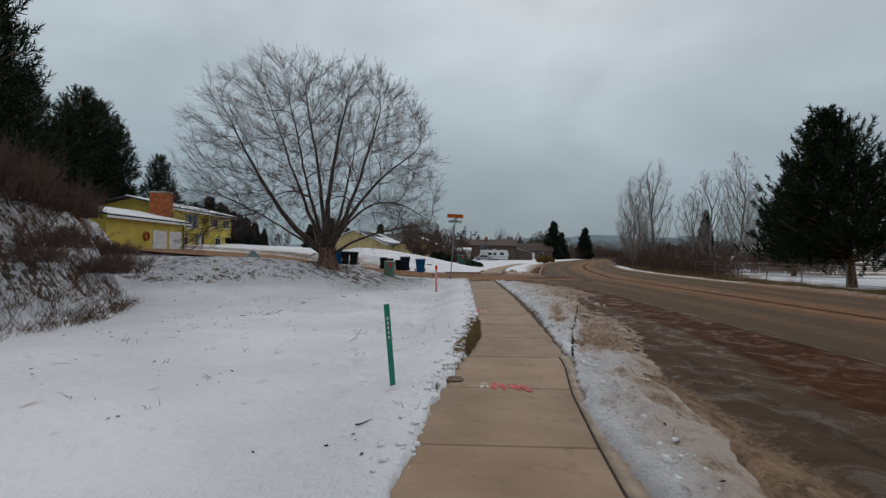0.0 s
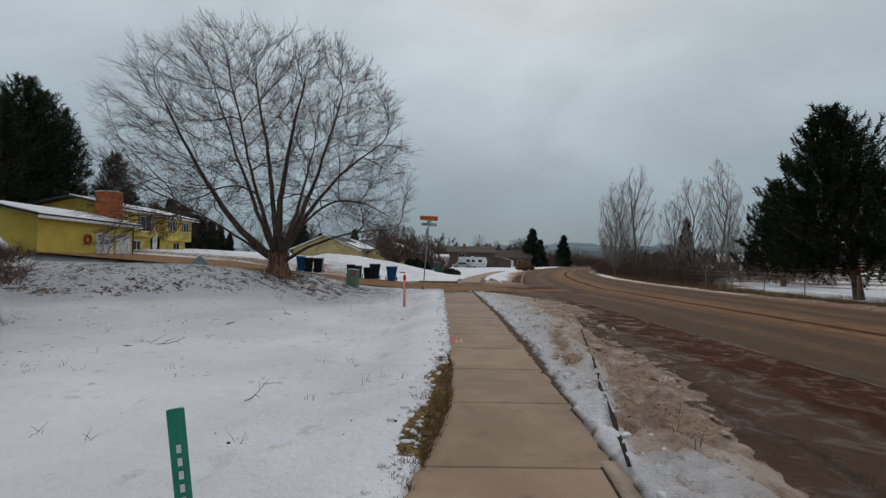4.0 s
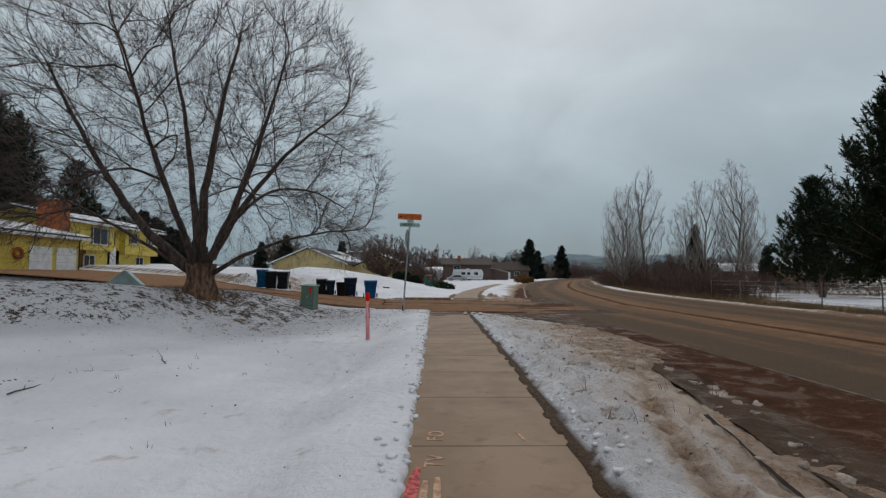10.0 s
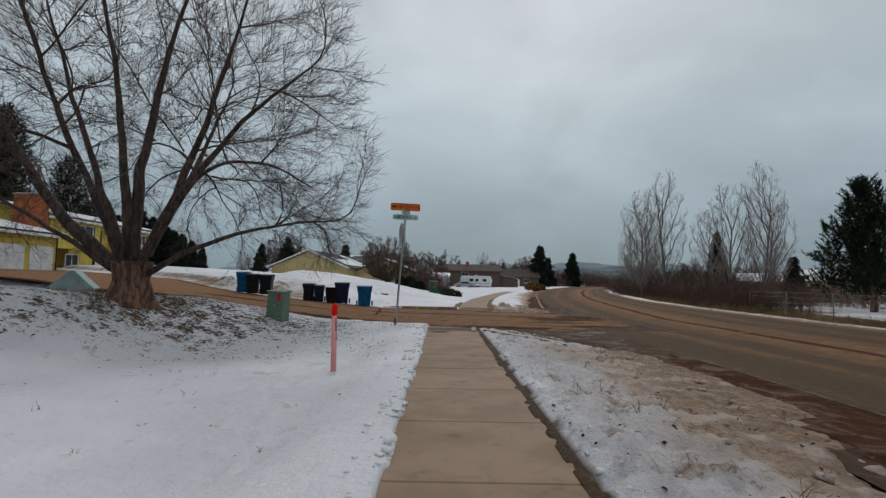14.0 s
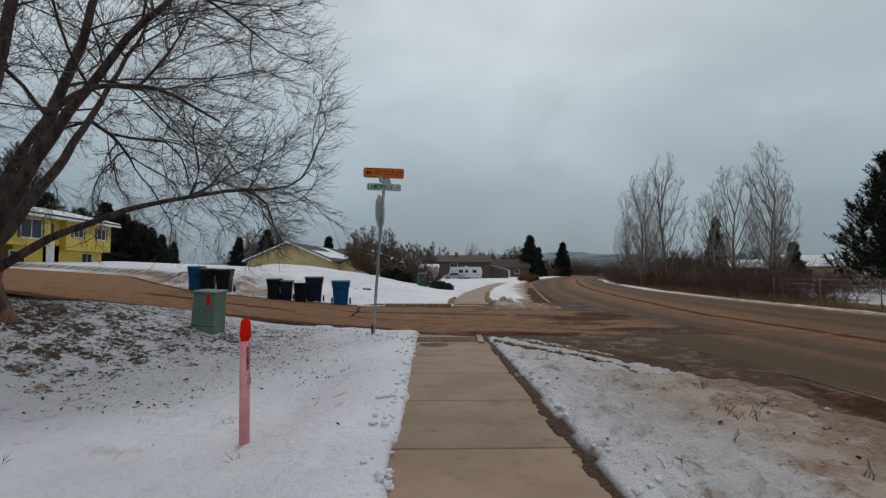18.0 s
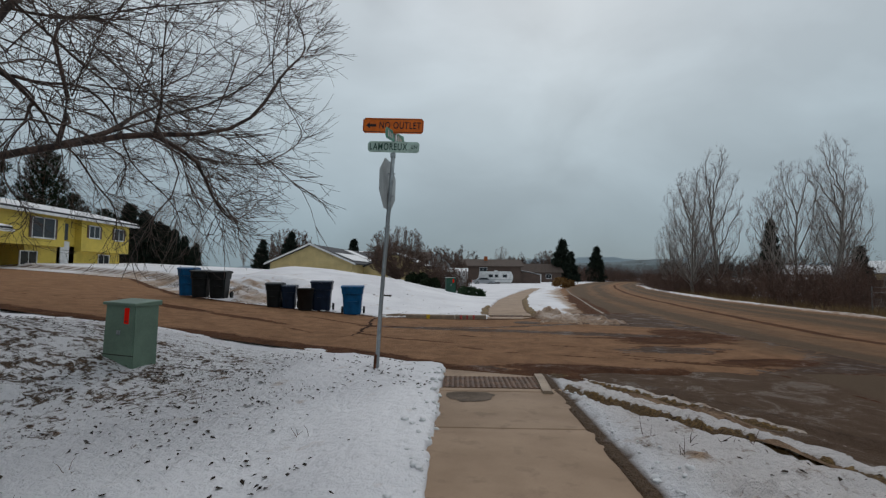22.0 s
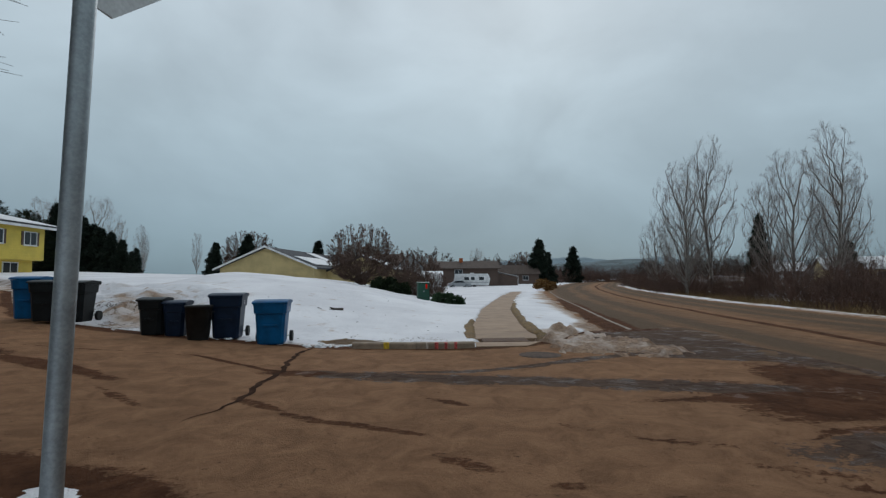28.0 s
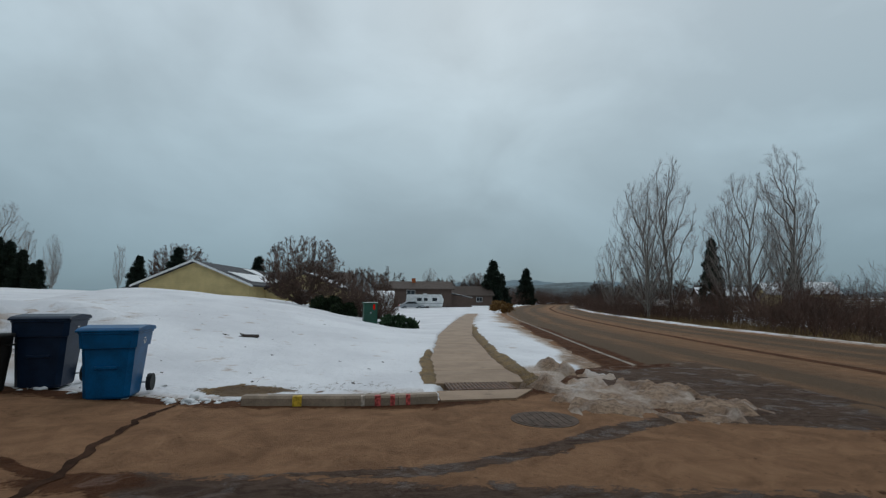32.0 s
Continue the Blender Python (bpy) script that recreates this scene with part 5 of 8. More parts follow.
def oval_tree_meshes(seed, height, radius, low, fork, mat_trunk, mat_twig, limbs=26, least=0.006, stems=1):
    """A bare tree whose limbs rise from the trunk to an even oval crown. low: where the crown begins, fork: where the trunk ends, as parts of the height."""
    rng = np.random.default_rng(seed)
    centre, size = np.array([0, 0, height * (1 + low) / 2]), np.array([radius, radius, height * (1 - low) / 2])
    trunk, woods = Wood(), [Wood(), Wood(), Wood()]
    lines = []
    for s in range(stems):
        a = rng.uniform(0, 6.28)
        line = grow(rng, np.array([math.cos(a), math.sin(a), 0]) * 0.25 * (stems > 1) - np.array([0, 0, 0.3]), (0.18 * math.cos(a) * (stems > 1), 0.18 * math.sin(a) * (stems > 1), 1), height * fork, 0.02, 0.04, 8)
        r = 0.012 * height / math.sqrt(stems)
        trunk.tube(line, np.linspace(r, r * 0.35, 9), 7)
        lines.append(line)

    def env(p):
        q = np.sum(((p - centre) / size) ** 2, axis=-1)
        return np.clip(1.0 - (q - 0.85) * 1.5, 0.2, 1.0)

    for k in range(limbs):
        h = -0.75 + 1.73 * (k + 0.5) / limbs
        a = k * 2.39996 + rng.normal(0, 0.2)
        ring = math.sqrt(max(0.0, 1 - h * h))
        goal = centre + size * np.array([ring * math.cos(a), ring * math.sin(a), h]) * rng.uniform(0.8, 1.0)
        line = lines[k % stems]
        out = math.hypot(goal[0], goal[1])
        z = min(max(0.08 * height, goal[2] - 1.7 * out - 0.12 * height), height * fork * 0.97)
        p, d = along(line, z / (height * fork))
        reach = np.linalg.norm(goal - p)
        c1 = p + unit((goal - p) * np.array([1, 1, 0.5]) + np.array([0, 0, 0.35 * reach])) * reach * 0.4
        c2 = goal - np.array([0, 0, 0.3 * reach])
        s = np.linspace(0, 1, 8)[:, None]
        sub = (1 - s) ** 3 * p + 3 * (1 - s) ** 2 * s * c1 + 3 * (1 - s) * s * s * c2 + s ** 3 * goal
        sub[1:-1] += rng.normal(0, 0.005 * height, (6, 3))
        rr = 0.0045 * height * rng.uniform(0.6, 1.1)
        trunk.tube(sub, rr * (1 - 0.85 * np.linspace(0, 1, 8)) + least * 0.5, 5)
        sprout(rng, woods, sub, rr * 0.6, 0, [(6, height * 0.17, 30, 0.05, 0.5, 0.2), (5, height * 0.09, 30, 0.04, 0.5, 0.12), (4, height * 0.05, 28, 0.03, 0.6, 0.1)], env, least)
    w = Wood()
    w.v, w.n = woods[1].v + woods[2].v, woods[1].n + woods[2].n
    w.f = woods[1].f + [f + woods[1].n for f in woods[2].f]
    return [("trunk", trunk.mesh("trunk", mat_trunk)), ("bough", woods[0].mesh("bough", mat_twig)), ("crown", w.mesh("crown", mat_twig))]


def place_tree(name, meshes, m, label, category="tree", group=""):
    t = thing(name, m, label, category, group)
    for pname, me in meshes:
        p = part(pname, me, None, t)
        if pname in ("bough", "crown"):
            p["kind"] = "stuff"
    return t


def tufts(rng, centres, ways, size, blades, mat, name, thin=0.05):
    """Needle tufts: fans of thin blades round each centre, leaning along a way."""
    n = len(centres)
    c = np.repeat(np.asarray(centres), blades, 0)
    w = np.repeat(np.asarray(ways), blades, 0)
    d = w * 0.55 + rng.normal(0, 0.6, (n * blades, 3))
    d /= np.linalg.norm(d, axis=1, keepdims=True)
    l = size * rng.uniform(0.6, 1.2, (n * blades, 1))
    side = np.cross(d, rng.normal(0, 1, (n * blades, 3)))
    side /= np.linalg.norm(side, axis=1, keepdims=True) + 1e-9
    root = c + rng.normal(0, size * 0.35, (n * blades, 3))
    V = np.stack([root - side * size * thin * 1.5, root + side * size * thin * 1.5, root + d * l + side * size * thin, root + d * l * 1.1 - side * size * thin], 1).reshape(-1, 3)
    F = np.arange(len(V)).reshape(-1, 4)
    return mesh_np(name, V, F, mat, False)


def pine_meshes(seed, height, radius, low=0.12, mat="needle", count=46, droop=-0.02, blades=16, tuft=0.34, power=0.9, thin=0.09, ragged=0.28, inner=0.25):
    """A conifer: tapered trunk, whorled limbs that bend, tufts of needles along them with gaps between."""
    rng = np.random.default_rng(seed)
    trunk = Wood()
    line = grow(rng, (0, 0, -0.3), (0, 0, 1), height, 0.02, 0.012, 14)
    trunk.tube(line, np.linspace(0.022 * height + 0.03, 0.02, 15), 9)
    limbs = Wood()
    cs, ws = [], []
    for k in range(count):
        u = low + (1 - low) * (k / count) ** 0.92
        p, d = along(line, min(u, 0.995))
        a = k * 2.4 + rng.normal(0, 0.4)
        reach = radius * ((1 - u) / (1 - low)) ** power * rng.uniform(1 - ragged, 1.15) * (0.72 + 0.28 * min(1, (u - low) * 6)) + 0.25
        rise = 0.05 + 0.5 * u + rng.normal(0, 0.08)
        b = grow(rng, p, (math.cos(a), math.sin(a), rise), reach, droop + 0.05 * u, 0.06, 6)
        limbs.tube(b, np.linspace(0.012 * reach + 0.012, 0.008, 7), 4)
        m = max(4, int(reach * 5.5))
        for j in range(m):
            uu = inner + (1 - inner) * (j + rng.random()) / m
            q, dd = along(b, min(uu, 0.999))
            spreadw = 0.30 * reach * (1.05 - uu) + 0.12
            for _ in range(2):
                o = rng.normal(0, 1, 3) * np.array([spreadw, spreadw, spreadw * 0.4])
                cs.append(q + o)
                ws.append(unit(dd + o * 1.2 + np.array([0, 0, 0.35])))
    return [("trunk", trunk.mesh("trunk", "bark")), ("bough", limbs.mesh("bough", "bark")), ("crown", tufts(rng, cs, ws, tuft, blades, mat, "crown", thin))]


def clump_pine_meshes(seed, height, profile, limbs=95, clump=0.30, blades=26, lean=(0.0, 0.0), low=0.12, mat="needle"):
    """A full pine: bent trunk, limbs that rise at their ends, and candle-like clumps of needles. profile: reach by part of the height."""
    rng = np.random.default_rng(seed)
    reach_at = curve(profile)
    trunk, boughs = Wood(), Wood()
    line = grow(rng, (0, 0, -0.3), (lean[0] / height, lean[1] / height, 1), height, 0.01, 0.015, 14)
    trunk.tube(line, np.linspace(0.018 * height + 0.08, 0.03, 15), 10)
    cs, ws = [], []
    for k in range(limbs):
        u = low + (0.985 - low) * ((k + 0.5) / limbs) ** 1.08
        p, _ = along(line, u)
        a = k * 2.39996 + rng.normal(0, 0.25)
        reach = float(reach_at(u)) * rng.uniform(0.74, 1.06) + 0.15
        drop = 0.12 - 0.65 * u
        b = grow(rng, p, (math.cos(a), math.sin(a), -drop), reach, 0.07, 0.07, 7)
        boughs.tube(b, np.linspace(0.012 * reach + 0.014, 0.01, 8), 4)
        m = max(5, int(reach * 5.2))
        for j in range(m):
            v = 0.22 + 0.78 * (j + rng.random()) / m
            q, d = along(b, min(v, 0.999))
            wide = 0.26 * reach * (1.12 - v) + 0.14
            o = rng.normal(0, 1, 3) * np.array([wide, wide, 0.35 * wide])
            cs.append(q + o)
            ws.append(unit(0.5 * d + 0.4 * unit(o) + np.array([0, 0, 0.75])))
    n = len(cs)
    c, w = np.repeat(np.array(cs), blades, 0), np.repeat(np.array(ws), blades, 0)
    u = np.tile(np.linspace(0, 1, blades), n)[:, None]
    d = w * (0.25 + 0.9 * u) + rng.normal(0, 0.55, c.shape)
    d /= np.linalg.norm(d, axis=1, keepdims=True)
    side = np.cross(d, rng.normal(0, 1, c.shape))
    side /= np.linalg.norm(side, axis=1, keepdims=True) + 1e-9
    size = clump * np.repeat(rng.uniform(0.7, 1.35, n), blades)[:, None]
    root = c + w * size * (2.0 * u - 0.7)
    tip = root + d * size * rng.uniform(0.6, 1.0, size.shape)
    V = np.stack([root - side * size * 0.07, root + side * size * 0.07, tip + side * size * 0.035, tip - side * size * 0.035], 1).reshape(-1, 3)
    crown = mesh_np("crown", V, np.arange(len(V)).reshape(-1, 4), mat, False)
    return [("trunk", trunk.mesh("trunk", "bark")), ("bough", boughs.mesh("bough", "bark")), ("crown", crown)]


def thicket_mesh(seed, length, depth, height, stems, mat="brush", name="thicket"):
    """Brushwood: many thin stems that fork, along a strip."""
    rng = np.random.default_rng(seed)
    w = Wood()
    base = np.stack([rng.uniform(-length / 2, length / 2, stems), rng.uniform(-depth / 2, depth / 2, stems), np.full(stems, -0.2)], 1)
    h = height * rng.uniform(0.4, 1.0, stems) * (0.8 + 0.6 * vnoise(base[:, 0] * 0.5 + seed, base[:, 1] * 0.5))
    d = np.stack([rng.normal(0, 0.4, stems), rng.normal(0, 0.4, stems), np.ones(stems)], 1)
    path = [base]
    for s in range(5):
        d = d + rng.normal(0, 0.12, d.shape) + np.array([0, 0, 0.03])
        d /= np.linalg.norm(d, axis=1, keepdims=True)
        path.append(path[-1] + d * (h / 5)[:, None])
    lines = np.stack(path, 1)
    w.many(lines, np.repeat(np.linspace(0.018, 0.006, 6)[None], stems, 0), 3)
    for line, hh in zip(lines, h):
        sprout(rng, [w, w], line, 0.014, 0, [(7, float(hh) * 0.35, 40, 0.03, 0.6, 0.2), (4, float(hh) * 0.16, 40, 0.02, 0.7, 0.2)], None, 0.0045)
    return w.mesh(name, mat)


# ---- street things ----
def wheeled_bin(m, body, label, h=1.05, w=0.62, d=0.70, group="wheeled bins by the kerb", wheels=True, badge=False):
    """A two-wheeled refuse cart: tapered body with a stepped rim, hinged lid, handle bar, axle and wheels at the back."""
    t = thing("wheelie_bin", m, label, "bin", group)
    bm = bmesh.new()
    prof = [(0.0, 0.74, 0.70), (0.03, 0.78, 0.74), (0.70, 0.90, 0.88), (0.705, 0.96, 0.95), (0.90, 1.0, 1.0), (0.905, 1.03, 1.03), (0.93, 1.03, 1.03)]
    rings = []
    for u, sw, sd in prof:
        a, b, z = w / 2 * sw, d / 2 * sd, h * u
        c = 0.06
        off = -0.05 * d * (1 - u)
        ring = [(-a + c, -b), (a - c, -b), (a, -b + c), (a, b - c), (a - c, b), (-a + c, b), (-a, b - c), (-a, -b + c)]
        rings.append([bm.verts.new((px, py + off, z)) for px, py in ring])
    for r0, r1 in zip(rings, rings[1:]):
        for k in range(8):
            bm.faces.new((r0[k], r0[(k + 1) % 8], r1[(k + 1) % 8], r1[k]))
    bm.faces.new(rings[0][::-1])
    bm.faces.new(rings[-1])
    part("body", bm, body, t)
    z = h * 0.932
    lid = bmesh.new()
    a, b = w / 2 * 1.06, d / 2 * 1.06
    prism_bm([(-b, z), (-b, z + 0.025), (-b + 0.06, z + 0.055), (0, z + 0.085), (b - 0.04, z + 0.06), (b, z + 0.03), (b, z)], (-a, a), "x", lid)
    bmesh.ops.bevel(lid, geom=list(lid.edges), offset=0.008, segments=1, affect="EDGES")
    part("lid", lid, body, t)
    bar = tube_bm([(-w * 0.46, b + 0.01, z - 0.02), (-w * 0.44, b + 0.07, z + 0.0), (w * 0.44, b + 0.07, z + 0.0), (w * 0.46, b + 0.01, z - 0.02)], 0.014, 8)
    part("handle", bar, body, t, flat_shade=False)
    grip = box_bm((-w * 0.2, -d / 2 * 0.93 - 0.012, h * 0.42), (w * 0.2, -d / 2 * 0.8, h * 0.455), 0.006)
    part("lifting_bar", grip, body, t)
    if wheels:
        for s in (-1, 1):
            bm = tube_bm([(s * (w / 2 - 0.02), d / 2 * 0.82, 0.125), (s * (w / 2 + 0.045), d / 2 * 0.82, 0.125)], 0.125, 18)
            part("wheel", bm, "rubber", t)
        part("axle", tube_bm([(-w / 2, d / 2 * 0.82, 0.125), (w / 2, d / 2 * 0.82, 0.125)], 0.012, 8), "steel", t)
    if badge:
        for s in (-1, 1):
            bm = bmesh.new()
            for k in range(3):
                q = Matrix.Translation((s * (w / 2 * 0.985 + 0.004), -0.02, h * 0.79)) @ Matrix.Rotation(2.094 * k, 4, "X")
                r = bmesh.ops.create_cube(bm, size=1, matrix=q @ Matrix.Translation((0, 0, 0.035)) @ Matrix.Diagonal((0.004, 0.06, 0.018, 1)))
            part("recycling_mark", bm, "decal", t)
    return t


def round_can(m, mat, label, h=0.72, r=0.26, lidded=False):
    t = thing("refuse_can", m, label, "bin", "wheeled bins by the kerb")
    rings = [(0, 0.78), (0.03, 0.80), (0.55, 0.93), (0.56, 0.95), (0.93, 1.0), (0.94, 1.06), (1.0, 1.06), (1.0, 0.97), (0.2, 0.82)]
    bm = tube_bm([(0, 0, h * u + (0.0005 * i)) for i, (u, s) in enumerate(rings)][:7], [r * s for u, s in rings][:7], 24)
    part("body", bm, mat, t, flat_shade=False)
    if lidded:
        part("lid", tube_bm([(0, 0, h), (0, 0, h + 0.03), (0, 0, h + 0.07)], [r * 1.1, r * 1.08, r * 0.5], 24), mat, t)
    for s in (-1, 1):
        part("handle", box_bm((s * r * 0.95 - 0.02, -0.06, h * 0.80), (s * r * 0.95 + 0.05 * s + 0.02, 0.06, h * 0.83), 0.005), mat, t)
    return t


def street_sign(x, y, z):
    t = thing("street_sign", pose(x, y, z), "galvanised leaning sign post with street name, no-outlet and stop signs", "street sign")
    top = Vector((0.27, -0.24, 3.51))
    at = lambda u: top * u
    bm = tube_bm([(0, 0, -0.3), tuple(at(0.25)), tuple(at(0.5)), tuple(at(0.75)), tuple(at(0.975))], 0.030, 14)
    part("post", bm, "steel", t, flat_shade=False)
    part("collar", tube_bm([(0, 0, -0.08), (0.018, -0.016, 0.2)], [0.042, 0.040], 12), "rust", t, "rusty steel sleeve")

    def plate(name, w, h, centre, turn, face, border=None, thick=0.012, roll=0):
        bm = bmesh.new()
        c = 0.03
        outline = [(-w / 2 + c, -h / 2), (w / 2 - c, -h / 2), (w / 2, -h / 2 + c), (w / 2, h / 2 - c), (w / 2 - c, h / 2), (-w / 2 + c, h / 2), (-w / 2, h / 2 - c), (-w / 2, -h / 2 + c)]
        prism_bm(outline, (-thick / 2, thick / 2), "y", bm)
        p = part(name, bm, face, t)
        p.matrix_local = Matrix.Translation(centre) @ pose(0, 0, 0, 0, roll, turn)
        return p

    no = plate("no_outlet_sign", 0.87, 0.215, at(0.985) + Vector((-0.03, -0.05, -0.02)), -4, "sign_orange", roll=2.5)
    me = text_mesh("NO OUTLET", 0.135, "ink", 0.001, 0.0015, 1.12)
    tx = part("lettering", me, None, no)
    tx.matrix_local = pose(0.10, -0.0075, 0, 90, 0, 0) @ Matrix.Diagonal((0.73, 1.0, 1, 1))
    bm = bmesh.new()
    prism_bm([(-0.39, 0), (-0.33, 0.045), (-0.33, 0.018), (-0.24, 0.018), (-0.24, -0.018), (-0.33, -0.018), (-0.33, -0.045)], (-0.009, -0.006), "y", bm)
    part("arrow", bm, "ink", no)
    bm = bmesh.new()
    for lo, hi in (((-0.42, -0.0085, 0.088), (0.42, -0.006, 0.094)), ((-0.42, -0.0085, -0.094), (0.42, -0.006, -0.088)), ((-0.425, -0.0085, -0.088), (-0.419, -0.006, 0.088)), ((0.419, -0.0085, -0.088), (0.425, -0.006, 0.088))):
        box_bm(lo, hi, 0, bm)
    part("border", bm, "ink", no)
    nm = plate("street_name_sign", 0.74, 0.155, at(0.895) + Vector((0.0, -0.04, 0.0)), -4, "sign_green", roll=2.5)
    tx = part("lettering", text_mesh("LAMOREUX", 0.145, "ink_green", 0.001, 0.0018, 1.16), None, nm)
    tx.matrix_local = pose(-0.075, -0.0075, -0.003, 90, 0, 0) @ Matrix.Diagonal((0.64, 0.95, 1, 1))
    tx = part("suffix", text_mesh("LN", 0.07, "ink_green"), None, nm)
    tx.matrix_local = pose(0.30, -0.0075, 0.0, 90, 0, 0)
    cross = plate("cross_street_sign", 0.56, 0.15, at(0.925) + Vector((0.01, 0.0, 0.045)), 70, "sign_deep_green", roll=0)
    for k in (0, 1, 2, 4, 5, 6, 7, 8):
        part("print", box_bm((-0.225 + 0.05 * k, -0.0085, -0.045), (-0.195 + 0.05 * k, -0.006, 0.045 - 0.012 * (k % 3))), "decal", cross)
    part("bracket", box_bm(at(0.855) + Vector((-0.035, -0.035, 0)), at(0.855) + Vector((0.035, 0.035, 0.06)), 0.006), "steel", t)
    bm = bmesh.new()
    R = 0.385
    prism_bm([(R * math.cos(radians(22.5 + 45 * k)), R * math.sin(radians(22.5 + 45 * k))) for k in range(8)], (-0.004, 0.004), "y", bm)
    stop = part("stop_sign", bm, "sign_back", t, "bare aluminium back of an octagonal stop sign")
    stop.matrix_local = Matrix.Translation(at(0.745) + Vector((-0.045, 0.01, 0))) @ pose(0, 0, 0, 0, 3, 80)
    for u in (0.79, 0.70):
        part("bolt", tube_bm([at(u) + Vector((-0.06, 0, 0)), at(u) + Vector((0.05, 0, 0))], 0.009, 8), "steel", t)
    return t


def marker_post(m):
    t = thing("utility_marker", m, "faded pink plastic utility marker post with bright red cap in snow", "marker post")
    part("tube", tube_bm([(0, 0, -0.2), (0, 0, 0.45), (0, 0, 0.955)], [0.047, 0.046, 0.045], 24), "marker_pink", t, flat_shade=False)
    cap = part("cap", tube_bm([(0.003, 0, 0.988), (0.003, 0, 0.99), (0.004, 0, 1.08), (0.006, 0, 1.135), (0.007, 0, 1.155), (0.007, 0, 1.165)], [0.049, 0.0525, 0.047, 0.042, 0.030, 0.010], 24), "marker_red", t, flat_shade=False)
    part("neck", tube_bm([(0, 0, 0.94), (0, 0, 0.992)], 0.0405, 24), "marker_red", cap, flat_shade=False)

    def around(degrees, z, r=0.0462):
        a = radians(degrees)
        return pose(r * math.sin(a), -r * math.cos(a), z, 90, 0, degrees)

    # a black bar with the word set letter under letter, and a second column beside it
    bm = bmesh.new()
    arc = [radians(43 + 17.5 * (k / 4 - 1)) for k in range(9)]
    prism_bm([(0.0464 * math.sin(a), -0.0464 * math.cos(a)) for a in arc] + [(0.041 * math.sin(a), -0.041 * math.cos(a)) for a in reversed(arc)], (0.692, 0.908), "z", bm)
    bar = part("decal", bm, "ink", t, "black printed bar")
    for word, degrees, size, ink, parent in (("WARNING", 43, 0.040, "marker_pink", bar), ("FIBER OPTIC", 83, 0.027, "ink", t)):
        for k, letter in enumerate(word):
            if letter != " ":
                part("letter", text_mesh(letter, size, ink, 0.0006), None, parent).matrix_local = around(degrees, 0.908 - 0.216 * (k + 0.5) / len(word), 0.0468)
    # rows of small unreadable print
    for k, (z, w) in enumerate(((0.935, 0.020), (0.925, 0.024), (0.672, 0.012), (0.655, 0.022), (0.642, 0.022), (0.629, 0.020))):
        part("print", box_bm((-w / 2, -0.003, -0.0012), (w / 2, 0.003, 0.0014)), "ink", t).matrix_local = around(66, z)
    bm = bmesh.new()
    for lo, hi in (((-0.020, 0.025), (0.020, 0.028)), ((-0.020, -0.028), (0.020, -0.025)), ((-0.020, -0.025), (-0.018, 0.025)), ((0.018, -0.025), (0.020, 0.025))):
        box_bm((lo[0], lo[1], -0.004), (hi[0], hi[1], 0.0014), 0, bm)
    part("print_frame", bm, "ink", t).matrix_local = around(66, 0.588)
    return t


def green_stake(m):
    t = thing("marker_stake", m, "thin green fibreglass marker stake leaning in snow", "marker post")
    bm = bmesh.new()
    prism_bm([(-0.03, -0.006), (-0.02, 0.006), (0.02, 0.006), (0.03, -0.006), (0.0, -0.001)], (-0.3, 0.865), "z", bm)
    part("stake", bm, "marker_green", t)
    bm = bmesh.new()
    for k in range(5):
        box_bm((-0.008, -0.0085, 0.50 + 0.05 * k), (0.008, -0.0055, 0.53 + 0.05 * k), 0, bm)
    part("print", bm, "decal", t)
    return t


def utility_box(m):
    t = thing("utility_pedestal", m, "sage green metal utility pedestal with red sticker", "utility box")
    bm = bmesh.new()
    w, d, h = 0.54, 0.42, 0.84
    prism_bm([(-w / 2, -0.25), (-w / 2 + 0.02, h), (w / 2 - 0.02, h), (w / 2, -0.25)], (-d / 2, d / 2), "y", bm)
    bmesh.ops.bevel(bm, geom=list(bm.edges), offset=0.012, segments=2, affect="EDGES")
    part("body", bm, "utility", t)
    bm = bmesh.new()
    prism_bm([(-d / 2 - 0.03, h - 0.02), (-d / 2 - 0.03, h + 0.02), (d / 2 + 0.02, h + 0.055), (d / 2 + 0.02, h - 0.02)], (-w / 2 - 0.015, w / 2 + 0.015), "x", bm)
    bmesh.ops.bevel(bm, geom=list(bm.edges), offset=0.008, segments=1, affect="EDGES")
    part("lid", bm, "utility", t)
    part("sticker", box_bm((0.08, -d / 2 - 0.004, 0.56), (0.16, -d / 2 + 0.002, 0.79)), "marker_red", t, "red warning sticker")
    part("sticker_print", box_bm((0.10, -d / 2 - 0.006, 0.585), (0.14, -d / 2 - 0.004, 0.60)), "ink", t)
    part("hasp", box_bm((-0.03, -d / 2 - 0.015, 0.40), (0.03, -d / 2, 0.46), 0.005), "steel", t)
    part("seam", box_bm((-w / 2 - 0.004, -d / 2 - 0.003, 0.10), (w / 2 + 0.004, -d / 2 - 0.001, 0.112)), "iron", t)
    return t


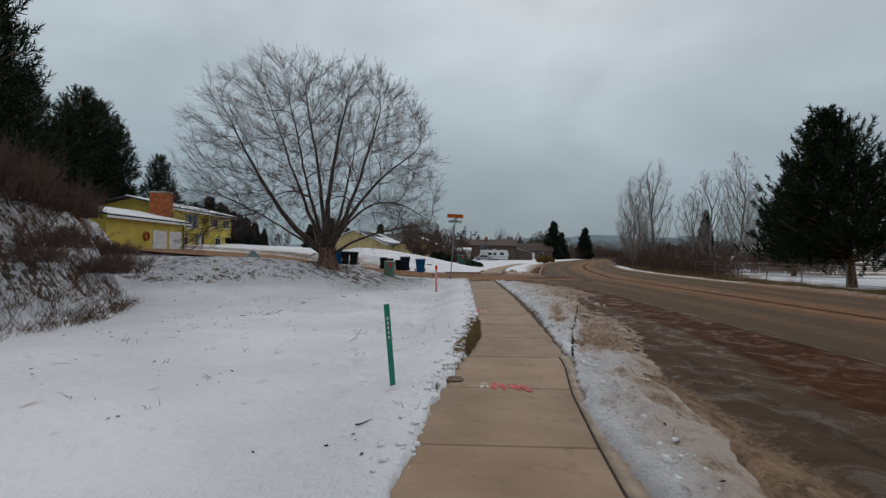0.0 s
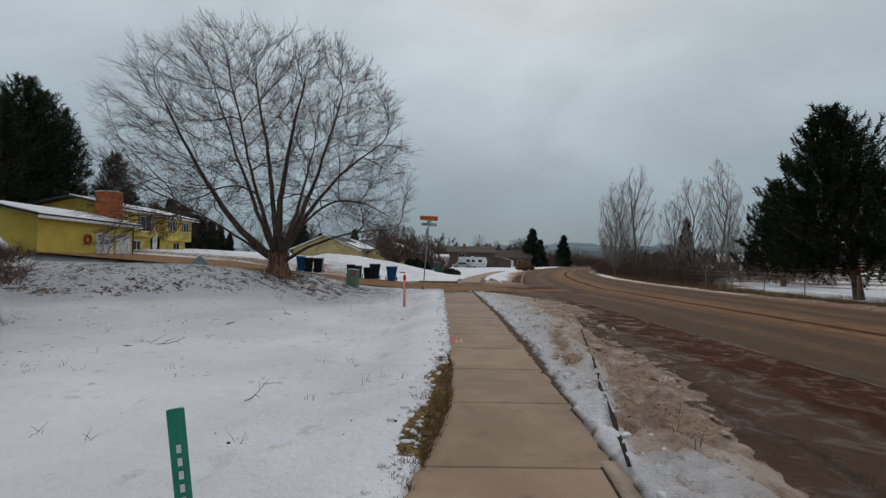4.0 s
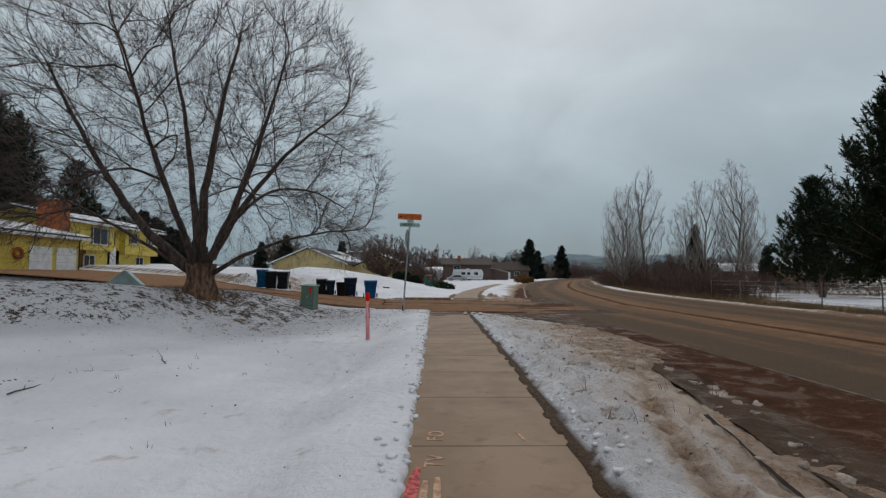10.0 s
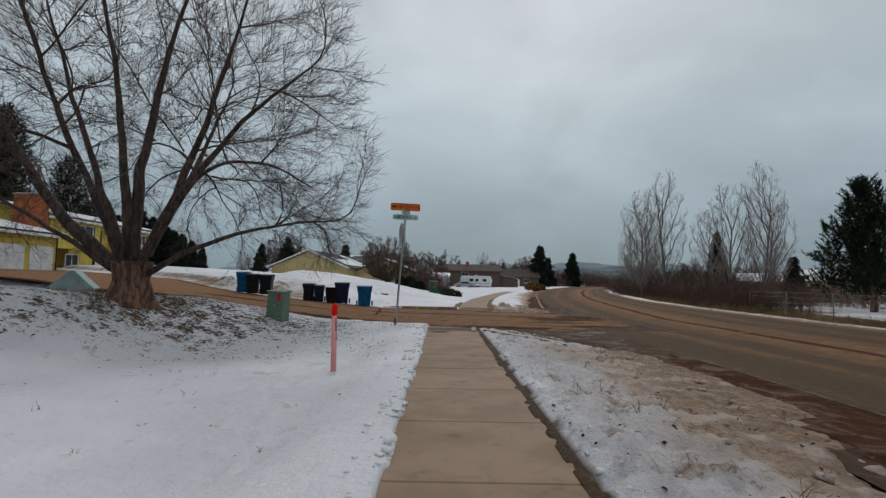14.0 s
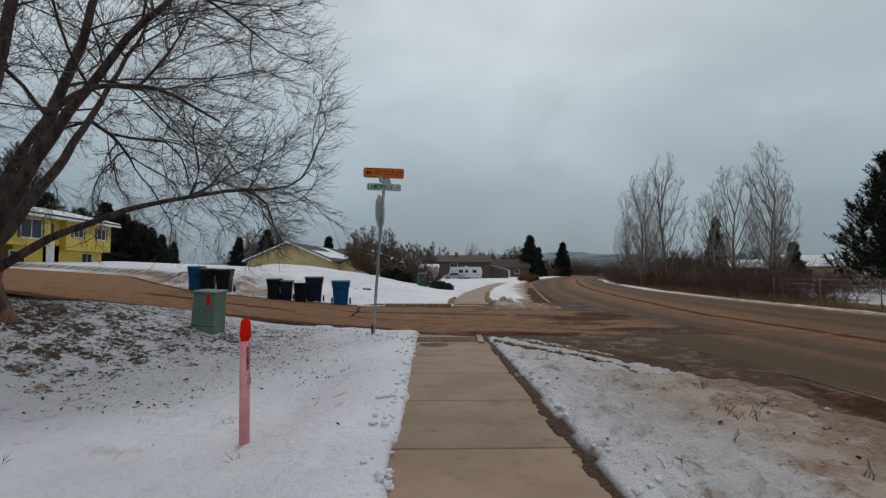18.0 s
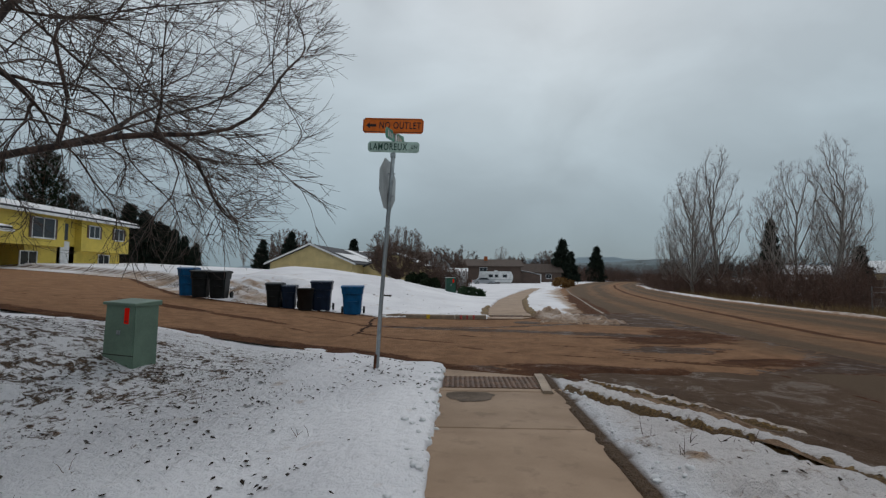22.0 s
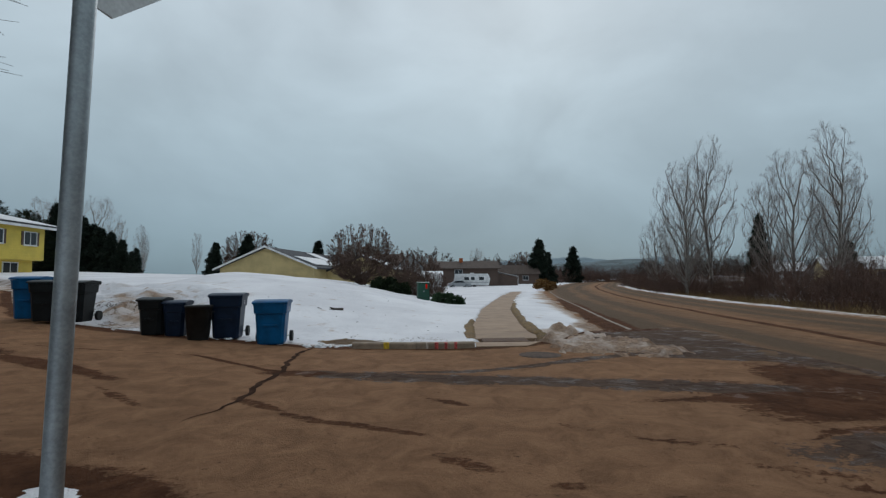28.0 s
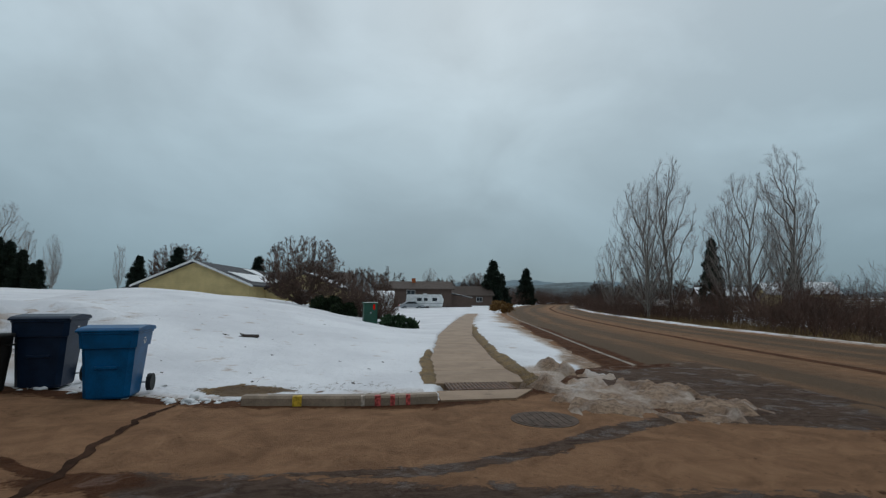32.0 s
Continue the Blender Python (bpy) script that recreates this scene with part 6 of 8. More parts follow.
# ---- buildings ----
def window(parent, centre, w, h, facing, frame_mat="white", mullions=1):
    """A framed window set on a wall; facing: degrees about z of its outward side from -y."""
    p = new("window")
    p.parent = parent
    p.matrix_local = Matrix.Translation(centre) @ pose(0, 0, 0, 0, 0, facing)
    part("pane", box_bm((-w / 2, -0.02, -h / 2), (w / 2, 0.02, h / 2)), "dark_glass", p)
    bm = bmesh.new()
    f = 0.07
    for lo, hi in (((-w / 2 - f, -0.06, -h / 2 - f), (w / 2 + f, 0.03, -h / 2)), ((-w / 2 - f, -0.06, h / 2), (w / 2 + f, 0.03, h / 2 + f)), ((-w / 2 - f, -0.06, -h / 2), (-w / 2, 0.03, h / 2)), ((w / 2, -0.06, -h / 2), (w / 2 + f, 0.03, h / 2))):
        box_bm(lo, hi, 0, bm)
    for k in range(mullions):
        xm = -w / 2 + w * (k + 1) / (mullions + 1)
        box_bm((xm - 0.025, -0.05, -h / 2), (xm + 0.025, -0.021, h / 2), 0, bm)
    part("window_frame", bm, frame_mat, p)
    part("sill", box_bm((-w / 2 - 0.1, -0.09, -h / 2 - 0.11), (w / 2 + 0.1, 0.0, -h / 2 - 0.072)), frame_mat, p)
    return p


def gable_roof(parent, x0, x1, y0, y1, eave, ridge, along_axis, mat, over=0.45, thick=0.16, snow=()):
    """Two roof slabs and, where asked, settled snow on them. along_axis: the way the ridge runs."""
    made = []
    if along_axis == "y":
        mid = (x0 + x1) / 2
        k = (ridge - eave) / (mid - x0)
        lo = eave - over * k
        for s, e in ((-1, x0 - over), (1, x1 + over)):
            bm = prism_bm([(e, lo), (e, lo + thick), (mid, ridge + thick), (mid, ridge)], (y0 - over, y1 + over), "y")
            made.append(part("roof", bm, mat, parent))
            if (s in snow):
                bm = prism_bm([(e, lo + thick + 0.004), (e - 0.03 * s, lo + thick + 0.07), (mid, ridge + thick + 0.09), (mid, ridge + thick + 0.004)], (y0 - over, y1 + over), "y")
                part("roof_snow", bm, "roof_snow", parent)
    else:
        mid = (y0 + y1) / 2
        k = (ridge - eave) / (mid - y0)
        lo = eave - over * k
        for s, e in ((-1, y0 - over), (1, y1 + over)):
            bm = prism_bm([(e, lo), (e, lo + thick), (mid, ridge + thick), (mid, ridge)], (x0 - over, x1 + over), "x")
            made.append(part("roof", bm, mat, parent))
            if (s in snow):
                bm = prism_bm([(e, lo + thick + 0.004), (e - 0.03 * s, lo + thick + 0.07), (mid, ridge + thick + 0.09), (mid, ridge + thick + 0.004)], (x0 - over, x1 + over), "x")
                part("roof_snow", bm, "roof_snow", parent)
    return made


def gable_walls(parent, x0, x1, y0, y1, base, eave, ridge, along_axis, mat):
    if along_axis == "y":
        mid = (x0 + x1) / 2
        bm = prism_bm([(x0, base), (x1, base), (x1, eave), (mid, ridge), (x0, eave)], (y0, y1), "y")
    else:
        mid = (y0 + y1) / 2
        bm = prism_bm([(y0, base), (y1, base), (y1, eave), (mid, ridge), (y0, eave)], (x0, x1), "x")
    return part("wall", bm, mat, parent)


def yellow_house():
    """Split-level house seen end on along its front: garage wing near, two-storey part with a jettied upper floor beyond."""
    t = thing("house", pose(0, 0, 0), "yellow split-level house with brick chimney and snowy roof", "house")
    # garage wing
    gable_walls(t, -38.5, -28.6, 36.6, 47.6, -0.5, 4.35, 5.35, "y", "yellow")
    gable_roof(t, -38.5, -28.6, 36.6, 47.6, 4.35, 5.35, "y", "roof", 0.5, snow=(1, -1))
    part("fascia", box_bm((-28.1, 36.0, 4.07), (-28.04, 48.2, 4.27)), "white", t)
    for y0 in (42.6, 45.15):
        d = part("garage_door", box_bm((-28.61, y0, 1.0), (-28.54, y0 + 2.1, 3.35)), "white", t)
        for k in range(1, 4):
            part("panel_line", box_bm((-28.545, y0 + 0.03, 1.0 + 0.59 * k), (-28.535, y0 + 2.07, 1.02 + 0.59 * k)), "greysiding", d)
    part("downpipe", tube_bm([(-28.5, 47.5, 1.0), (-28.5, 47.5, 4.1)], 0.05, 8), "ink", t)
    bm = bmesh.new()
    for k in range(10):
        a = 0.63 * k
        bmesh.ops.create_icosphere(bm, subdivisions=1, radius=0.14, matrix=Matrix.Translation((-28.5, 41.6 + 0.33 * math.cos(a), 2.75 + 0.33 * math.sin(a))))
    part("wreath", bm, "brick", t, "red wreath on the garage wall")
    # two-storey part: lower floor set back under the upper one
    part("lower_wall", box_bm((-40, 53.2, -0.5), (-32.0, 63.6, 3.7)), "yellow", t)
    gable_walls(t, -40.4, -31.4, 50.2, 56.2, 3.55, 6.25, 7.25, "y", "yellow")
    gable_walls(t, -40.4, -32.0, 56.2, 58.0, 0.0, 6.25, 7.25, "y", "yellow")
    gable_walls(t, -40.4, -31.4, 58.0, 64.0, 3.35, 6.25, 7.25, "y", "yellow")
    gable_roof(t, -40.4, -31.4, 49.6, 64.0, 6.25, 7.25, "y", "roof", 0.6, snow=(1,))
    part("fascia", box_bm((-30.82, 49.0, 5.93), (-30.76, 64.6, 6.13)), "white", t)
    window(t, (-31.4, 54.15, 4.95), 2.0, 1.5, 90, mullions=1)
    window(t, (-31.4, 59.45, 5.1), 1.15, 1.0, 90)
    window(t, (-31.4, 62.55, 5.1), 1.15, 1.0, 90)
    window(t, (-32.0, 53.6, 2.55), 1.4, 1.0, 90)
    window(t, (-32.0, 61.5, 2.7), 1.3, 0.8, 90)
    part("door", box_bm((-32.0, 56.5, 1.9), (-31.94, 57.4, 4.1)), "white", t)
    part("door_light", box_bm((-31.95, 56.55, 4.2), (-31.93, 57.2, 5.6)), "dark_glass", t)
    for y0, z0, tall in ((53.0, 4.95, 1.6), (55.3, 4.95, 1.6), (58.72, 5.1, 1.1), (60.18, 5.1, 1.1), (61.82, 5.1, 1.1), (63.28, 5.1, 1.1)):
        part("shutter", box_bm((-31.4, y0 - 0.13, z0 - tall / 2), (-31.35, y0 + 0.13, z0 + tall / 2), 0.008), "brown", t)
    ch = part("chimney", box_bm((-32.5, 47.9, 1.0), (-30.6, 49.1, 7.55), 0.02), "brick", t, "orange brick chimney")
    part("chimney_cap", box_bm((-32.58, 47.82, 7.55), (-30.52, 49.18, 7.66), 0.02), "kerb", ch)
    part("roof_snow_cap", box_bm((-32.45, 47.95, 7.66), (-30.65, 49.05, 7.71)), "roof_snow", ch)
    return t


def cream_house():
    t = thing("house", pose(-16.2, 74, 0, 0, 0, -8), "cream house with dark roof and patches of snow", "house")
    gable_walls(t, -5.2, 5.2, 0, 22, 0.5, 2.9, 5.0, "y", "cream")
    gable_roof(t, -5.2, 5.2, 0, 22, 2.9, 5.0, "y", "roof", 0.45)
    for s in (-1, 1):
        part("bargeboard", prism_bm([(s * 5.75, 2.66), (s * 5.75, 2.86), (0, 5.24), (0, 5.04)], (-0.52, -0.46), "y"), "white", t)
    part("wing_wall", prism_bm([(5.2, 0.5), (13.2, 0.5), (13.2, 2.5), (9.2, 4.1), (5.2, 2.5)], (4.0, 14.0), "y"), "cream", t)
    gable_roof(t, 5.2, 13.2, 4.0, 14.0, 2.5, 4.1, "y", "roof", 0.4)
    part("roof_snow", prism_bm([(9.3, 4.31), (13.1, 2.72), (13.1, 2.78), (9.3, 4.37)], (3.8, 9.0), "y"), "roof_snow", t)
    part("roof_snow", prism_bm([(0.6, 4.96), (5.0, 3.19), (5.0, 3.25), (0.6, 5.02)], (9.0, 12.0), "y"), "roof_snow", t)
    part("roof_snow", prism_bm([(2.6, 4.15), (4.9, 3.23), (4.9, 3.29), (2.6, 4.21)], (1.2, 8.5), "y"), "roof_snow", t)
    part("vent_pipe", tube_bm([(6.5, 11, 3.4), (6.5, 11, 5.6)], 0.11, 8), "iron", t)
    window(t, (9.2, 4.0, 1.9), 1.4, 1.0, 0)
    return t


def brown_house():
    t = thing("house", pose(9.2, 126, 0.1), "brown timber house with low brown roof", "house")
    gable_walls(t, -6.5, 6.5, 0, 9, -0.5, 3.9, 5.4, "x", "brown")
    gable_roof(t, -6.5, 6.5, 0, 9, 3.9, 5.4, "x", "roof_brown", 0.6)
    part("lean_to", prism_bm([(6.5, -0.5), (11, -0.5), (11, 1.9), (6.5, 2.8)], (1, 8), "y"), "brown", t)
    window(t, (-2.0, 0, 3.0), 1.6, 1.0, 0)
    part("chimney", box_bm((-1.6, 3.5, 4.9), (-0.8, 4.3, 6.2)), "brick", t)
    part("roof_snow", prism_bm([(6.6, 2.95), (11.2, 2.03), (11.2, 2.1), (6.6, 3.02)], (0.8, 8.2), "y"), "roof_snow", t)
    return t


def grey_house():
    t = thing("house", pose(-4.2, 96, 0), "grey house with dark roof and white porch", "house")
    gable_walls(t, -10.5, 0.5, 0, 10, -0.5, 3.5, 5.6, "x", "greysiding")
    gable_roof(t, -10.5, 0.5, 0, 10, 3.5, 5.6, "x", "roof_brown", 0.5)
    gable_walls(t, 0.5, 4.2, -3, 8, -0.5, 3.4, 5.2, "y", "greysiding")
    gable_roof(t, 0.5, 4.2, -3, 8, 3.4, 5.2, "y", "roof", 0.4)
    part("porch_roof", prism_bm([(-4.9, 2.1), (-4.9, 2.25), (-2.9, 2.8), (-2.9, 2.6)], (3.4, 7.2), "x"), "roof_snow", t)
    for x in (3.6, 5.2, 7.0):
        part("porch_post", box_bm((x - 0.08, -4.8, -0.5), (x + 0.08, -4.64, 2.1)), "white", t)
    part("porch_wall", box_bm((4.2, -2.6, -0.5), (7.0, 4, 2.5)), "white", t)
    window(t, (2.3, -3, 2.1), 1.3, 1.1, 0)
    window(t, (-3, 0, 2.1), 1.6, 1.1, 0)
    window(t, (-7, 0, 2.1), 1.6, 1.1, 0)
    return t


def travel_trailer(m):
    t = thing("travel_trailer", m, "white travel trailer with dark windows parked on snow", "trailer")
    bm = prism_bm([(-3.5, 0.45), (-3.6, 1.2), (-3.3, 2.75), (3.2, 2.75), (3.6, 1.7), (3.3, 0.45)], (-1.15, 1.15), "y")
    bmesh.ops.bevel(bm, geom=list(bm.edges), offset=0.08, segments=2, affect="EDGES")
    part("body", bm, "white", t)
    for x, w in ((-1.0, 0.9), (0.2, 0.7), (1.9, 0.9)):
        part("window", box_bm((x - w / 2, -1.165, 1.5), (x + w / 2, -1.14, 2.1), 0.01), "dark_glass", t)
    part("stripe", box_bm((-3.4, -1.16, 1.0), (3.3, -1.145, 1.1)), "greysiding", t)
    part("roof_vent", box_bm((-0.3, -0.3, 2.75), (0.4, 0.3, 2.95), 0.03), "white", t)
    for x in (-0.3, 0.5):
        for y in (-1.12, 0.92):
            part("wheel", tube_bm([(x, y, 0.36), (x, y + 0.2, 0.36)], 0.36, 18), "rubber", t)
    part("hitch", tube_bm([(3.3, 0, 0.5), (4.4, 0, 0.5)], 0.05, 8), "iron", t)
    part("jack", tube_bm([(4.3, 0, 0.0), (4.3, 0, 0.9)], 0.04, 8), "iron", t)
    return t


def parked_car(m, mat, label):
    t = thing("car", m, label, "car")
    bm = prism_bm([(-2.2, 0.35), (-2.25, 0.75), (-2.1, 0.92), (-1.5, 1.0), (-0.8, 1.42), (0.6, 1.45), (1.25, 1.0), (2.1, 0.85), (2.25, 0.6), (2.2, 0.35)], (-0.85, 0.85), "y")
    bmesh.ops.bevel(bm, geom=list(bm.edges), offset=0.05, segments=2, affect="EDGES")
    part("body", bm, mat, t)
    part("side_glass", prism_bm([(-1.25, 1.03), (-0.72, 1.36), (0.52, 1.38), (1.0, 1.03)], (-0.87, 0.87), "y"), "dark_glass", t)
    for x in (-1.35, 1.35):
        for y in (-0.87, 0.67):
            w = part("wheel", tube_bm([(x, y, 0.33), (x, y + 0.2, 0.33)], 0.33, 18), "rubber", t)
            part("rim", tube_bm([(x, y - 0.006 if y < 0 else y + 0.19, 0.33), (x, y + 0.01 if y < 0 else y + 0.206, 0.33)], 0.2, 14), "car_silver", w)
    for y in (-0.6, 0.6):
        part("headlight", box_bm((2.2, y - 0.15, 0.62), (2.27, y + 0.15, 0.74), 0.01), "decal", t)
        part("tail_light", box_bm((-2.27, y - 0.15, 0.68), (-2.2, y + 0.15, 0.8), 0.01), "marker_red", t)
    return t


# ---- the place, thing by thing ----
spreading_tree(-6.15, 21.9, at_ground(-6.15, 21.9, 0.02))
street_sign(0.015, 24.42, 0.03)
marker_post(pose(-0.47, 18.5, at_ground(-0.47, 18.5, 0.02), 0, -0.8, 12))
green_stake(pose(-0.22, 3.13, at_ground(-0.22, 3.13), 3, -6, 20))
utility_box(pose(-3.30, 24.0, at_ground(-3.30, 24.0), 0, 2, -12) @ Matrix.Diagonal((0.95, 0.95, 0.92, 1)))
Z = lambda x, y: at_ground(x, y)
wheeled_bin(pose(-2.40, 33.95, 0.05, 0, 0, 8), "bin_blue", "bright blue wheeled recycling bin, lid closed, at the kerb", 0.97, 0.72, 0.74, badge=True)
wheeled_bin(pose(-3.62, 34.5, 0.12, 0, 0, 10), "bin_navy", "tall navy wheeled bin with grey lid at the kerb", 1.05, 0.72, 0.76, badge=True)
round_can(pose(-4.02, 33.85, 0.14), "bin_brown", "dark brown round plastic refuse can, no lid", 0.78, 0.28)
wheeled_bin(pose(-4.72, 34.3, 0.2, 0, 0, 8), "bin_navy", "navy wheeled bin beside a dark can", 0.80, 0.50, 0.54)
wheeled_bin(pose(-5.22, 34.25, 0.24, 0, 0, 4), "bin_black", "black wheeled bin with lid closed", 0.84, 0.54, 0.58)
wheeled_bin(pose(-8.98, 35.4, 0.57, 0, 0, 14), "bin_blue", "blue wheeled bin standing against dark ones", 1.05, 0.62, 0.72)
wheeled_bin(pose(-8.35, 35.15, 0.52, 0, 0, 10), "bin_black", "black wheeled bin between two others", 1.0, 0.60, 0.70)
wheeled_bin(pose(-7.70, 35.25, 0.48, 0, 0, 6), "bin_black", "black wheeled bin at the end of a row", 1.02, 0.64, 0.72)

yellow_house()
cream_house()
brown_house()
grey_house()
travel_trailer(pose(9.3, 117.5, -0.1, 0, 0, -4))
parked_car(pose(6.6, 114.5, -0.1, 0, 0, 8), "car_silver", "silver car parked beside a trailer")

# conifers
BROAD = ((0.12, 4.0), (0.25, 4.8), (0.42, 4.3), (0.6, 3.2), (0.75, 2.1), (0.88, 1.1), (1.0, 0.3))
LEANT = ((0.12, 3.7), (0.28, 4.0), (0.5, 2.8), (0.75, 1.5), (0.9, 0.8), (1.0, 0.2))
TALL = ((0.12, 2.6), (0.25, 3.6), (0.5, 3.3), (0.7, 2.5), (0.85, 1.6), (1.0, 0.3))
P_near = clump_pine_meshes(11, 10.9, BROAD, 130, 0.29, 36, (-1.0, 0.3), 0.16)
P_beyond = clump_pine_meshes(14, 9.6, LEANT, 100, 0.31, 32, (0.2, 0.0), 0.16)
P_tall = clump_pine_meshes(12, 17.0, TALL, 100, 0.40, 22, (0.5, 0.0), 0.08)
P_tall2 = clump_pine_meshes(15, 17.0, TALL, 84, 0.42, 22, (-0.6, 0.2), 0.12)
P_spruce = pine_meshes(13, 9.0, 2.6, 0.06, "needle_far", 60, droop=-0.06, blades=14, tuft=0.42, power=0.95, thin=0.1)
PINE, SPRUCE = "dense dark green pine tree", "dark green conical spruce tree"
for meshes, x, y, s, h, turn in (
        (P_near, 23.85, 27.2, 1.0, 1.0, 0), (P_beyond, 31.8, 43.9, 1.0, 1.0, 0),
        (P_tall, -44.5, 53, 1.3, 1.12, 75), (P_tall2, -47, 58, 1.3, 1.1, 210), (P_tall, -52, 66, 1.1, 0.95, 30), (P_tall, -24.5, 20.5, 1.0, 1.0, 20), (P_tall2, -26, 24, 0.95, 0.95, 100), (P_tall2, -24.5, 13, 1.1, 1.15, 170), (P_tall, -31, 31, 0.9, 0.8, 60), (P_tall2, -27.5, 18, 1.0, 1.0, 10),
        (P_tall, -46, 75, 0.8, 0.52, 140), (P_tall2, -43.5, 77, 0.8, 0.42, 15), (P_tall2, -47, 63, 1.0, 1.05, 40), (P_tall, -45, 69, 0.85, 0.8, 80), (P_tall, -52, 60, 1.05, 1.0, 10), (P_tall2, -42, 49, 1.0, 0.9, 66)):
    place_tree("pine_tree", meshes, pose(x, y, at_ground(x, y, 0.1), 0, 0, turn) @ Matrix.Diagonal((s, s, h, 1)), PINE, "tree", "pines")
for x, y, s, turn in ((-34, 78, 0.40, 0), (-36, 79, 0.5, 20), (-38, 80, 0.6, 40), (-40.5, 80, 0.72, 60), (-43, 83, 0.85, 80), (-32.2, 77, 0.28, 100), (-35, 79.5, 0.44, 15), (-37, 80.5, 0.55, 70), (-39.3, 81, 0.66, 120), (-41.8, 82, 0.78, 33), (-33, 79, 0.33, 48), (-44.5, 82, 0.95, 5), (-28, 88, 0.5, 10), (-24.5, 90, 0.66, 50), (-22, 95, 0.5, 150), (-15, 92, 0.6, 100),
                      (30.5, 154, 1.35, 0), (35, 160, 1.0, 90), (45.5, 172, 1.25, 30), (43.8, 84, 1.1, 10), (56, 84, 0.7, 70)):
    place_tree("spruce_tree", P_spruce, pose(x, y, at_ground(x, y, 0.1), 0, 0, turn) @ Matrix.Diagonal((s * (0.6 if x == 43.8 else 1), s * (0.6 if x == 43.8 else 1), s, 1)), SPRUCE, "tree", "spruces")

# bare trees across the road and far off
B = [oval_tree_meshes(20 + k, 14.5, r, lo, 0.62, "pale_bark", "grey_twig", n) for k, (r, lo, n) in enumerate(((2.9, 0.12, 22), (3.5, 0.08, 26), (2.3, 0.16, 18)))]
BARE = "tall bare grey-barked tree with upright branches"
for k, (x, y, s) in enumerate(((25.6, 68, 0.84), (27.6, 72, 1.0), (29.8, 71, 1.16), (34.6, 69, 0.84), (37.6, 70, 1.04), (41.0, 69, 1.22), (43.6, 71, 0.98), (33.5, 90, 0.75), (49, 78, 0.7))):
    place_tree("bare_tree", B[k % 3], pose(x, y, at_ground(x, y, 0.1), 0, 0, 77 * k) @ Matrix.Diagonal((s, s, s, 1)), BARE, "tree", "bare trees across the road")
S = [oval_tree_meshes(40 + k, 5.6, 3.2, 0.02, 0.3, "shrub_twig", "shrub_twig", 96, 0.011, 5) for k in range(2)]
place_tree("shrub_tree", S[0], pose(-4.3, 62, at_ground(-4.3, 62, 0.1)) @ Matrix.Diagonal((0.92, 0.92, 0.92, 1)), "round bare brown multi-stemmed shrub tree by the house", "tree")
place_tree("shrub_tree", S[1], pose(-1.6, 71, at_ground(-1.6, 71, 0.1)) @ Matrix.Diagonal((0.62, 0.62, 0.72, 1)), "round bare brown shrub tree behind another", "tree")
for k, (x, y, s) in enumerate(((-27, 98, 1.3), (16, 175, 2.6), (38, 210, 2.2), (-52, 90, 1.9), (-46, 92, 1.7), (-3, 140, 1.6), (-14, 130, 1.5), (22, 190, 1.6), (0, 112, 1.1), (-10, 108, 1.1))):
    place_tree("bare_tree", S[k % 2] if k not in (1, 3, 4) else B[k % 3], pose(x, y, at_ground(x, y, 0.1), 0, 0, 50 * k) @ Matrix.Diagonal((s, s, s, 1) if k not in (1, 3, 4) else (0.9, 0.9, 0.8, 1)), "hazy bare tree far behind the houses", "tree", "far bare trees")

# brushwood along the far side of the road and on the bank
T = [thicket_mesh(60 + k, 9, 6, 4.4, 185) for k in range(2)]
brush_rng = np.random.default_rng(77)
for k in range(38):
    y = 40 + 2.7 * k + brush_rng.uniform(-1.5, 1.5)
    x = float(road_far(y)) + brush_rng.uniform(3.2, 6.5)
    if k in (2, 5, 6, 10, 13):
        continue
    ob = new("brushwood", T[k % 2])
    w, h = brush_rng.uniform(0.5, 0.9), brush_rng.uniform(0.3, 0.95) * (0.75 if y > 90 else 1)
    ob.matrix_world = pose(x, y, at_ground(x, y), 0, 0, brush_rng.uniform(0, 360)) @ Matrix.Diagonal((w, w, h, 1))
    tagged(ob, "dense brown leafless brushwood beside the road", "shrub", "roadside brushwood", "stuff")
for k, (x, y, s) in enumerate(((24, 166, 0.9), (31, 168, 1.0), (39, 172, 0.9), (47, 178, 1.0), (55, 184, 1.1), (18, 164, 0.8), (27, 52, 0.8), (32, 60, 1.2), (36, 50, 0.8), (40, 64, 1.2), (46, 62, 1.0), (34, 196, 1.2), (42, 199, 1.4), (50, 202, 1.2), (58, 207, 1.4), (66, 210, 1.3), (75, 204, 1.4), (63, 190, 1.2), (70, 176, 1.1), (58, 150, 0.9), (64, 160, 1.0))):
    ob = new("brushwood", T[k % 2])
    w = 1.7 if y > 150 else 1.0
    ob.matrix_world = pose(x, y, at_ground(x, y), 0, 0, 40 * k) @ Matrix.Diagonal((w, w, s * w * 0.85, 1))
    tagged(ob, "dense brown leafless brushwood beside the road", "shrub", "roadside brushwood", "stuff")
BK = [thicket_mesh(70 + k, 4.4, 3.0, 2.3, 330, "brush") for k in range(2)]
toe_of = lambda y: float(np.interp(y, [-40, 4, 7, 9, 13, 16, 19], [-6.6, -7.2, -7.6, -7.7, -9.6, -11.9, -13.2]))
bank_rng = np.random.default_rng(31)
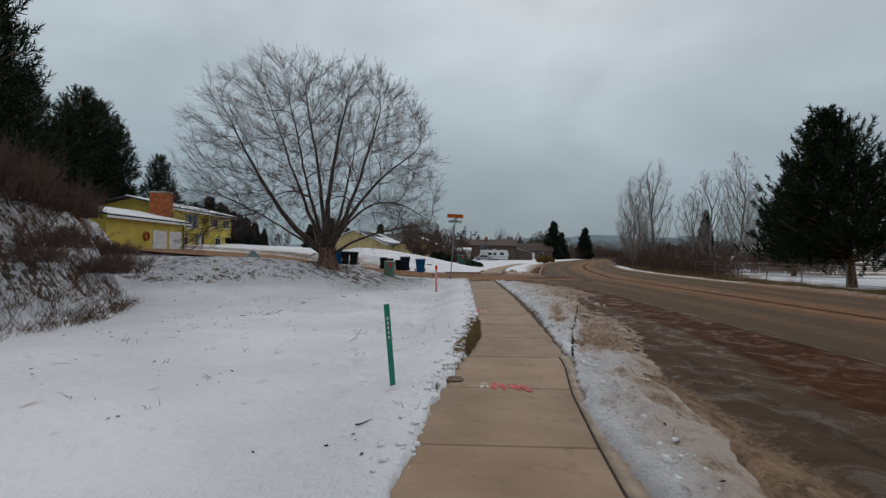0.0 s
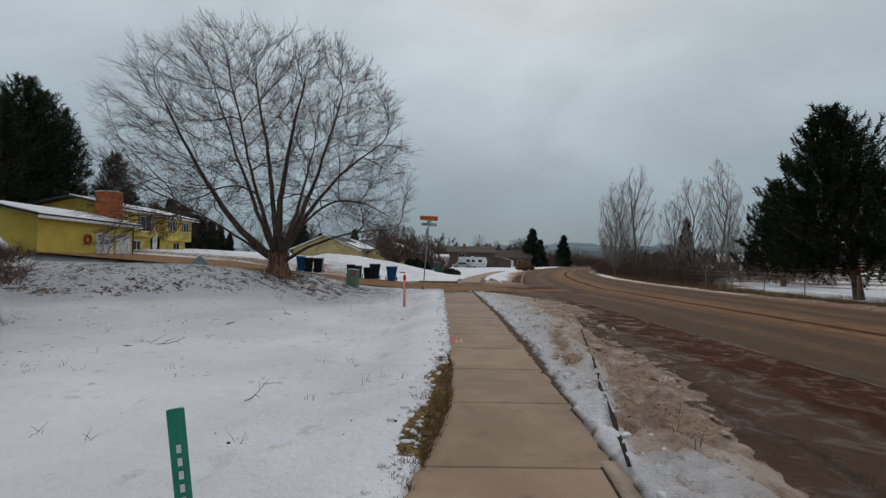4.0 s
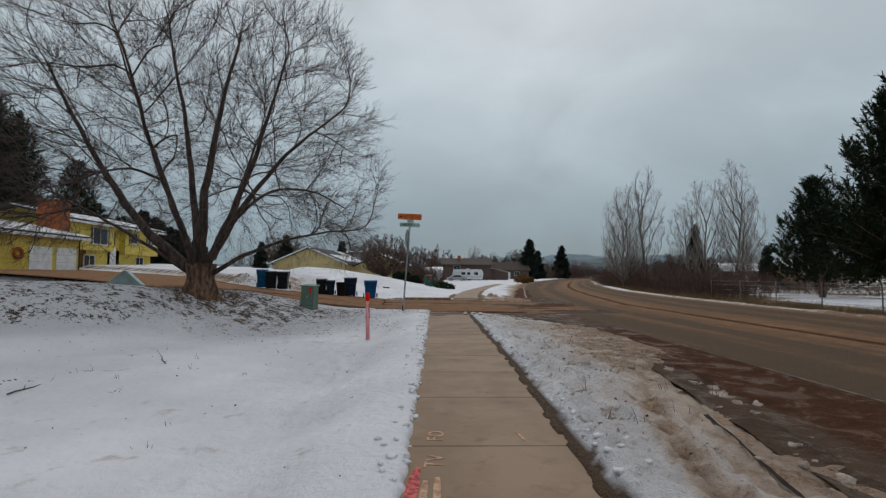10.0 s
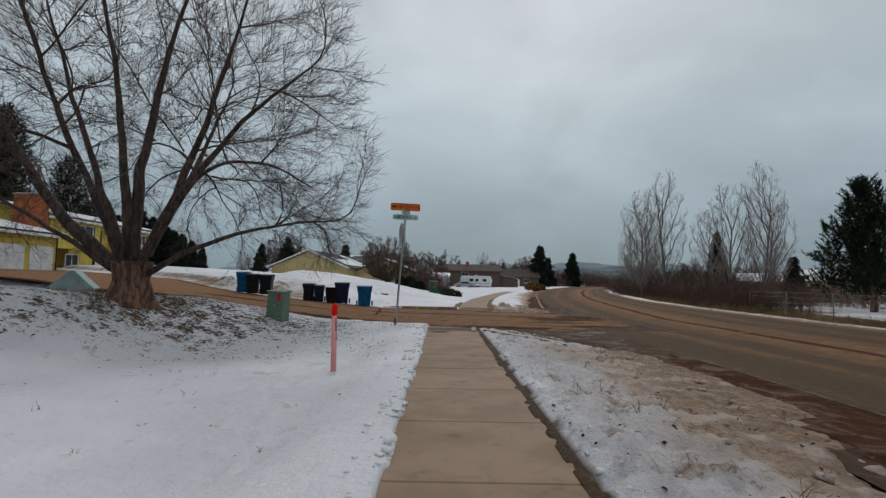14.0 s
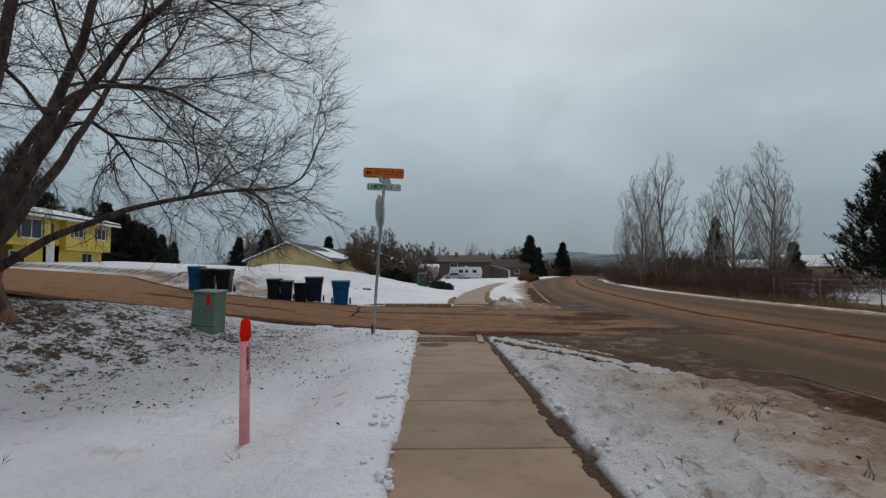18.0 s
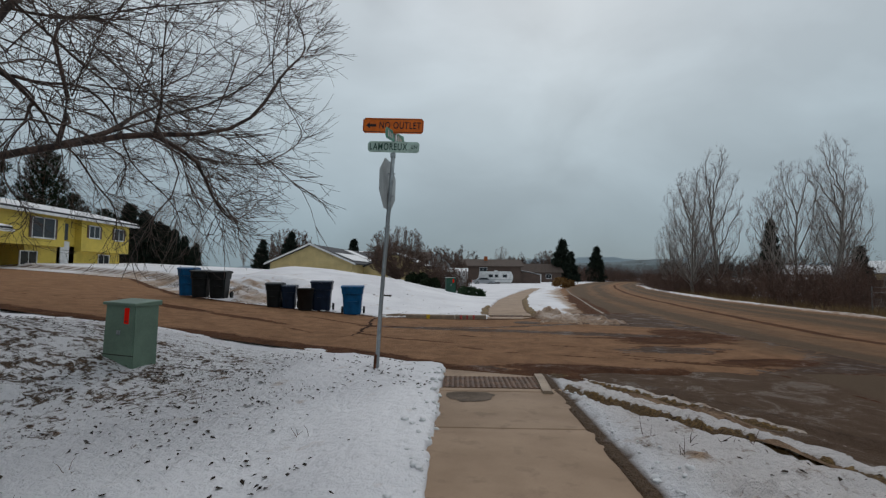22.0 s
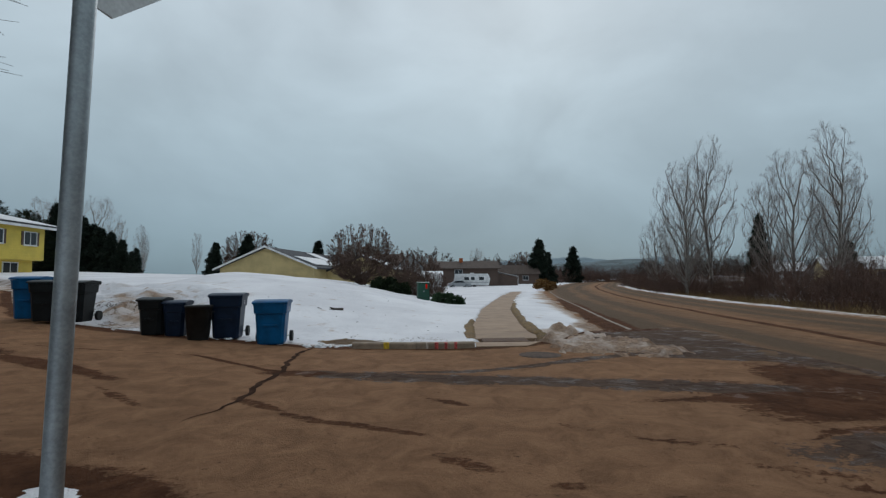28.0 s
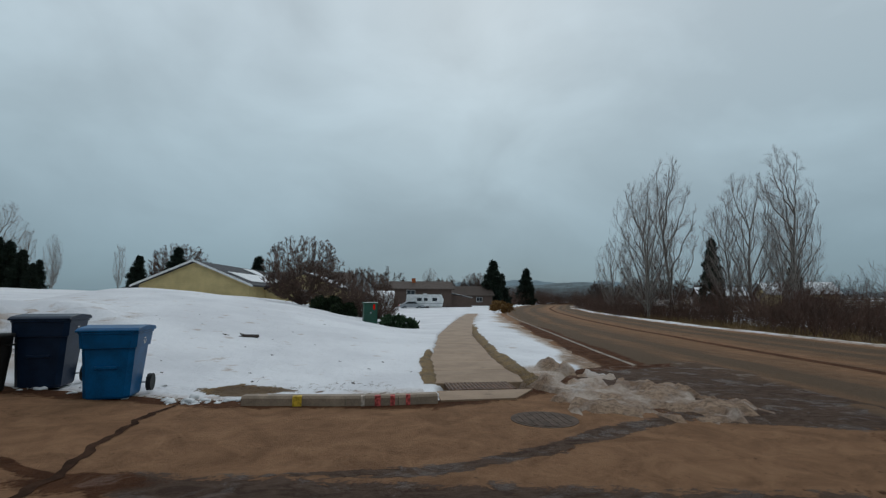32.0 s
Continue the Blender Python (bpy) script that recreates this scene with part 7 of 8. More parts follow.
for k in range(30):
    y = 0.5 + 16.5 * (k + bank_rng.random()) / 30
    up = bank_rng.uniform(0.3, 1.0) if k % 3 == 0 else bank_rng.uniform(1.6, 4.6)
    x = toe_of(y) - up - 0.5
    ob = new("brushwood", BK[k % 2])
    h = bank_rng.uniform(0.22, 0.4) if up < 1.2 else bank_rng.uniform(0.45, 0.8)
    ob.matrix_world = pose(x, y, at_ground(x, y, 0.05), 0, 0, 37 * k) @ Matrix.Diagonal((0.5, 0.5, h, 1))
    tagged(ob, "tangled dark red-brown bare shrub on the snowy bank", "shrub", "shrubs on the bank", "stuff")

# the far woods, and hills with haze painted into their grey, that close the view
FAR = bare_tree_meshes(90, 9.0, 5, 2.6, "twig", "twig", 0.7, 0.06, 0.02)
rng = np.random.default_rng(5)
for k in range(60):
    y = rng.uniform(165, 330)
    x = float(road_far(y)) + rng.uniform(6, 60) if k % 3 else rng.uniform(-120, float(road_near(y)) - 25)
    s = rng.uniform(0.7, 1.3)
    place_tree("bare_tree", FAR, pose(x, y, at_ground(x, y, 0.2), 0, 0, 33 * k) @ Matrix.Diagonal((s, s, s, 1)), "hazy bare tree in the distance", "tree", "far bare trees")

for k in range(34):
    y = rng.uniform(178, 270)
    x = rng.uniform(8, float(road_near(y)) - 5)
    s = rng.uniform(0.55, 1.0)
    place_tree("bare_tree", FAR, pose(x, y, at_ground(x, y, 0.2), 0, 0, 51 * k) @ Matrix.Diagonal((s, s, s, 1)), "hazy bare tree in the distance", "tree", "far bare trees")


def hills(name, y, height, seed, mat, lo=-900, hi=1300):
    xs = np.linspace(lo, hi, 240)
    hs = height * (0.55 + 0.9 * fbm(xs * 0.0035, xs * 0 + seed, seed, 5) + 0.35 * smooth(100, 500, xs))
    hs = np.maximum(hs, height * 0.12)
    V, F = [], []
    rows = 8
    for r in range(rows):
        u = r / (rows - 1)
        for x, h in zip(xs, hs):
            V.append((x, y + 260 * u, -2 + (h + 2) * math.sin(u * math.pi / 2)))
    n = len(xs)
    for r in range(rows - 1):
        for i in range(n - 1):
            F.append((r * n + i, r * n + i + 1, (r + 1) * n + i + 1, (r + 1) * n + i))
    return tagged(new(name, mesh_np(name, V, F, mat)), "wooded hills under low cloud, haze painted into their colour", "hills", kind="structure")


# both ridges get their haze from the painted colour alone
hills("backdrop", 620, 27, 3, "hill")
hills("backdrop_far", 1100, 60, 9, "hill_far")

# pavement slabs, this side and beyond the side road
pavement = tagged(new("pavement"), "tan concrete pavement of jointed slabs, damp at the edges", "pavement", kind="structure")
JOINT = 1.515
y0 = 3.07 - 8 * JOINT
k = 0
while y0 < 23.3:
    y1 = min(y0 + (JOINT if y0 < 12.0 else 1.385), 23.41)
    part("slab", slab_mesh(y0, y1, lambda v: walk_left(v) - 0.14, lambda v: walk_right(v) + 0.1), "concrete", pavement)
    y0 = y1
    k += 1
y0 = 34.7
while y0 < 80:
    y1 = y0 + JOINT
    part("slab", slab_mesh(y0, y1, lambda v: walk_far_left(v) - 0.15, lambda v: walk_far_right(v) + 0.15), "concrete", pavement)
    y0 = y1


def tactile_plate(x0, x1, y0, y1, z, label):
    """A cast plate of rows of small domes let into the ramp."""
    t = thing("tactile_plate", pose((x0 + x1) / 2, (y0 + y1) / 2, z), label, "paving plate")
    w, d = x1 - x0, y1 - y0
    part("plate", box_bm((-w / 2, -d / 2, -0.06), (w / 2, d / 2, 0.0)), "mat_dome", t)
    V, F = [], []
    nx, ny = int(w / 0.062), int(d / 0.062)
    for i in range(nx):
        for j in range(ny):
            cx, cy = -w / 2 + (i + 0.5) * w / nx, -d / 2 + (j + 0.5) * d / ny
            n = len(V)
            for r, h in ((0.024, 0.0), (0.016, 0.009)):
                for k in range(6):
                    V.append((cx + r * math.cos(k * 1.0472), cy + r * math.sin(k * 1.0472), h))
            for k in range(6):
                F.append((n + k, n + (k + 1) % 6, n + 6 + (k + 1) % 6, n + 6 + k))
            F.append((n + 6, n + 7, n + 8, n + 9))
            F.append((n + 6, n + 9, n + 10, n + 11))
    tagged(part("dome", mesh_np("dome", V, F, "mat_dome", False), None, t), kind="stuff")
    return t


tactile_plate(1.0, 2.28, 23.42, 24.05, 0.004, "rust-brown tactile paving plate in the kerb ramp")
tactile_plate(2.42, 3.5, 34.02, 34.66, 0.012, "rust-brown tactile paving plate beyond the side road")
part("apron", prism_bm([(0.9, 24.06), (2.32, 24.06), (2.3, 24.12), (0.95, 24.6)], (-0.14, -0.002), "z"), "concrete", pavement)
part("apron", prism_bm([(2.2, 33.3), (3.3, 33.35), (3.75, 34.01), (2.2, 34.01)], (-0.14, 0.002), "z"), "concrete", pavement)


def line_strip(name, centre, y0, y1, width, z, mat, label, category, height=0.0, step=0.5, breaks=0.0, seed=1):
    """A thin ribbon along a plan line, raised by height where it has any."""
    ys = np.arange(y0, y1, step)
    V, F = [], []
    for y in ys:
        x = float(centre(y))
        w = width * (1 + breaks * float(vnoise(y * 1.7, 0.3, seed)))
        zz = z + float(road_level(0, y)) if height == 0 else z
        V += [(x - w / 2, y, zz - height), (x - w / 2, y, zz), (x + w / 2, y, zz), (x + w / 2, y, zz - height)]
    for i in range(len(ys) - 1):
        for k in range(3):
            F.append((4 * i + k, 4 * i + k + 1, 4 * i + 5 + k, 4 * i + 4 + k))
    return tagged(new(name, mesh_np(name, V, F, mat, False)), label, category, kind="structure")


line_strip("edge_line", lambda y: road_near(y) + 0.55, 35.6, 130, 0.13, 0.006, "line", "worn white edge line on the road", "road marking", breaks=0.5)
line_strip("edge_line", lambda y: road_near(y) + 0.5, -30, 21, 0.05, 0.008, "faint_line", "worn white edge line on the road", "road marking", breaks=0.9)
line_strip("kerb", kerb_line, 4.5, 12.4, 0.14, 0.005, "kerb", "grey concrete kerb half buried in snow", "kerb", 0.2, 0.25)
line_strip("kerb", lambda y: slab_joint(y) + 0.075, -12, 4.75, 0.13, 0.007, "kerb", "tan concrete kerb flush with the pavement", "kerb", 0.15, 0.1)
gap_way = lambda y: kerb_line(y) + 0.02 + 0.03 * fbm(y * 1.3, 0 * y + 0.5, 95, 3)


def gap_strip():
    """The dark open gap between the buried kerb and the verge, lying in the snow."""
    ys = np.arange(4.5, 12.2, 0.05)
    x, w = gap_way(ys), 0.015 * np.clip(0.9 + 2.0 * fbm(ys * 2.1, ys * 0 + 3.5, 96, 3), 0.15, 2.2)
    z = np.convolve(np.pad(np.maximum(ground_level(x - 0.04, ys), ground_level(x + 0.04, ys)), 6, "edge"), np.ones(13) / 13, "valid") + 0.008
    rows = [np.stack([x + s * w, ys, z], 1) for s in (-1, 1)]
    V = np.stack(rows, 1).reshape(-1, 3)
    i = np.arange(len(ys) - 1) * 2
    return tagged(new("kerb_gap", mesh_np("kerb_gap", V, np.stack([i, i + 1, i + 3, i + 2], 1), "gap_soil")), "dark wet gap along the kerb in the snowy verge", "kerb", kind="structure")


M["gap_soil"] = plain("wet_soil", (0.03, 0.021, 0.016), 0.9, 0, 0.3, 9, 60, 0.3, shine=0.1)
gap_strip()
line_strip("kerb_joint", slab_joint, -12, 4.7, 0.018, 0.0045, "iron", "dark joint between kerb and pavement", "kerb", 0.1, 0.1)


# ---- small things ----
def leaves(name, count, place, seed, mat, size=(0.03, 0.09), label="", category="leaves"):
    """Fallen leaves and clods lying singly on the snow: small folded blades, each turned its own way."""
    rng = np.random.default_rng(seed)
    P = place(rng, count)
    P = P[fbm(P[:, 0] * 1.1, P[:, 1] * 1.1, seed + 200, 3) > 0.04 + 0.1 * rng.normal(0, 1, len(P))]
    Z = ground_level(P[:, 0], P[:, 1])
    n = len(P)
    a = rng.uniform(0, 6.28, n)
    l = rng.uniform(size[0], size[1], n)
    w = l * rng.uniform(0.35, 0.7, n)
    tilt = rng.uniform(-0.4, 0.4, n)
    dx, dy = np.cos(a), np.sin(a)
    up = rng.uniform(0.004, 0.02, n)
    V = np.zeros((n, 6, 3))
    for k, (u, v, h) in enumerate(((-1, 0, 0.0), (0, -1, 0.7), (1, 0, 0.3), (0, 1, 0.7), (-0.2, 0, 1.2), (0.5, 0, 1.1))):
        V[:, k, 0] = P[:, 0] + dx * u * l - dy * v * w
        V[:, k, 1] = P[:, 1] + dy * u * l + dx * v * w
        V[:, k, 2] = Z + up * (0.4 + h) + tilt * u * l * 0.3
    base = np.arange(n)[:, None] * 6
    F = np.concatenate([base + np.array(f)[None] for f in ((0, 1, 5, 4), (4, 5, 3, 0), (1, 2, 5, 5), (5, 2, 3, 3))], 0)
    F = F[[i for i in range(len(F)) if F[i, 2] != F[i, 3]]]
    me = mesh_np(name, V.reshape(-1, 3), F, mat, False)
    return tagged(new(name, me), label, category, kind="stuff")


def ring_place(cx, cy, rx, ry, pull=1.0):
    def f(rng, n):
        a, r = rng.uniform(0, 6.28, n), rng.random(n) ** pull
        P = np.stack([cx + rx * r * np.cos(a), cy + ry * r * np.sin(a)], 1)
        return P[(P[:, 1] < side_near(P[:, 0]) - 0.4) & ((P[:, 0] < walk_left(P[:, 1]) - 0.15) | (P[:, 0] > walk_right(P[:, 1]) + 0.2))]
    return f


def strip_place(x0, x1, y0, y1):
    def f(rng, n):
        P = np.stack([rng.uniform(x0, x1, n), rng.uniform(y0, y1, n)], 1)
        return P[(P[:, 0] < walk_left(P[:, 1]) - 0.12) | ((P[:, 0] > walk_right(P[:, 1]) + 0.1) & (P[:, 0] < snow_limit(P[:, 1])))]
    return f


leaves("leaf_litter", 6000, ring_place(-6.3, 23.2, 7.5, 4.2, 0.7), 3, "dead_leaf", (0.012, 0.045), "dark fallen leaves scattered on thin snow", "leaves")
leaves("leaf_litter", 1500, ring_place(-2.6, 23.7, 3.2, 2.0, 0.75), 4, "dead_leaf", (0.007, 0.028), "dark fallen leaves scattered on thin snow", "leaves")
leaves("leaf_litter", 260, strip_place(-6, 0.9, 0, 22), 5, "dead_leaf", (0.01, 0.035), "sparse fallen leaves on open snow", "leaves")
leaves("leaf_litter", 900, strip_place(2.0, 5.2, -1, 24), 6, "dead_leaf", (0.01, 0.04), "dirt and leaf scraps on the snowy verge", "leaves")
leaves("leaf_litter", 1800, ring_place(-9.5, 11, 5, 9, 0.6), 8, "dead_leaf", (0.02, 0.06), "dark fallen leaves on the snowy bank", "leaves")


def mound_place(rng, n):
    P = np.stack([rng.uniform(-11, 2.0, n), 34.4 + 12 * rng.random(n) ** 1.9], 1)
    return P[P[:, 1] > side_far(P[:, 0]) + 0.3]


leaves("leaf_litter", 170, mound_place, 9, "dead_leaf", (0.02, 0.07), "leaves and clods on the snow mound", "leaves")


def grass_tufts(name, count, place, seed, height, label, mat="straw", per=14):
    rng = np.random.default_rng(seed)
    P = place(rng, count)
    Z = ground_level(P[:, 0], P[:, 1])
    w = Wood()
    n = len(P) * per
    base = np.repeat(np.stack([P[:, 0], P[:, 1], Z - 0.03], 1), per, 0) + np.concatenate([rng.normal(0, height * 0.25, (n, 2)), np.zeros((n, 1))], 1)
    d = np.concatenate([rng.normal(0, 0.5, (n, 2)), np.ones((n, 1))], 1)
    h = height * rng.uniform(0.4, 1.1, n)
    path = [base]
    for s in range(3):
        d = d + rng.normal(0, 0.12, d.shape) + np.array([0, 0, -0.12 * s])
        d /= np.linalg.norm(d, axis=1, keepdims=True)
        path.append(path[-1] + d * (h / 3)[:, None])
    w.many(np.stack(path, 1), np.repeat(np.array([[0.004, 0.0035, 0.0025, 0.001]]), n, 0) * (0.7 + height), 3)
    return tagged(new(name, w.mesh(name, mat)), label, "grass", kind="stuff")


def far_verge(rng, n):
    y = rng.uniform(8, 90, n)
    return np.stack([road_far(y) + rng.uniform(1.0, 5.5, n), y], 1)


def bank_toe(rng, n):
    y = rng.uniform(0.5, 14, n)
    x = np.interp(y, [-40, 4, 7, 9, 13, 16], [-6.6, -7.2, -7.6, -7.7, -9.6, -11.9]) - 0.1 - 2.6 * rng.random(n) ** 1.4
    return np.stack([x, y], 1)[fbm(x * 0.9, y * 0.9, 97, 3) > -0.08]


grass_tufts("dead_grass", 900, bank_toe, 29, 0.3, "matted red-brown dead growth on the bank", "bronze", 10)
grass_tufts("dead_grass", 750, far_verge, 21, 0.55, "tall dead brown grass along the far verge")
grass_tufts("dead_grass", 260, bank_toe, 22, 0.4, "tufts of dead yellow-brown grass at the foot of the bank", "bronze")
grass_tufts("dead_grass", 120, lambda rng, n: np.stack([rng.uniform(-7.5, -5.0, n), rng.uniform(20.6, 23.0, n)], 1), 23, 0.16, "matted dead grass round the tree's foot")
grass_tufts("dead_grass", 520, lambda rng, n: (lambda y: np.stack([walk_left(y) - 0.03 - np.abs(rng.normal(0, 0.11, n)), y], 1))(rng.normal(6.2, 1.1, n)), 24, 0.07, "short dead grass bared beside the pavement")
grass_tufts("dead_grass", 60, lambda rng, n: np.stack([rng.uniform(2.5, 5.0, n), rng.uniform(2, 23, n)], 1), 25, 0.18, "thin dead stalks poking through the verge snow", "brush", 5)
grass_tufts("dead_grass", 70, lambda rng, n: np.stack([rng.uniform(-7, 0.3, n), rng.uniform(1, 23, n)], 1), 26, 0.16, "thin dead stalks poking through the lawn snow", "brush", 4)
grass_tufts("dead_grass", 90, lambda rng, n: np.stack([rng.uniform(-1.2, 1.6, n), rng.uniform(34.1, 34.8, n)], 1), 27, 0.06, "bare dead grass behind the kerb")


def ribbon_on_road(name, pts, width, label, mat="iron", z=0.018, seed=1, category="crack", rough=1.0):
    """A ragged thin strip lying on the side road."""
    V, F = [], []
    n = 140
    pts = np.asarray(pts, float)
    for i in range(n):
        u = i / (n - 1) * (len(pts) - 1)
        k = min(int(u), len(pts) - 2)
        p = pts[k] + (pts[k + 1] - pts[k]) * (u - k)
        d = unit(pts[k + 1] - pts[k])
        w = width * max(0.0, 0.55 + 1.3 * float(fbm(i * 0.09, 0.5, seed, 4)) * rough) * min(1.0, 6 * (i + 0.2) / n, 6 * (n - i - 0.8) / n)
        p = p + np.array([-d[1], d[0]]) * 0.3 * float(fbm(i * 0.05, 2.5, seed, 4))
        for s in (-1, 1):
            q = p + np.array([-d[1], d[0]]) * w * s
            V.append((q[0], q[1], float(side_level(q[0])) + z))
    for i in range(n - 1):
        F.append((2 * i, 2 * i + 1, 2 * i + 3, 2 * i + 2))
    return tagged(new(name, mesh_np(name, V, F, mat, False)), label, category, kind="structure")


M["tar"] = plain("tar_patch", (0.042, 0.022, 0.014), 0.95, 0, 0.3, 4, 40, 0.2, shine=0.03)
ribbon_on_road("crack", [(-1.45, 33.75), (-1.42, 32.5), (-1.28, 31.0), (-1.2, 29.6), (-1.28, 28.0)], 0.085, "dark tar-filled crack across the road", "tar", rough=0.35)


def manhole(x, y, z, r, label, mat="iron"):
    t = thing("manhole_cover", pose(x, y, z), label, "manhole cover")
    part("frame", tube_bm([(0, 0, -0.05), (0, 0, 0.006)], r, 32), mat, t)
    part("lid", tube_bm([(0, 0, 0.006), (0, 0, 0.010)], r * 0.88, 32), mat, t)
    bm = bmesh.new()
    for k in range(-3, 4):
        h = math.sqrt(max(0.01, (r * 0.8) ** 2 - (k * r * 0.22) ** 2))
        box_bm((k * r * 0.22 - 0.01, -h, 0.010), (k * r * 0.22 + 0.01, h, 0.014), 0, bm)
    part("tread", bm, mat, t)
    return t


M["worn_iron"] = plain("worn_sanded_iron", (0.085, 0.058, 0.044), 0.85, 0.0, 0.25, 8, 60, 0.3, shine=0.15)
manhole(3.3, 32.15, float(side_level(3.3)) + 0.012, 0.40, "dark round iron manhole cover set in the road", "worn_iron")
manhole(0.42, 3.35, 0.002, 0.11, "small round rusty valve cover in the pavement", "mat_dome")


def kerb_run(name, pts, label, w=0.16, top=0.13, marks=()):
    """A run of concrete kerb stones following a bent line."""
    t = thing(name, pose(0, 0, 0), label, "kerb", kind="structure")
    pts = [Vector((p[0], p[1], 0)) for p in pts]
    for a, b2 in zip(pts, pts[1:]):
        d = (b2 - a).normalized()
        n = Vector((-d.y, d.x, 0))
        L = (b2 - a).length - 0.008
        m = Matrix(((d.x, n.x, 0, a.x), (d.y, n.y, 0, a.y), (0, 0, 1, 0), (0, 0, 0, 1)))
        bm = prism_bm([(0, -0.2), (0, top - 0.03), (0.03, top), (w, top), (w, -0.2)], (0, L), "x")
        for v in bm.verts:
            v.co = m @ v.co
        bmesh.ops.recalc_face_normals(bm, faces=bm.faces)
        part("kerb_stone", bm, "kerb", t)
    for mat, x, y, wd in marks:
        bm = box_bm((x - wd / 2, y - 0.005, -0.02), (x + wd / 2, y + 0.09, top + 0.003))
        part("paint_mark", bm, mat, t)
    return t


kerb_run("kerb", [(-0.5, 33.34), (0.2, 33.25), (0.9, 33.16), (1.6, 33.14), (2.15, 33.2)], "low concrete kerb with red, white and yellow paint marks", top=0.11,
         marks=(("yellow_spray", 0.25, 33.22, 0.12), ("white_spray", 1.12, 33.14, 0.05), ("red_paint", 1.32, 33.135, 0.08), ("red_paint", 1.52, 33.135, 0.06), ("red_paint", 1.73, 33.145, 0.06)))
kerb_run("kerb", [(2.30, 23.15), (2.33, 23.6), (2.36, 24.15)], "short worn concrete kerb beside the pavement ramp", 0.13, 0.035)


def spray(name, strokes, mat, label):
    """Paint strokes sprayed thinly on the slabs."""
    t = thing(name, pose(0, 0, 0), label, "paint mark")
    for order, (x0, y0, x1, y1, w) in enumerate(strokes):
        a, b2 = Vector((x0, y0, 0)), Vector((x1, y1, 0))
        d = (b2 - a).normalized()
        n = Vector((-d.y, d.x, 0)) * w / 2
        bm = bmesh.new()
        k = 6
        for i in range(k):
            for s in (-1, 1):
                f = 0.55 + 0.45 * math.sin(math.pi * (i + 0.5) / k)
                p = a + (b2 - a) * i / (k - 1) + n * s * f
                bm.verts.new((p.x, p.y, 0.003 + 0.001 * order))
        bm.verts.ensure_lookup_table()
        for i in range(k - 1):
            bm.faces.new((bm.verts[2 * i], bm.verts[2 * i + 2], bm.verts[2 * i + 3], bm.verts[2 * i + 1]))
        bmesh.ops.recalc_face_normals(bm, faces=bm.faces)
        part("stroke", bm, mat, t)
    return t


spray("paint_mark", [(0.83, 3.0, 0.86, 3.26, 0.06), (0.95, 2.98, 0.92, 3.2, 0.06), (1.0, 3.2, 1.06, 3.02, 0.05), (1.1, 2.98, 1.06, 3.2, 0.06), (1.2, 2.93, 1.13, 3.16, 0.07)], "red_paint", "faded red sprayed utility mark on the pavement")
spray("paint_mark", [(0.71, 3.02, 0.73, 3.25, 0.04), (0.78, 3.05, 0.76, 3.24, 0.03)], "white_spray", "faded white sprayed utility mark on the pavement")
spray("paint_mark", [(0.95, 9.6, 0.985, 10.15, 0.085), (0.97, 10.0, 1.0, 10.22, 0.05)], "red_paint", "faded red sprayed arrow at the pavement edge")
spray("paint_mark", [(1.03, 9.62, 1.05, 10.0, 0.05), (1.12, 9.62, 1.13, 10.05, 0.05), (1.86, 10.75, 1.82, 11.0, 0.025)], "orange_spray", "faded orange sprayed strokes on the pavement")
for body, x, y, size in (("TV", 1.12, 10.33, 0.2), ("FO", 1.13, 10.88, 0.19)):
    ob = new("paint_letters", text_mesh(body, size, "orange_spray", 0.0008))
    ob.matrix_world = pose(x, y, 0.0035, 0, 0, 84)
    tagged(ob, "faded orange sprayed letters on the concrete pavement", "paint mark")


def fallen_branch(x, y, length, turn, r, label, mat="twig"):
    rng = np.random.default_rng(int(abs(x * 31 + y * 7)))
    w = Wood()
    z = at_ground(x, y, -0.02)
    line = grow(rng, (0, 0, 0), (1, 0.1, 0.02), length, 0.0, 0.12, 6)
    w.tube(line, np.linspace(r, r * 0.3, 7), 6)
    sprout(rng, [w], line, r, 0, [(5, length * 0.35, 45, 0.01, 0.6, 0.2)])
    ob = new("fallen_branch", w.mesh("fallen_branch", mat))
    ob.matrix_world = pose(x, y, z, 0, 0, turn)
    return tagged(ob, label, "branch")


fallen_branch(-1.85, 39.7, 0.95, 178, 0.07, "dark fallen branch lying on the snow mound")
fallen_branch(-5.2, 10.4, 1.1, 20, 0.012, "thin dead branch lying on snow below the bank")
fallen_branch(-3.6, 15.4, 0.8, 140, 0.010, "thin dead twig lying on the snow")
fallen_branch(-1.5, 6.8, 0.5, 60, 0.006, "thin dead twig lying on the snow")
fallen_branch(-0.35, 1.9, 0.15, 10, 0.009, "dark leafy twig lying on the snow")
fallen_branch(-4.6, 13.4, 0.9, 80, 0.012, "thin dead branch lying on snow below the bank")


def wire_fence():
    t = thing("fence", pose(0, 0, 0), "thin steel wire fence on slim posts before the snow field", "fence")
    ys = [14, 17.5, 21, 24.5, 28, 31.5, 35, 38.5, 42]
    xs = [21.0 + 0.03 * (y - 14) for y in ys]
    for x, y in zip(xs, ys):
        z = at_ground(x, y)
        part("post", tube_bm([(x, y, z - 0.2), (x, y, z + 1.35)], 0.03, 8), "wire", t)
    for h in (0.3, 0.7, 1.05, 1.3):
        part("wire", tube_bm([(x, y, at_ground(x, y) + h) for x, y in zip(xs, ys)], 0.006, 4), "wire", t)
    return t


wire_fence()


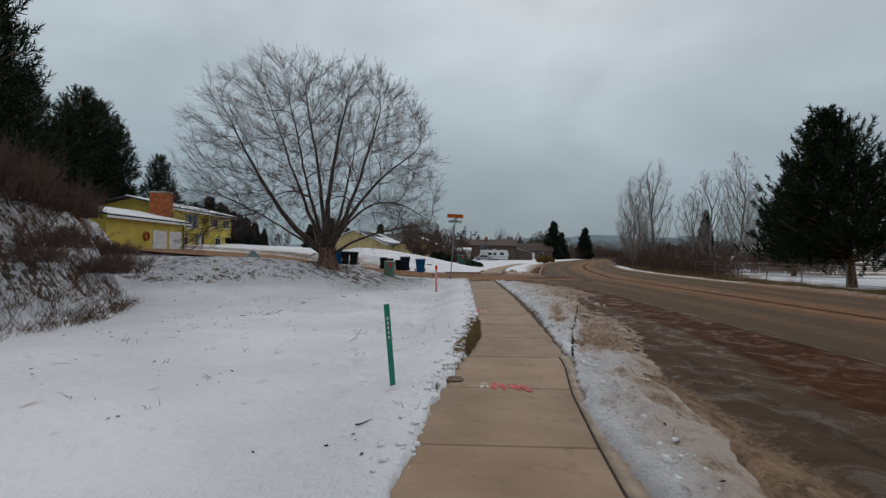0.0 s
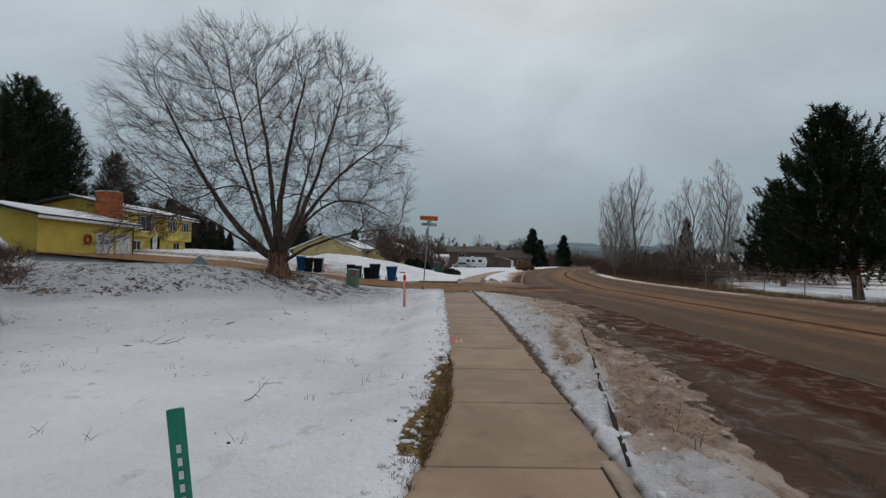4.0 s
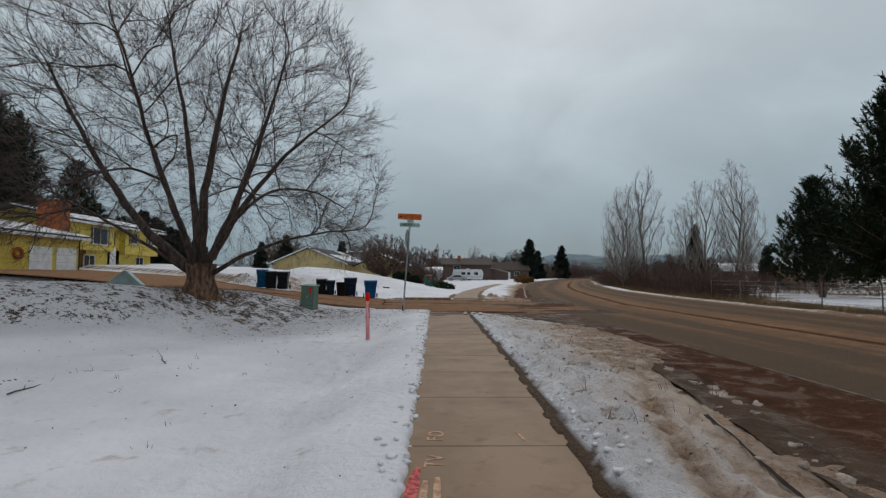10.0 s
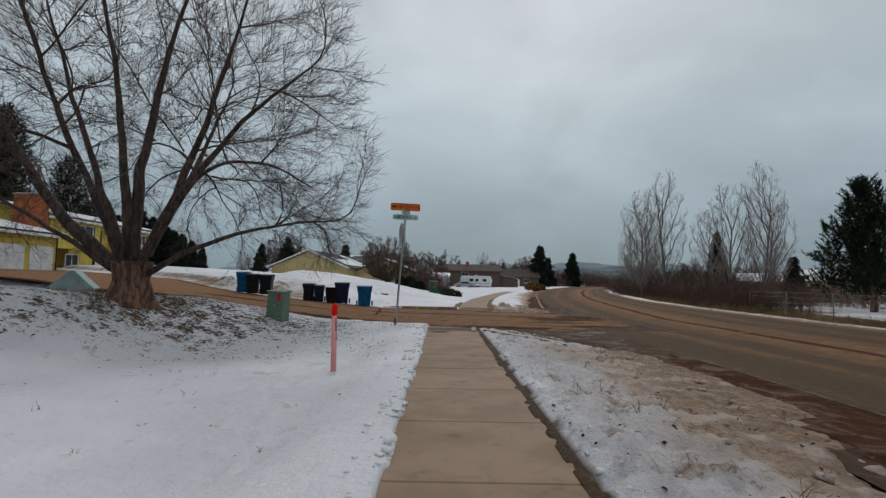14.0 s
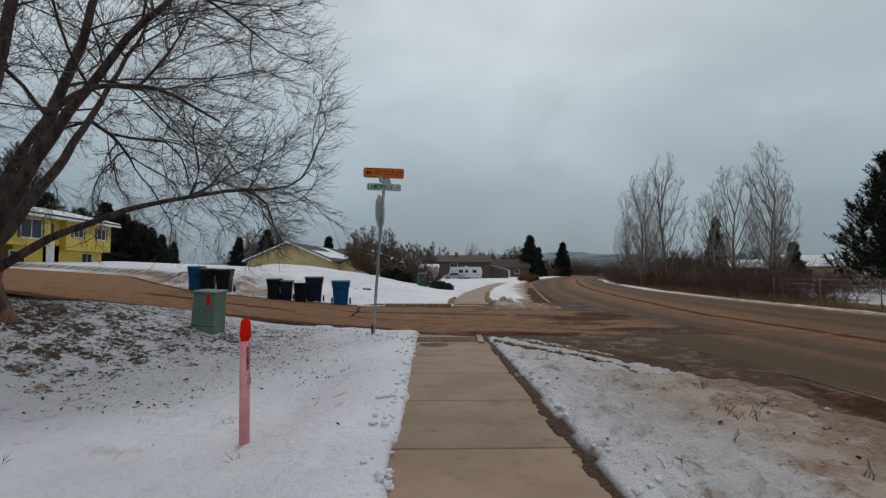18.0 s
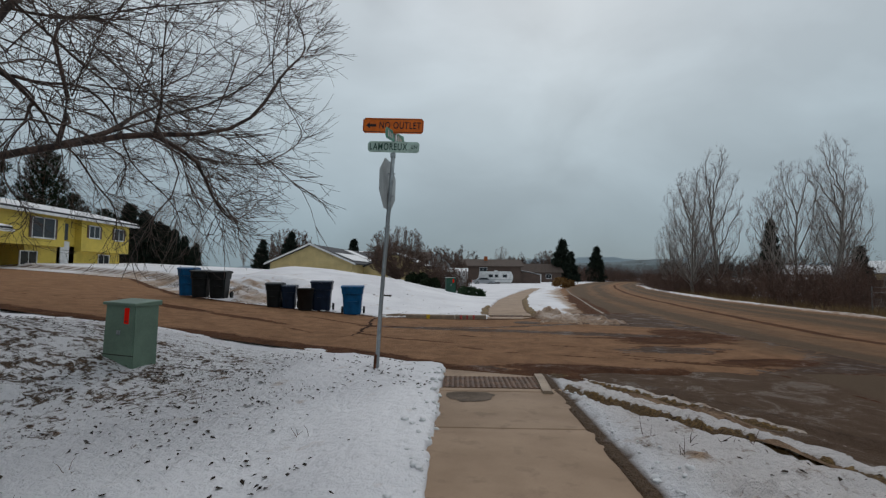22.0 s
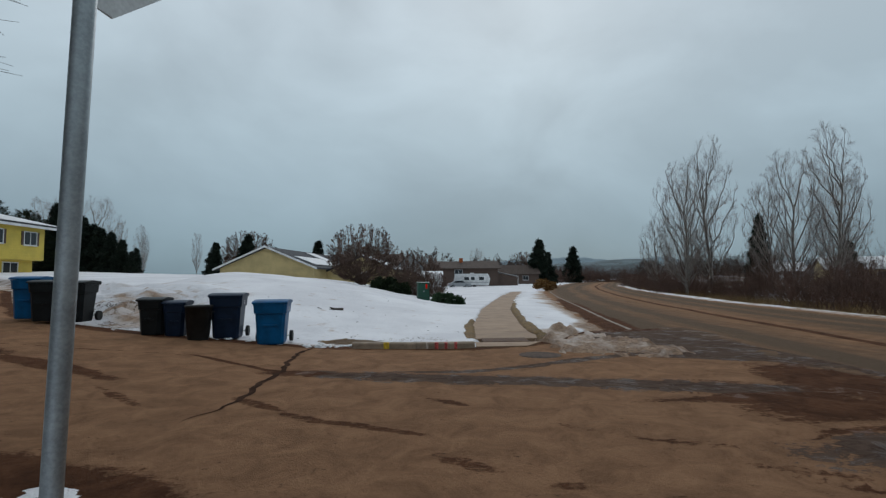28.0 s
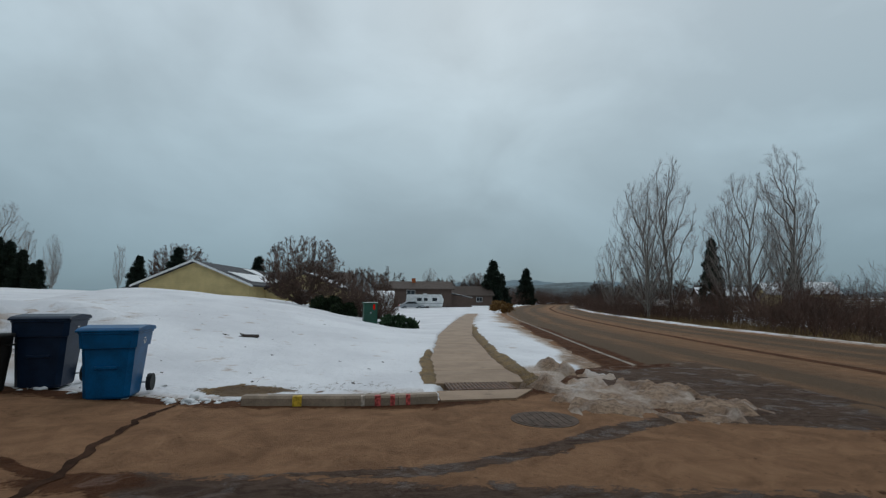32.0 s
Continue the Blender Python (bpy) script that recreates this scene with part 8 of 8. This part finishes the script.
def evergreen_shrub(m, rx, ry, h, seed, label, mat="hedge", snow=False, name="shrub"):
    """A low dense shrub: stems and many small leaf blades in an uneven mass."""
    rng = np.random.default_rng(seed)
    t = thing(name, m, label, "shrub")
    n = 900
    a, u = rng.uniform(0, 6.28, n), rng.random(n)
    lump = 0.8 + 0.35 * np.sin(3 * a + seed) * rng.random(n)
    r = (0.55 + 0.45 * rng.random(n)) * lump
    C = np.stack([rx * r * np.cos(a) * np.sqrt(1 - 0.7 * u * u), ry * r * np.sin(a) * np.sqrt(1 - 0.7 * u * u), h * u * lump], 1)
    W = C / (np.linalg.norm(C, axis=1, keepdims=True) + 1e-6)
    part("leafage", tufts(rng, C, W, 0.16, 8, mat, "leafage", 0.16), None, t)["kind"] = "stuff"
    w = Wood()
    for k in range(8):
        w.tube(grow(rng, (0, 0, -0.1), (rng.normal(0, 0.6) * rx, rng.normal(0, 0.6) * ry, h), h * 0.9, 0, 0.1, 4), np.linspace(0.025, 0.008, 5), 4)
    part("stem", w.mesh("stem", "brush"), None, t)
    if snow:
        top = C[u > 0.55][:60]
        bm = bmesh.new()
        for p in top[:40]:
            bmesh.ops.create_icosphere(bm, subdivisions=1, radius=0.1, matrix=Matrix.Translation(p) @ Matrix.Diagonal((1.6, 1.4, 0.5, 1)))
        part("settled_snow", bm, "roof_snow", t, flat_shade=False)
    return t


for k, (x, y, rx, ry, h, sn, mt) in enumerate(((-1.9, 57.0, 1.2, 0.8, 0.85, False, "needle"), (-0.9, 55.5, 0.8, 0.7, 0.6, False, "needle"), (1.9, 50.4, 0.7, 0.6, 0.5, True, "hedge"), (2.5, 49.9, 0.5, 0.5, 0.36, True, "hedge"))):
    evergreen_shrub(pose(x, y, at_ground(x, y, 0.05)), rx, ry, h, 30 + k, "low dark evergreen shrub dusted with snow" if sn else "dense dark evergreen shrub beside the snowy lawn", mt, sn)
ub = utility_box(pose(0.75, 51.2, at_ground(0.75, 51.2), 0, 0, 10) @ Matrix.Diagonal((1.3, 1.3, 1.15, 1)))
for ob in ub.children:
    if ob.name.startswith(("body", "lid")):
        ob.data = ob.data.copy()
        ob.data.materials[0] = M["hedge_box"]
ub["label"] = "dark green metal utility cabinet on the snowy lawn"
for k, (x, y, s) in enumerate(((0.1, 57, 0.42), (1.3, 60, 0.4))):
    place_tree("shrub_tree", S[k % 2], pose(x, y, at_ground(x, y, 0.1), 0, 0, 80 * k) @ Matrix.Diagonal((s, s, s, 1)), "small bare snow-dusted tree before a grey house", "tree")


def transformer(m):
    t = thing("transformer_cabinet", m, "pale grey-green metal transformer cabinet with peaked lid behind the bank", "utility box")
    part("body", box_bm((-0.8, -0.55, -0.3), (0.8, 0.55, 0.14), 0.02), "teal", t)
    bm = prism_bm([(-0.82, 0.14), (-0.78, 0.22), (0.02, 0.98), (0.14, 0.98), (0.8, 0.3), (0.82, 0.14)], (-0.57, 0.57), "y")
    bmesh.ops.bevel(bm, geom=list(bm.edges), offset=0.02, segments=1, affect="EDGES")
    part("lid", bm, "teal", t)
    part("hasp", box_bm((-0.04, -0.6, 0.12), (0.04, -0.56, 0.26), 0.006), "steel", t)
    return t


transformer(pose(-13.2, 29.3, at_ground(-13.2, 29.3), 0, 0, 25))
for k, (x, y, s, h) in enumerate(((-45.5, 96, 0.34, 0.62), (-43, 97, 0.34, 0.55), (-41.5, 95, 0.3, 0.45), (-36, 100, 0.3, 0.5))):
    place_tree("poplar", B[k % 3], pose(x, y, at_ground(x, y, 0.1), 0, 0, 60 * k) @ Matrix.Diagonal((s, s, h, 1)), "narrow upright bare poplar behind the lawn", "tree", "poplars")


def sapling(x, y, h, seed):
    rng = np.random.default_rng(seed)
    t = thing("sapling", pose(x, y, at_ground(x, y)), "small sapling with yellow dead leaves by the far pavement", "tree")
    w = Wood()
    line = grow(rng, (0, 0, -0.1), (0, 0, 1), h, 0.02, 0.05, 6)
    w.tube(line, np.linspace(0.04, 0.015, 7), 5)
    part("trunk", w.mesh("trunk", "bark"), None, t)
    n = 240
    C = np.stack([rng.normal(0, h * 0.22, n), rng.normal(0, h * 0.22, n), h * rng.uniform(0.4, 1.05, n)], 1)
    part("leafage", tufts(rng, C, unit(rng.normal(0, 1, (n, 3))), 0.16, 5, "yellow_leaf", "leafage", 0.3), None, t)["kind"] = "stuff"
    return t


M["yellow_leaf"] = leaf_material("yellow_dead_leaves", (0.12, 0.06, 0.02), (0.25, 0.14, 0.045))
for k, (x, y, h) in enumerate(((15.2, 80, 1.0), (15.9, 86, 1.3), (14.9, 84, 0.9), (17.8, 88, 1.1))):
    sapling(x, y, h, 50 + k)


def far_house(x, y, turn, label, mat, snowy=True):
    t = thing("house", pose(x, y, at_ground(x, y), 0, 0, turn), label, "house")
    gable_walls(t, -6, 6, 0, 8, -0.5, 2.8, 5.0, "x", mat)
    gable_roof(t, -6, 6, 0, 8, 2.8, 5.0, "x", "roof_brown", 0.5, snow=(-1,) if snowy else ())
    window(t, (-2.5, 0, 1.6), 1.4, 1.1, 0)
    window(t, (2.5, 0, 1.6), 1.4, 1.1, 0)
    part("door", box_bm((-0.5, -0.05, -0.2), (0.5, 0.0, 2.0)), "white", t)
    return t


far_house(84, 112, -25, "tan house with snowy roof beyond the field", "cream")
far_house(96, 150, -20, "brown house far beyond the field", "brown")
far_house(-22, 128, 10, "grey house far behind the trees", "greysiding")
far_house(24, 150, 0, "dark brown house far beyond the pavement", "brown", False)


def wet_patch(x, y, rx, ry, seed, label):
    """A thin uneven film of meltwater on the slabs."""
    bm = bmesh.new()
    ring = []
    for k in range(40):
        a = 2 * math.pi * k / 40
        r = 1 + 0.5 * float(fbm(math.cos(a) * 1.6 + seed, math.sin(a) * 1.6, seed, 3))
        ring.append(bm.verts.new((x + rx * r * math.cos(a), y + ry * r * math.sin(a), 0.0042)))
    bm.faces.new(ring)
    return tagged(new("puddle", mesh_of("puddle", bm, "wet_concrete")), label, "puddle")


M["wet_concrete"] = plain("wet_concrete", (0.125, 0.097, 0.076), 0.85, 0, 0.2, 5, 60, 0.05, shine=0.03)
wet_patch(1.32, 22.95, 0.27, 0.25, 3, "thin grey film of meltwater on the concrete slab")


def snow_lumps(name, place, count, seed, size, label, mat="snow_lump"):
    """Crumbs of snow fallen loose along an edge, many small uneven lumps."""
    rng = np.random.default_rng(seed)
    bm = bmesh.new()
    bmesh.ops.create_icosphere(bm, subdivisions=2, radius=1.0)
    base = np.array([v.co[:] for v in bm.verts])
    tri = np.array([[v.index for v in f.verts] for f in bm.faces])
    bm.free()
    P = place(rng, count)
    n = len(P)
    r = rng.uniform(0.35, 1.0, n) ** 2 * size
    V = base[None] * (1 + 0.22 * rng.normal(0, 1, (n, len(base), 1))) * r[:, None, None] * np.stack([rng.uniform(0.7, 1.4, n), rng.uniform(0.7, 1.4, n), rng.uniform(0.45, 0.8, n)], 1)[:, None, :]
    V[:, :, 0] += P[:, 0:1]
    V[:, :, 1] += P[:, 1:2]
    V[:, :, 2] += (ground_level(P[:, 0], P[:, 1]) + 0.25 * r)[:, None]
    F = (tri[None] + (np.arange(n) * len(base))[:, None, None]).reshape(-1, 3)
    return tagged(new(name, mesh_np(name, V.reshape(-1, 3), F, mat)), label, "snow", kind="stuff")


M["snow_lump"] = plain("loose_snow", (0.70, 0.70, 0.72), 0.75, 0, 0.05, 9, 40, 0.3)
M["dirty_lump"] = plain("dirty_snow_lump", (0.36, 0.285, 0.235), 0.8, 0, 0.3, 9, 40, 0.3)
edge_left = lambda rng, n: (lambda y: np.stack([walk_left(y) - 0.03 - 0.28 * rng.random(n) ** 2 - 0.2 * np.exp(-((y - 6.2) / 1.6) ** 2), y], 1))(rng.uniform(-1.5, 24.5, n))
edge_right = lambda rng, n: (lambda y: np.stack([walk_right(y) + 0.16 + 0.3 * rng.random(n) ** 2, y], 1))(rng.uniform(-1.5, 23.4, n))
slush_strip = lambda rng, n: (lambda y: np.stack([slush_edge(y) + rng.normal(-0.35, 0.3, n), y], 1))(rng.uniform(-1.0, 20, n))
far_kerb = lambda rng, n: (lambda x: np.stack([x, side_far(x) + 0.12 + rng.normal(0.1, 0.16, n)], 1))(rng.uniform(-6.5, 0.6, n) ** 1.0)
snow_lumps("snow_crumbs", edge_left, 480, 81, 0.034, "loose crumbs of white snow along the pavement edge")
snow_lumps("snow_crumbs", edge_right, 260, 82, 0.032, "loose crumbs of white snow along the verge")
snow_lumps("slush_crumbs", slush_strip, 170, 83, 0.05, "lumps of dirty brown slush along the road edge", "dirty_lump")
snow_lumps("snow_crumbs", far_kerb, 150, 84, 0.085, "broken crust of old snow along the far kerb")
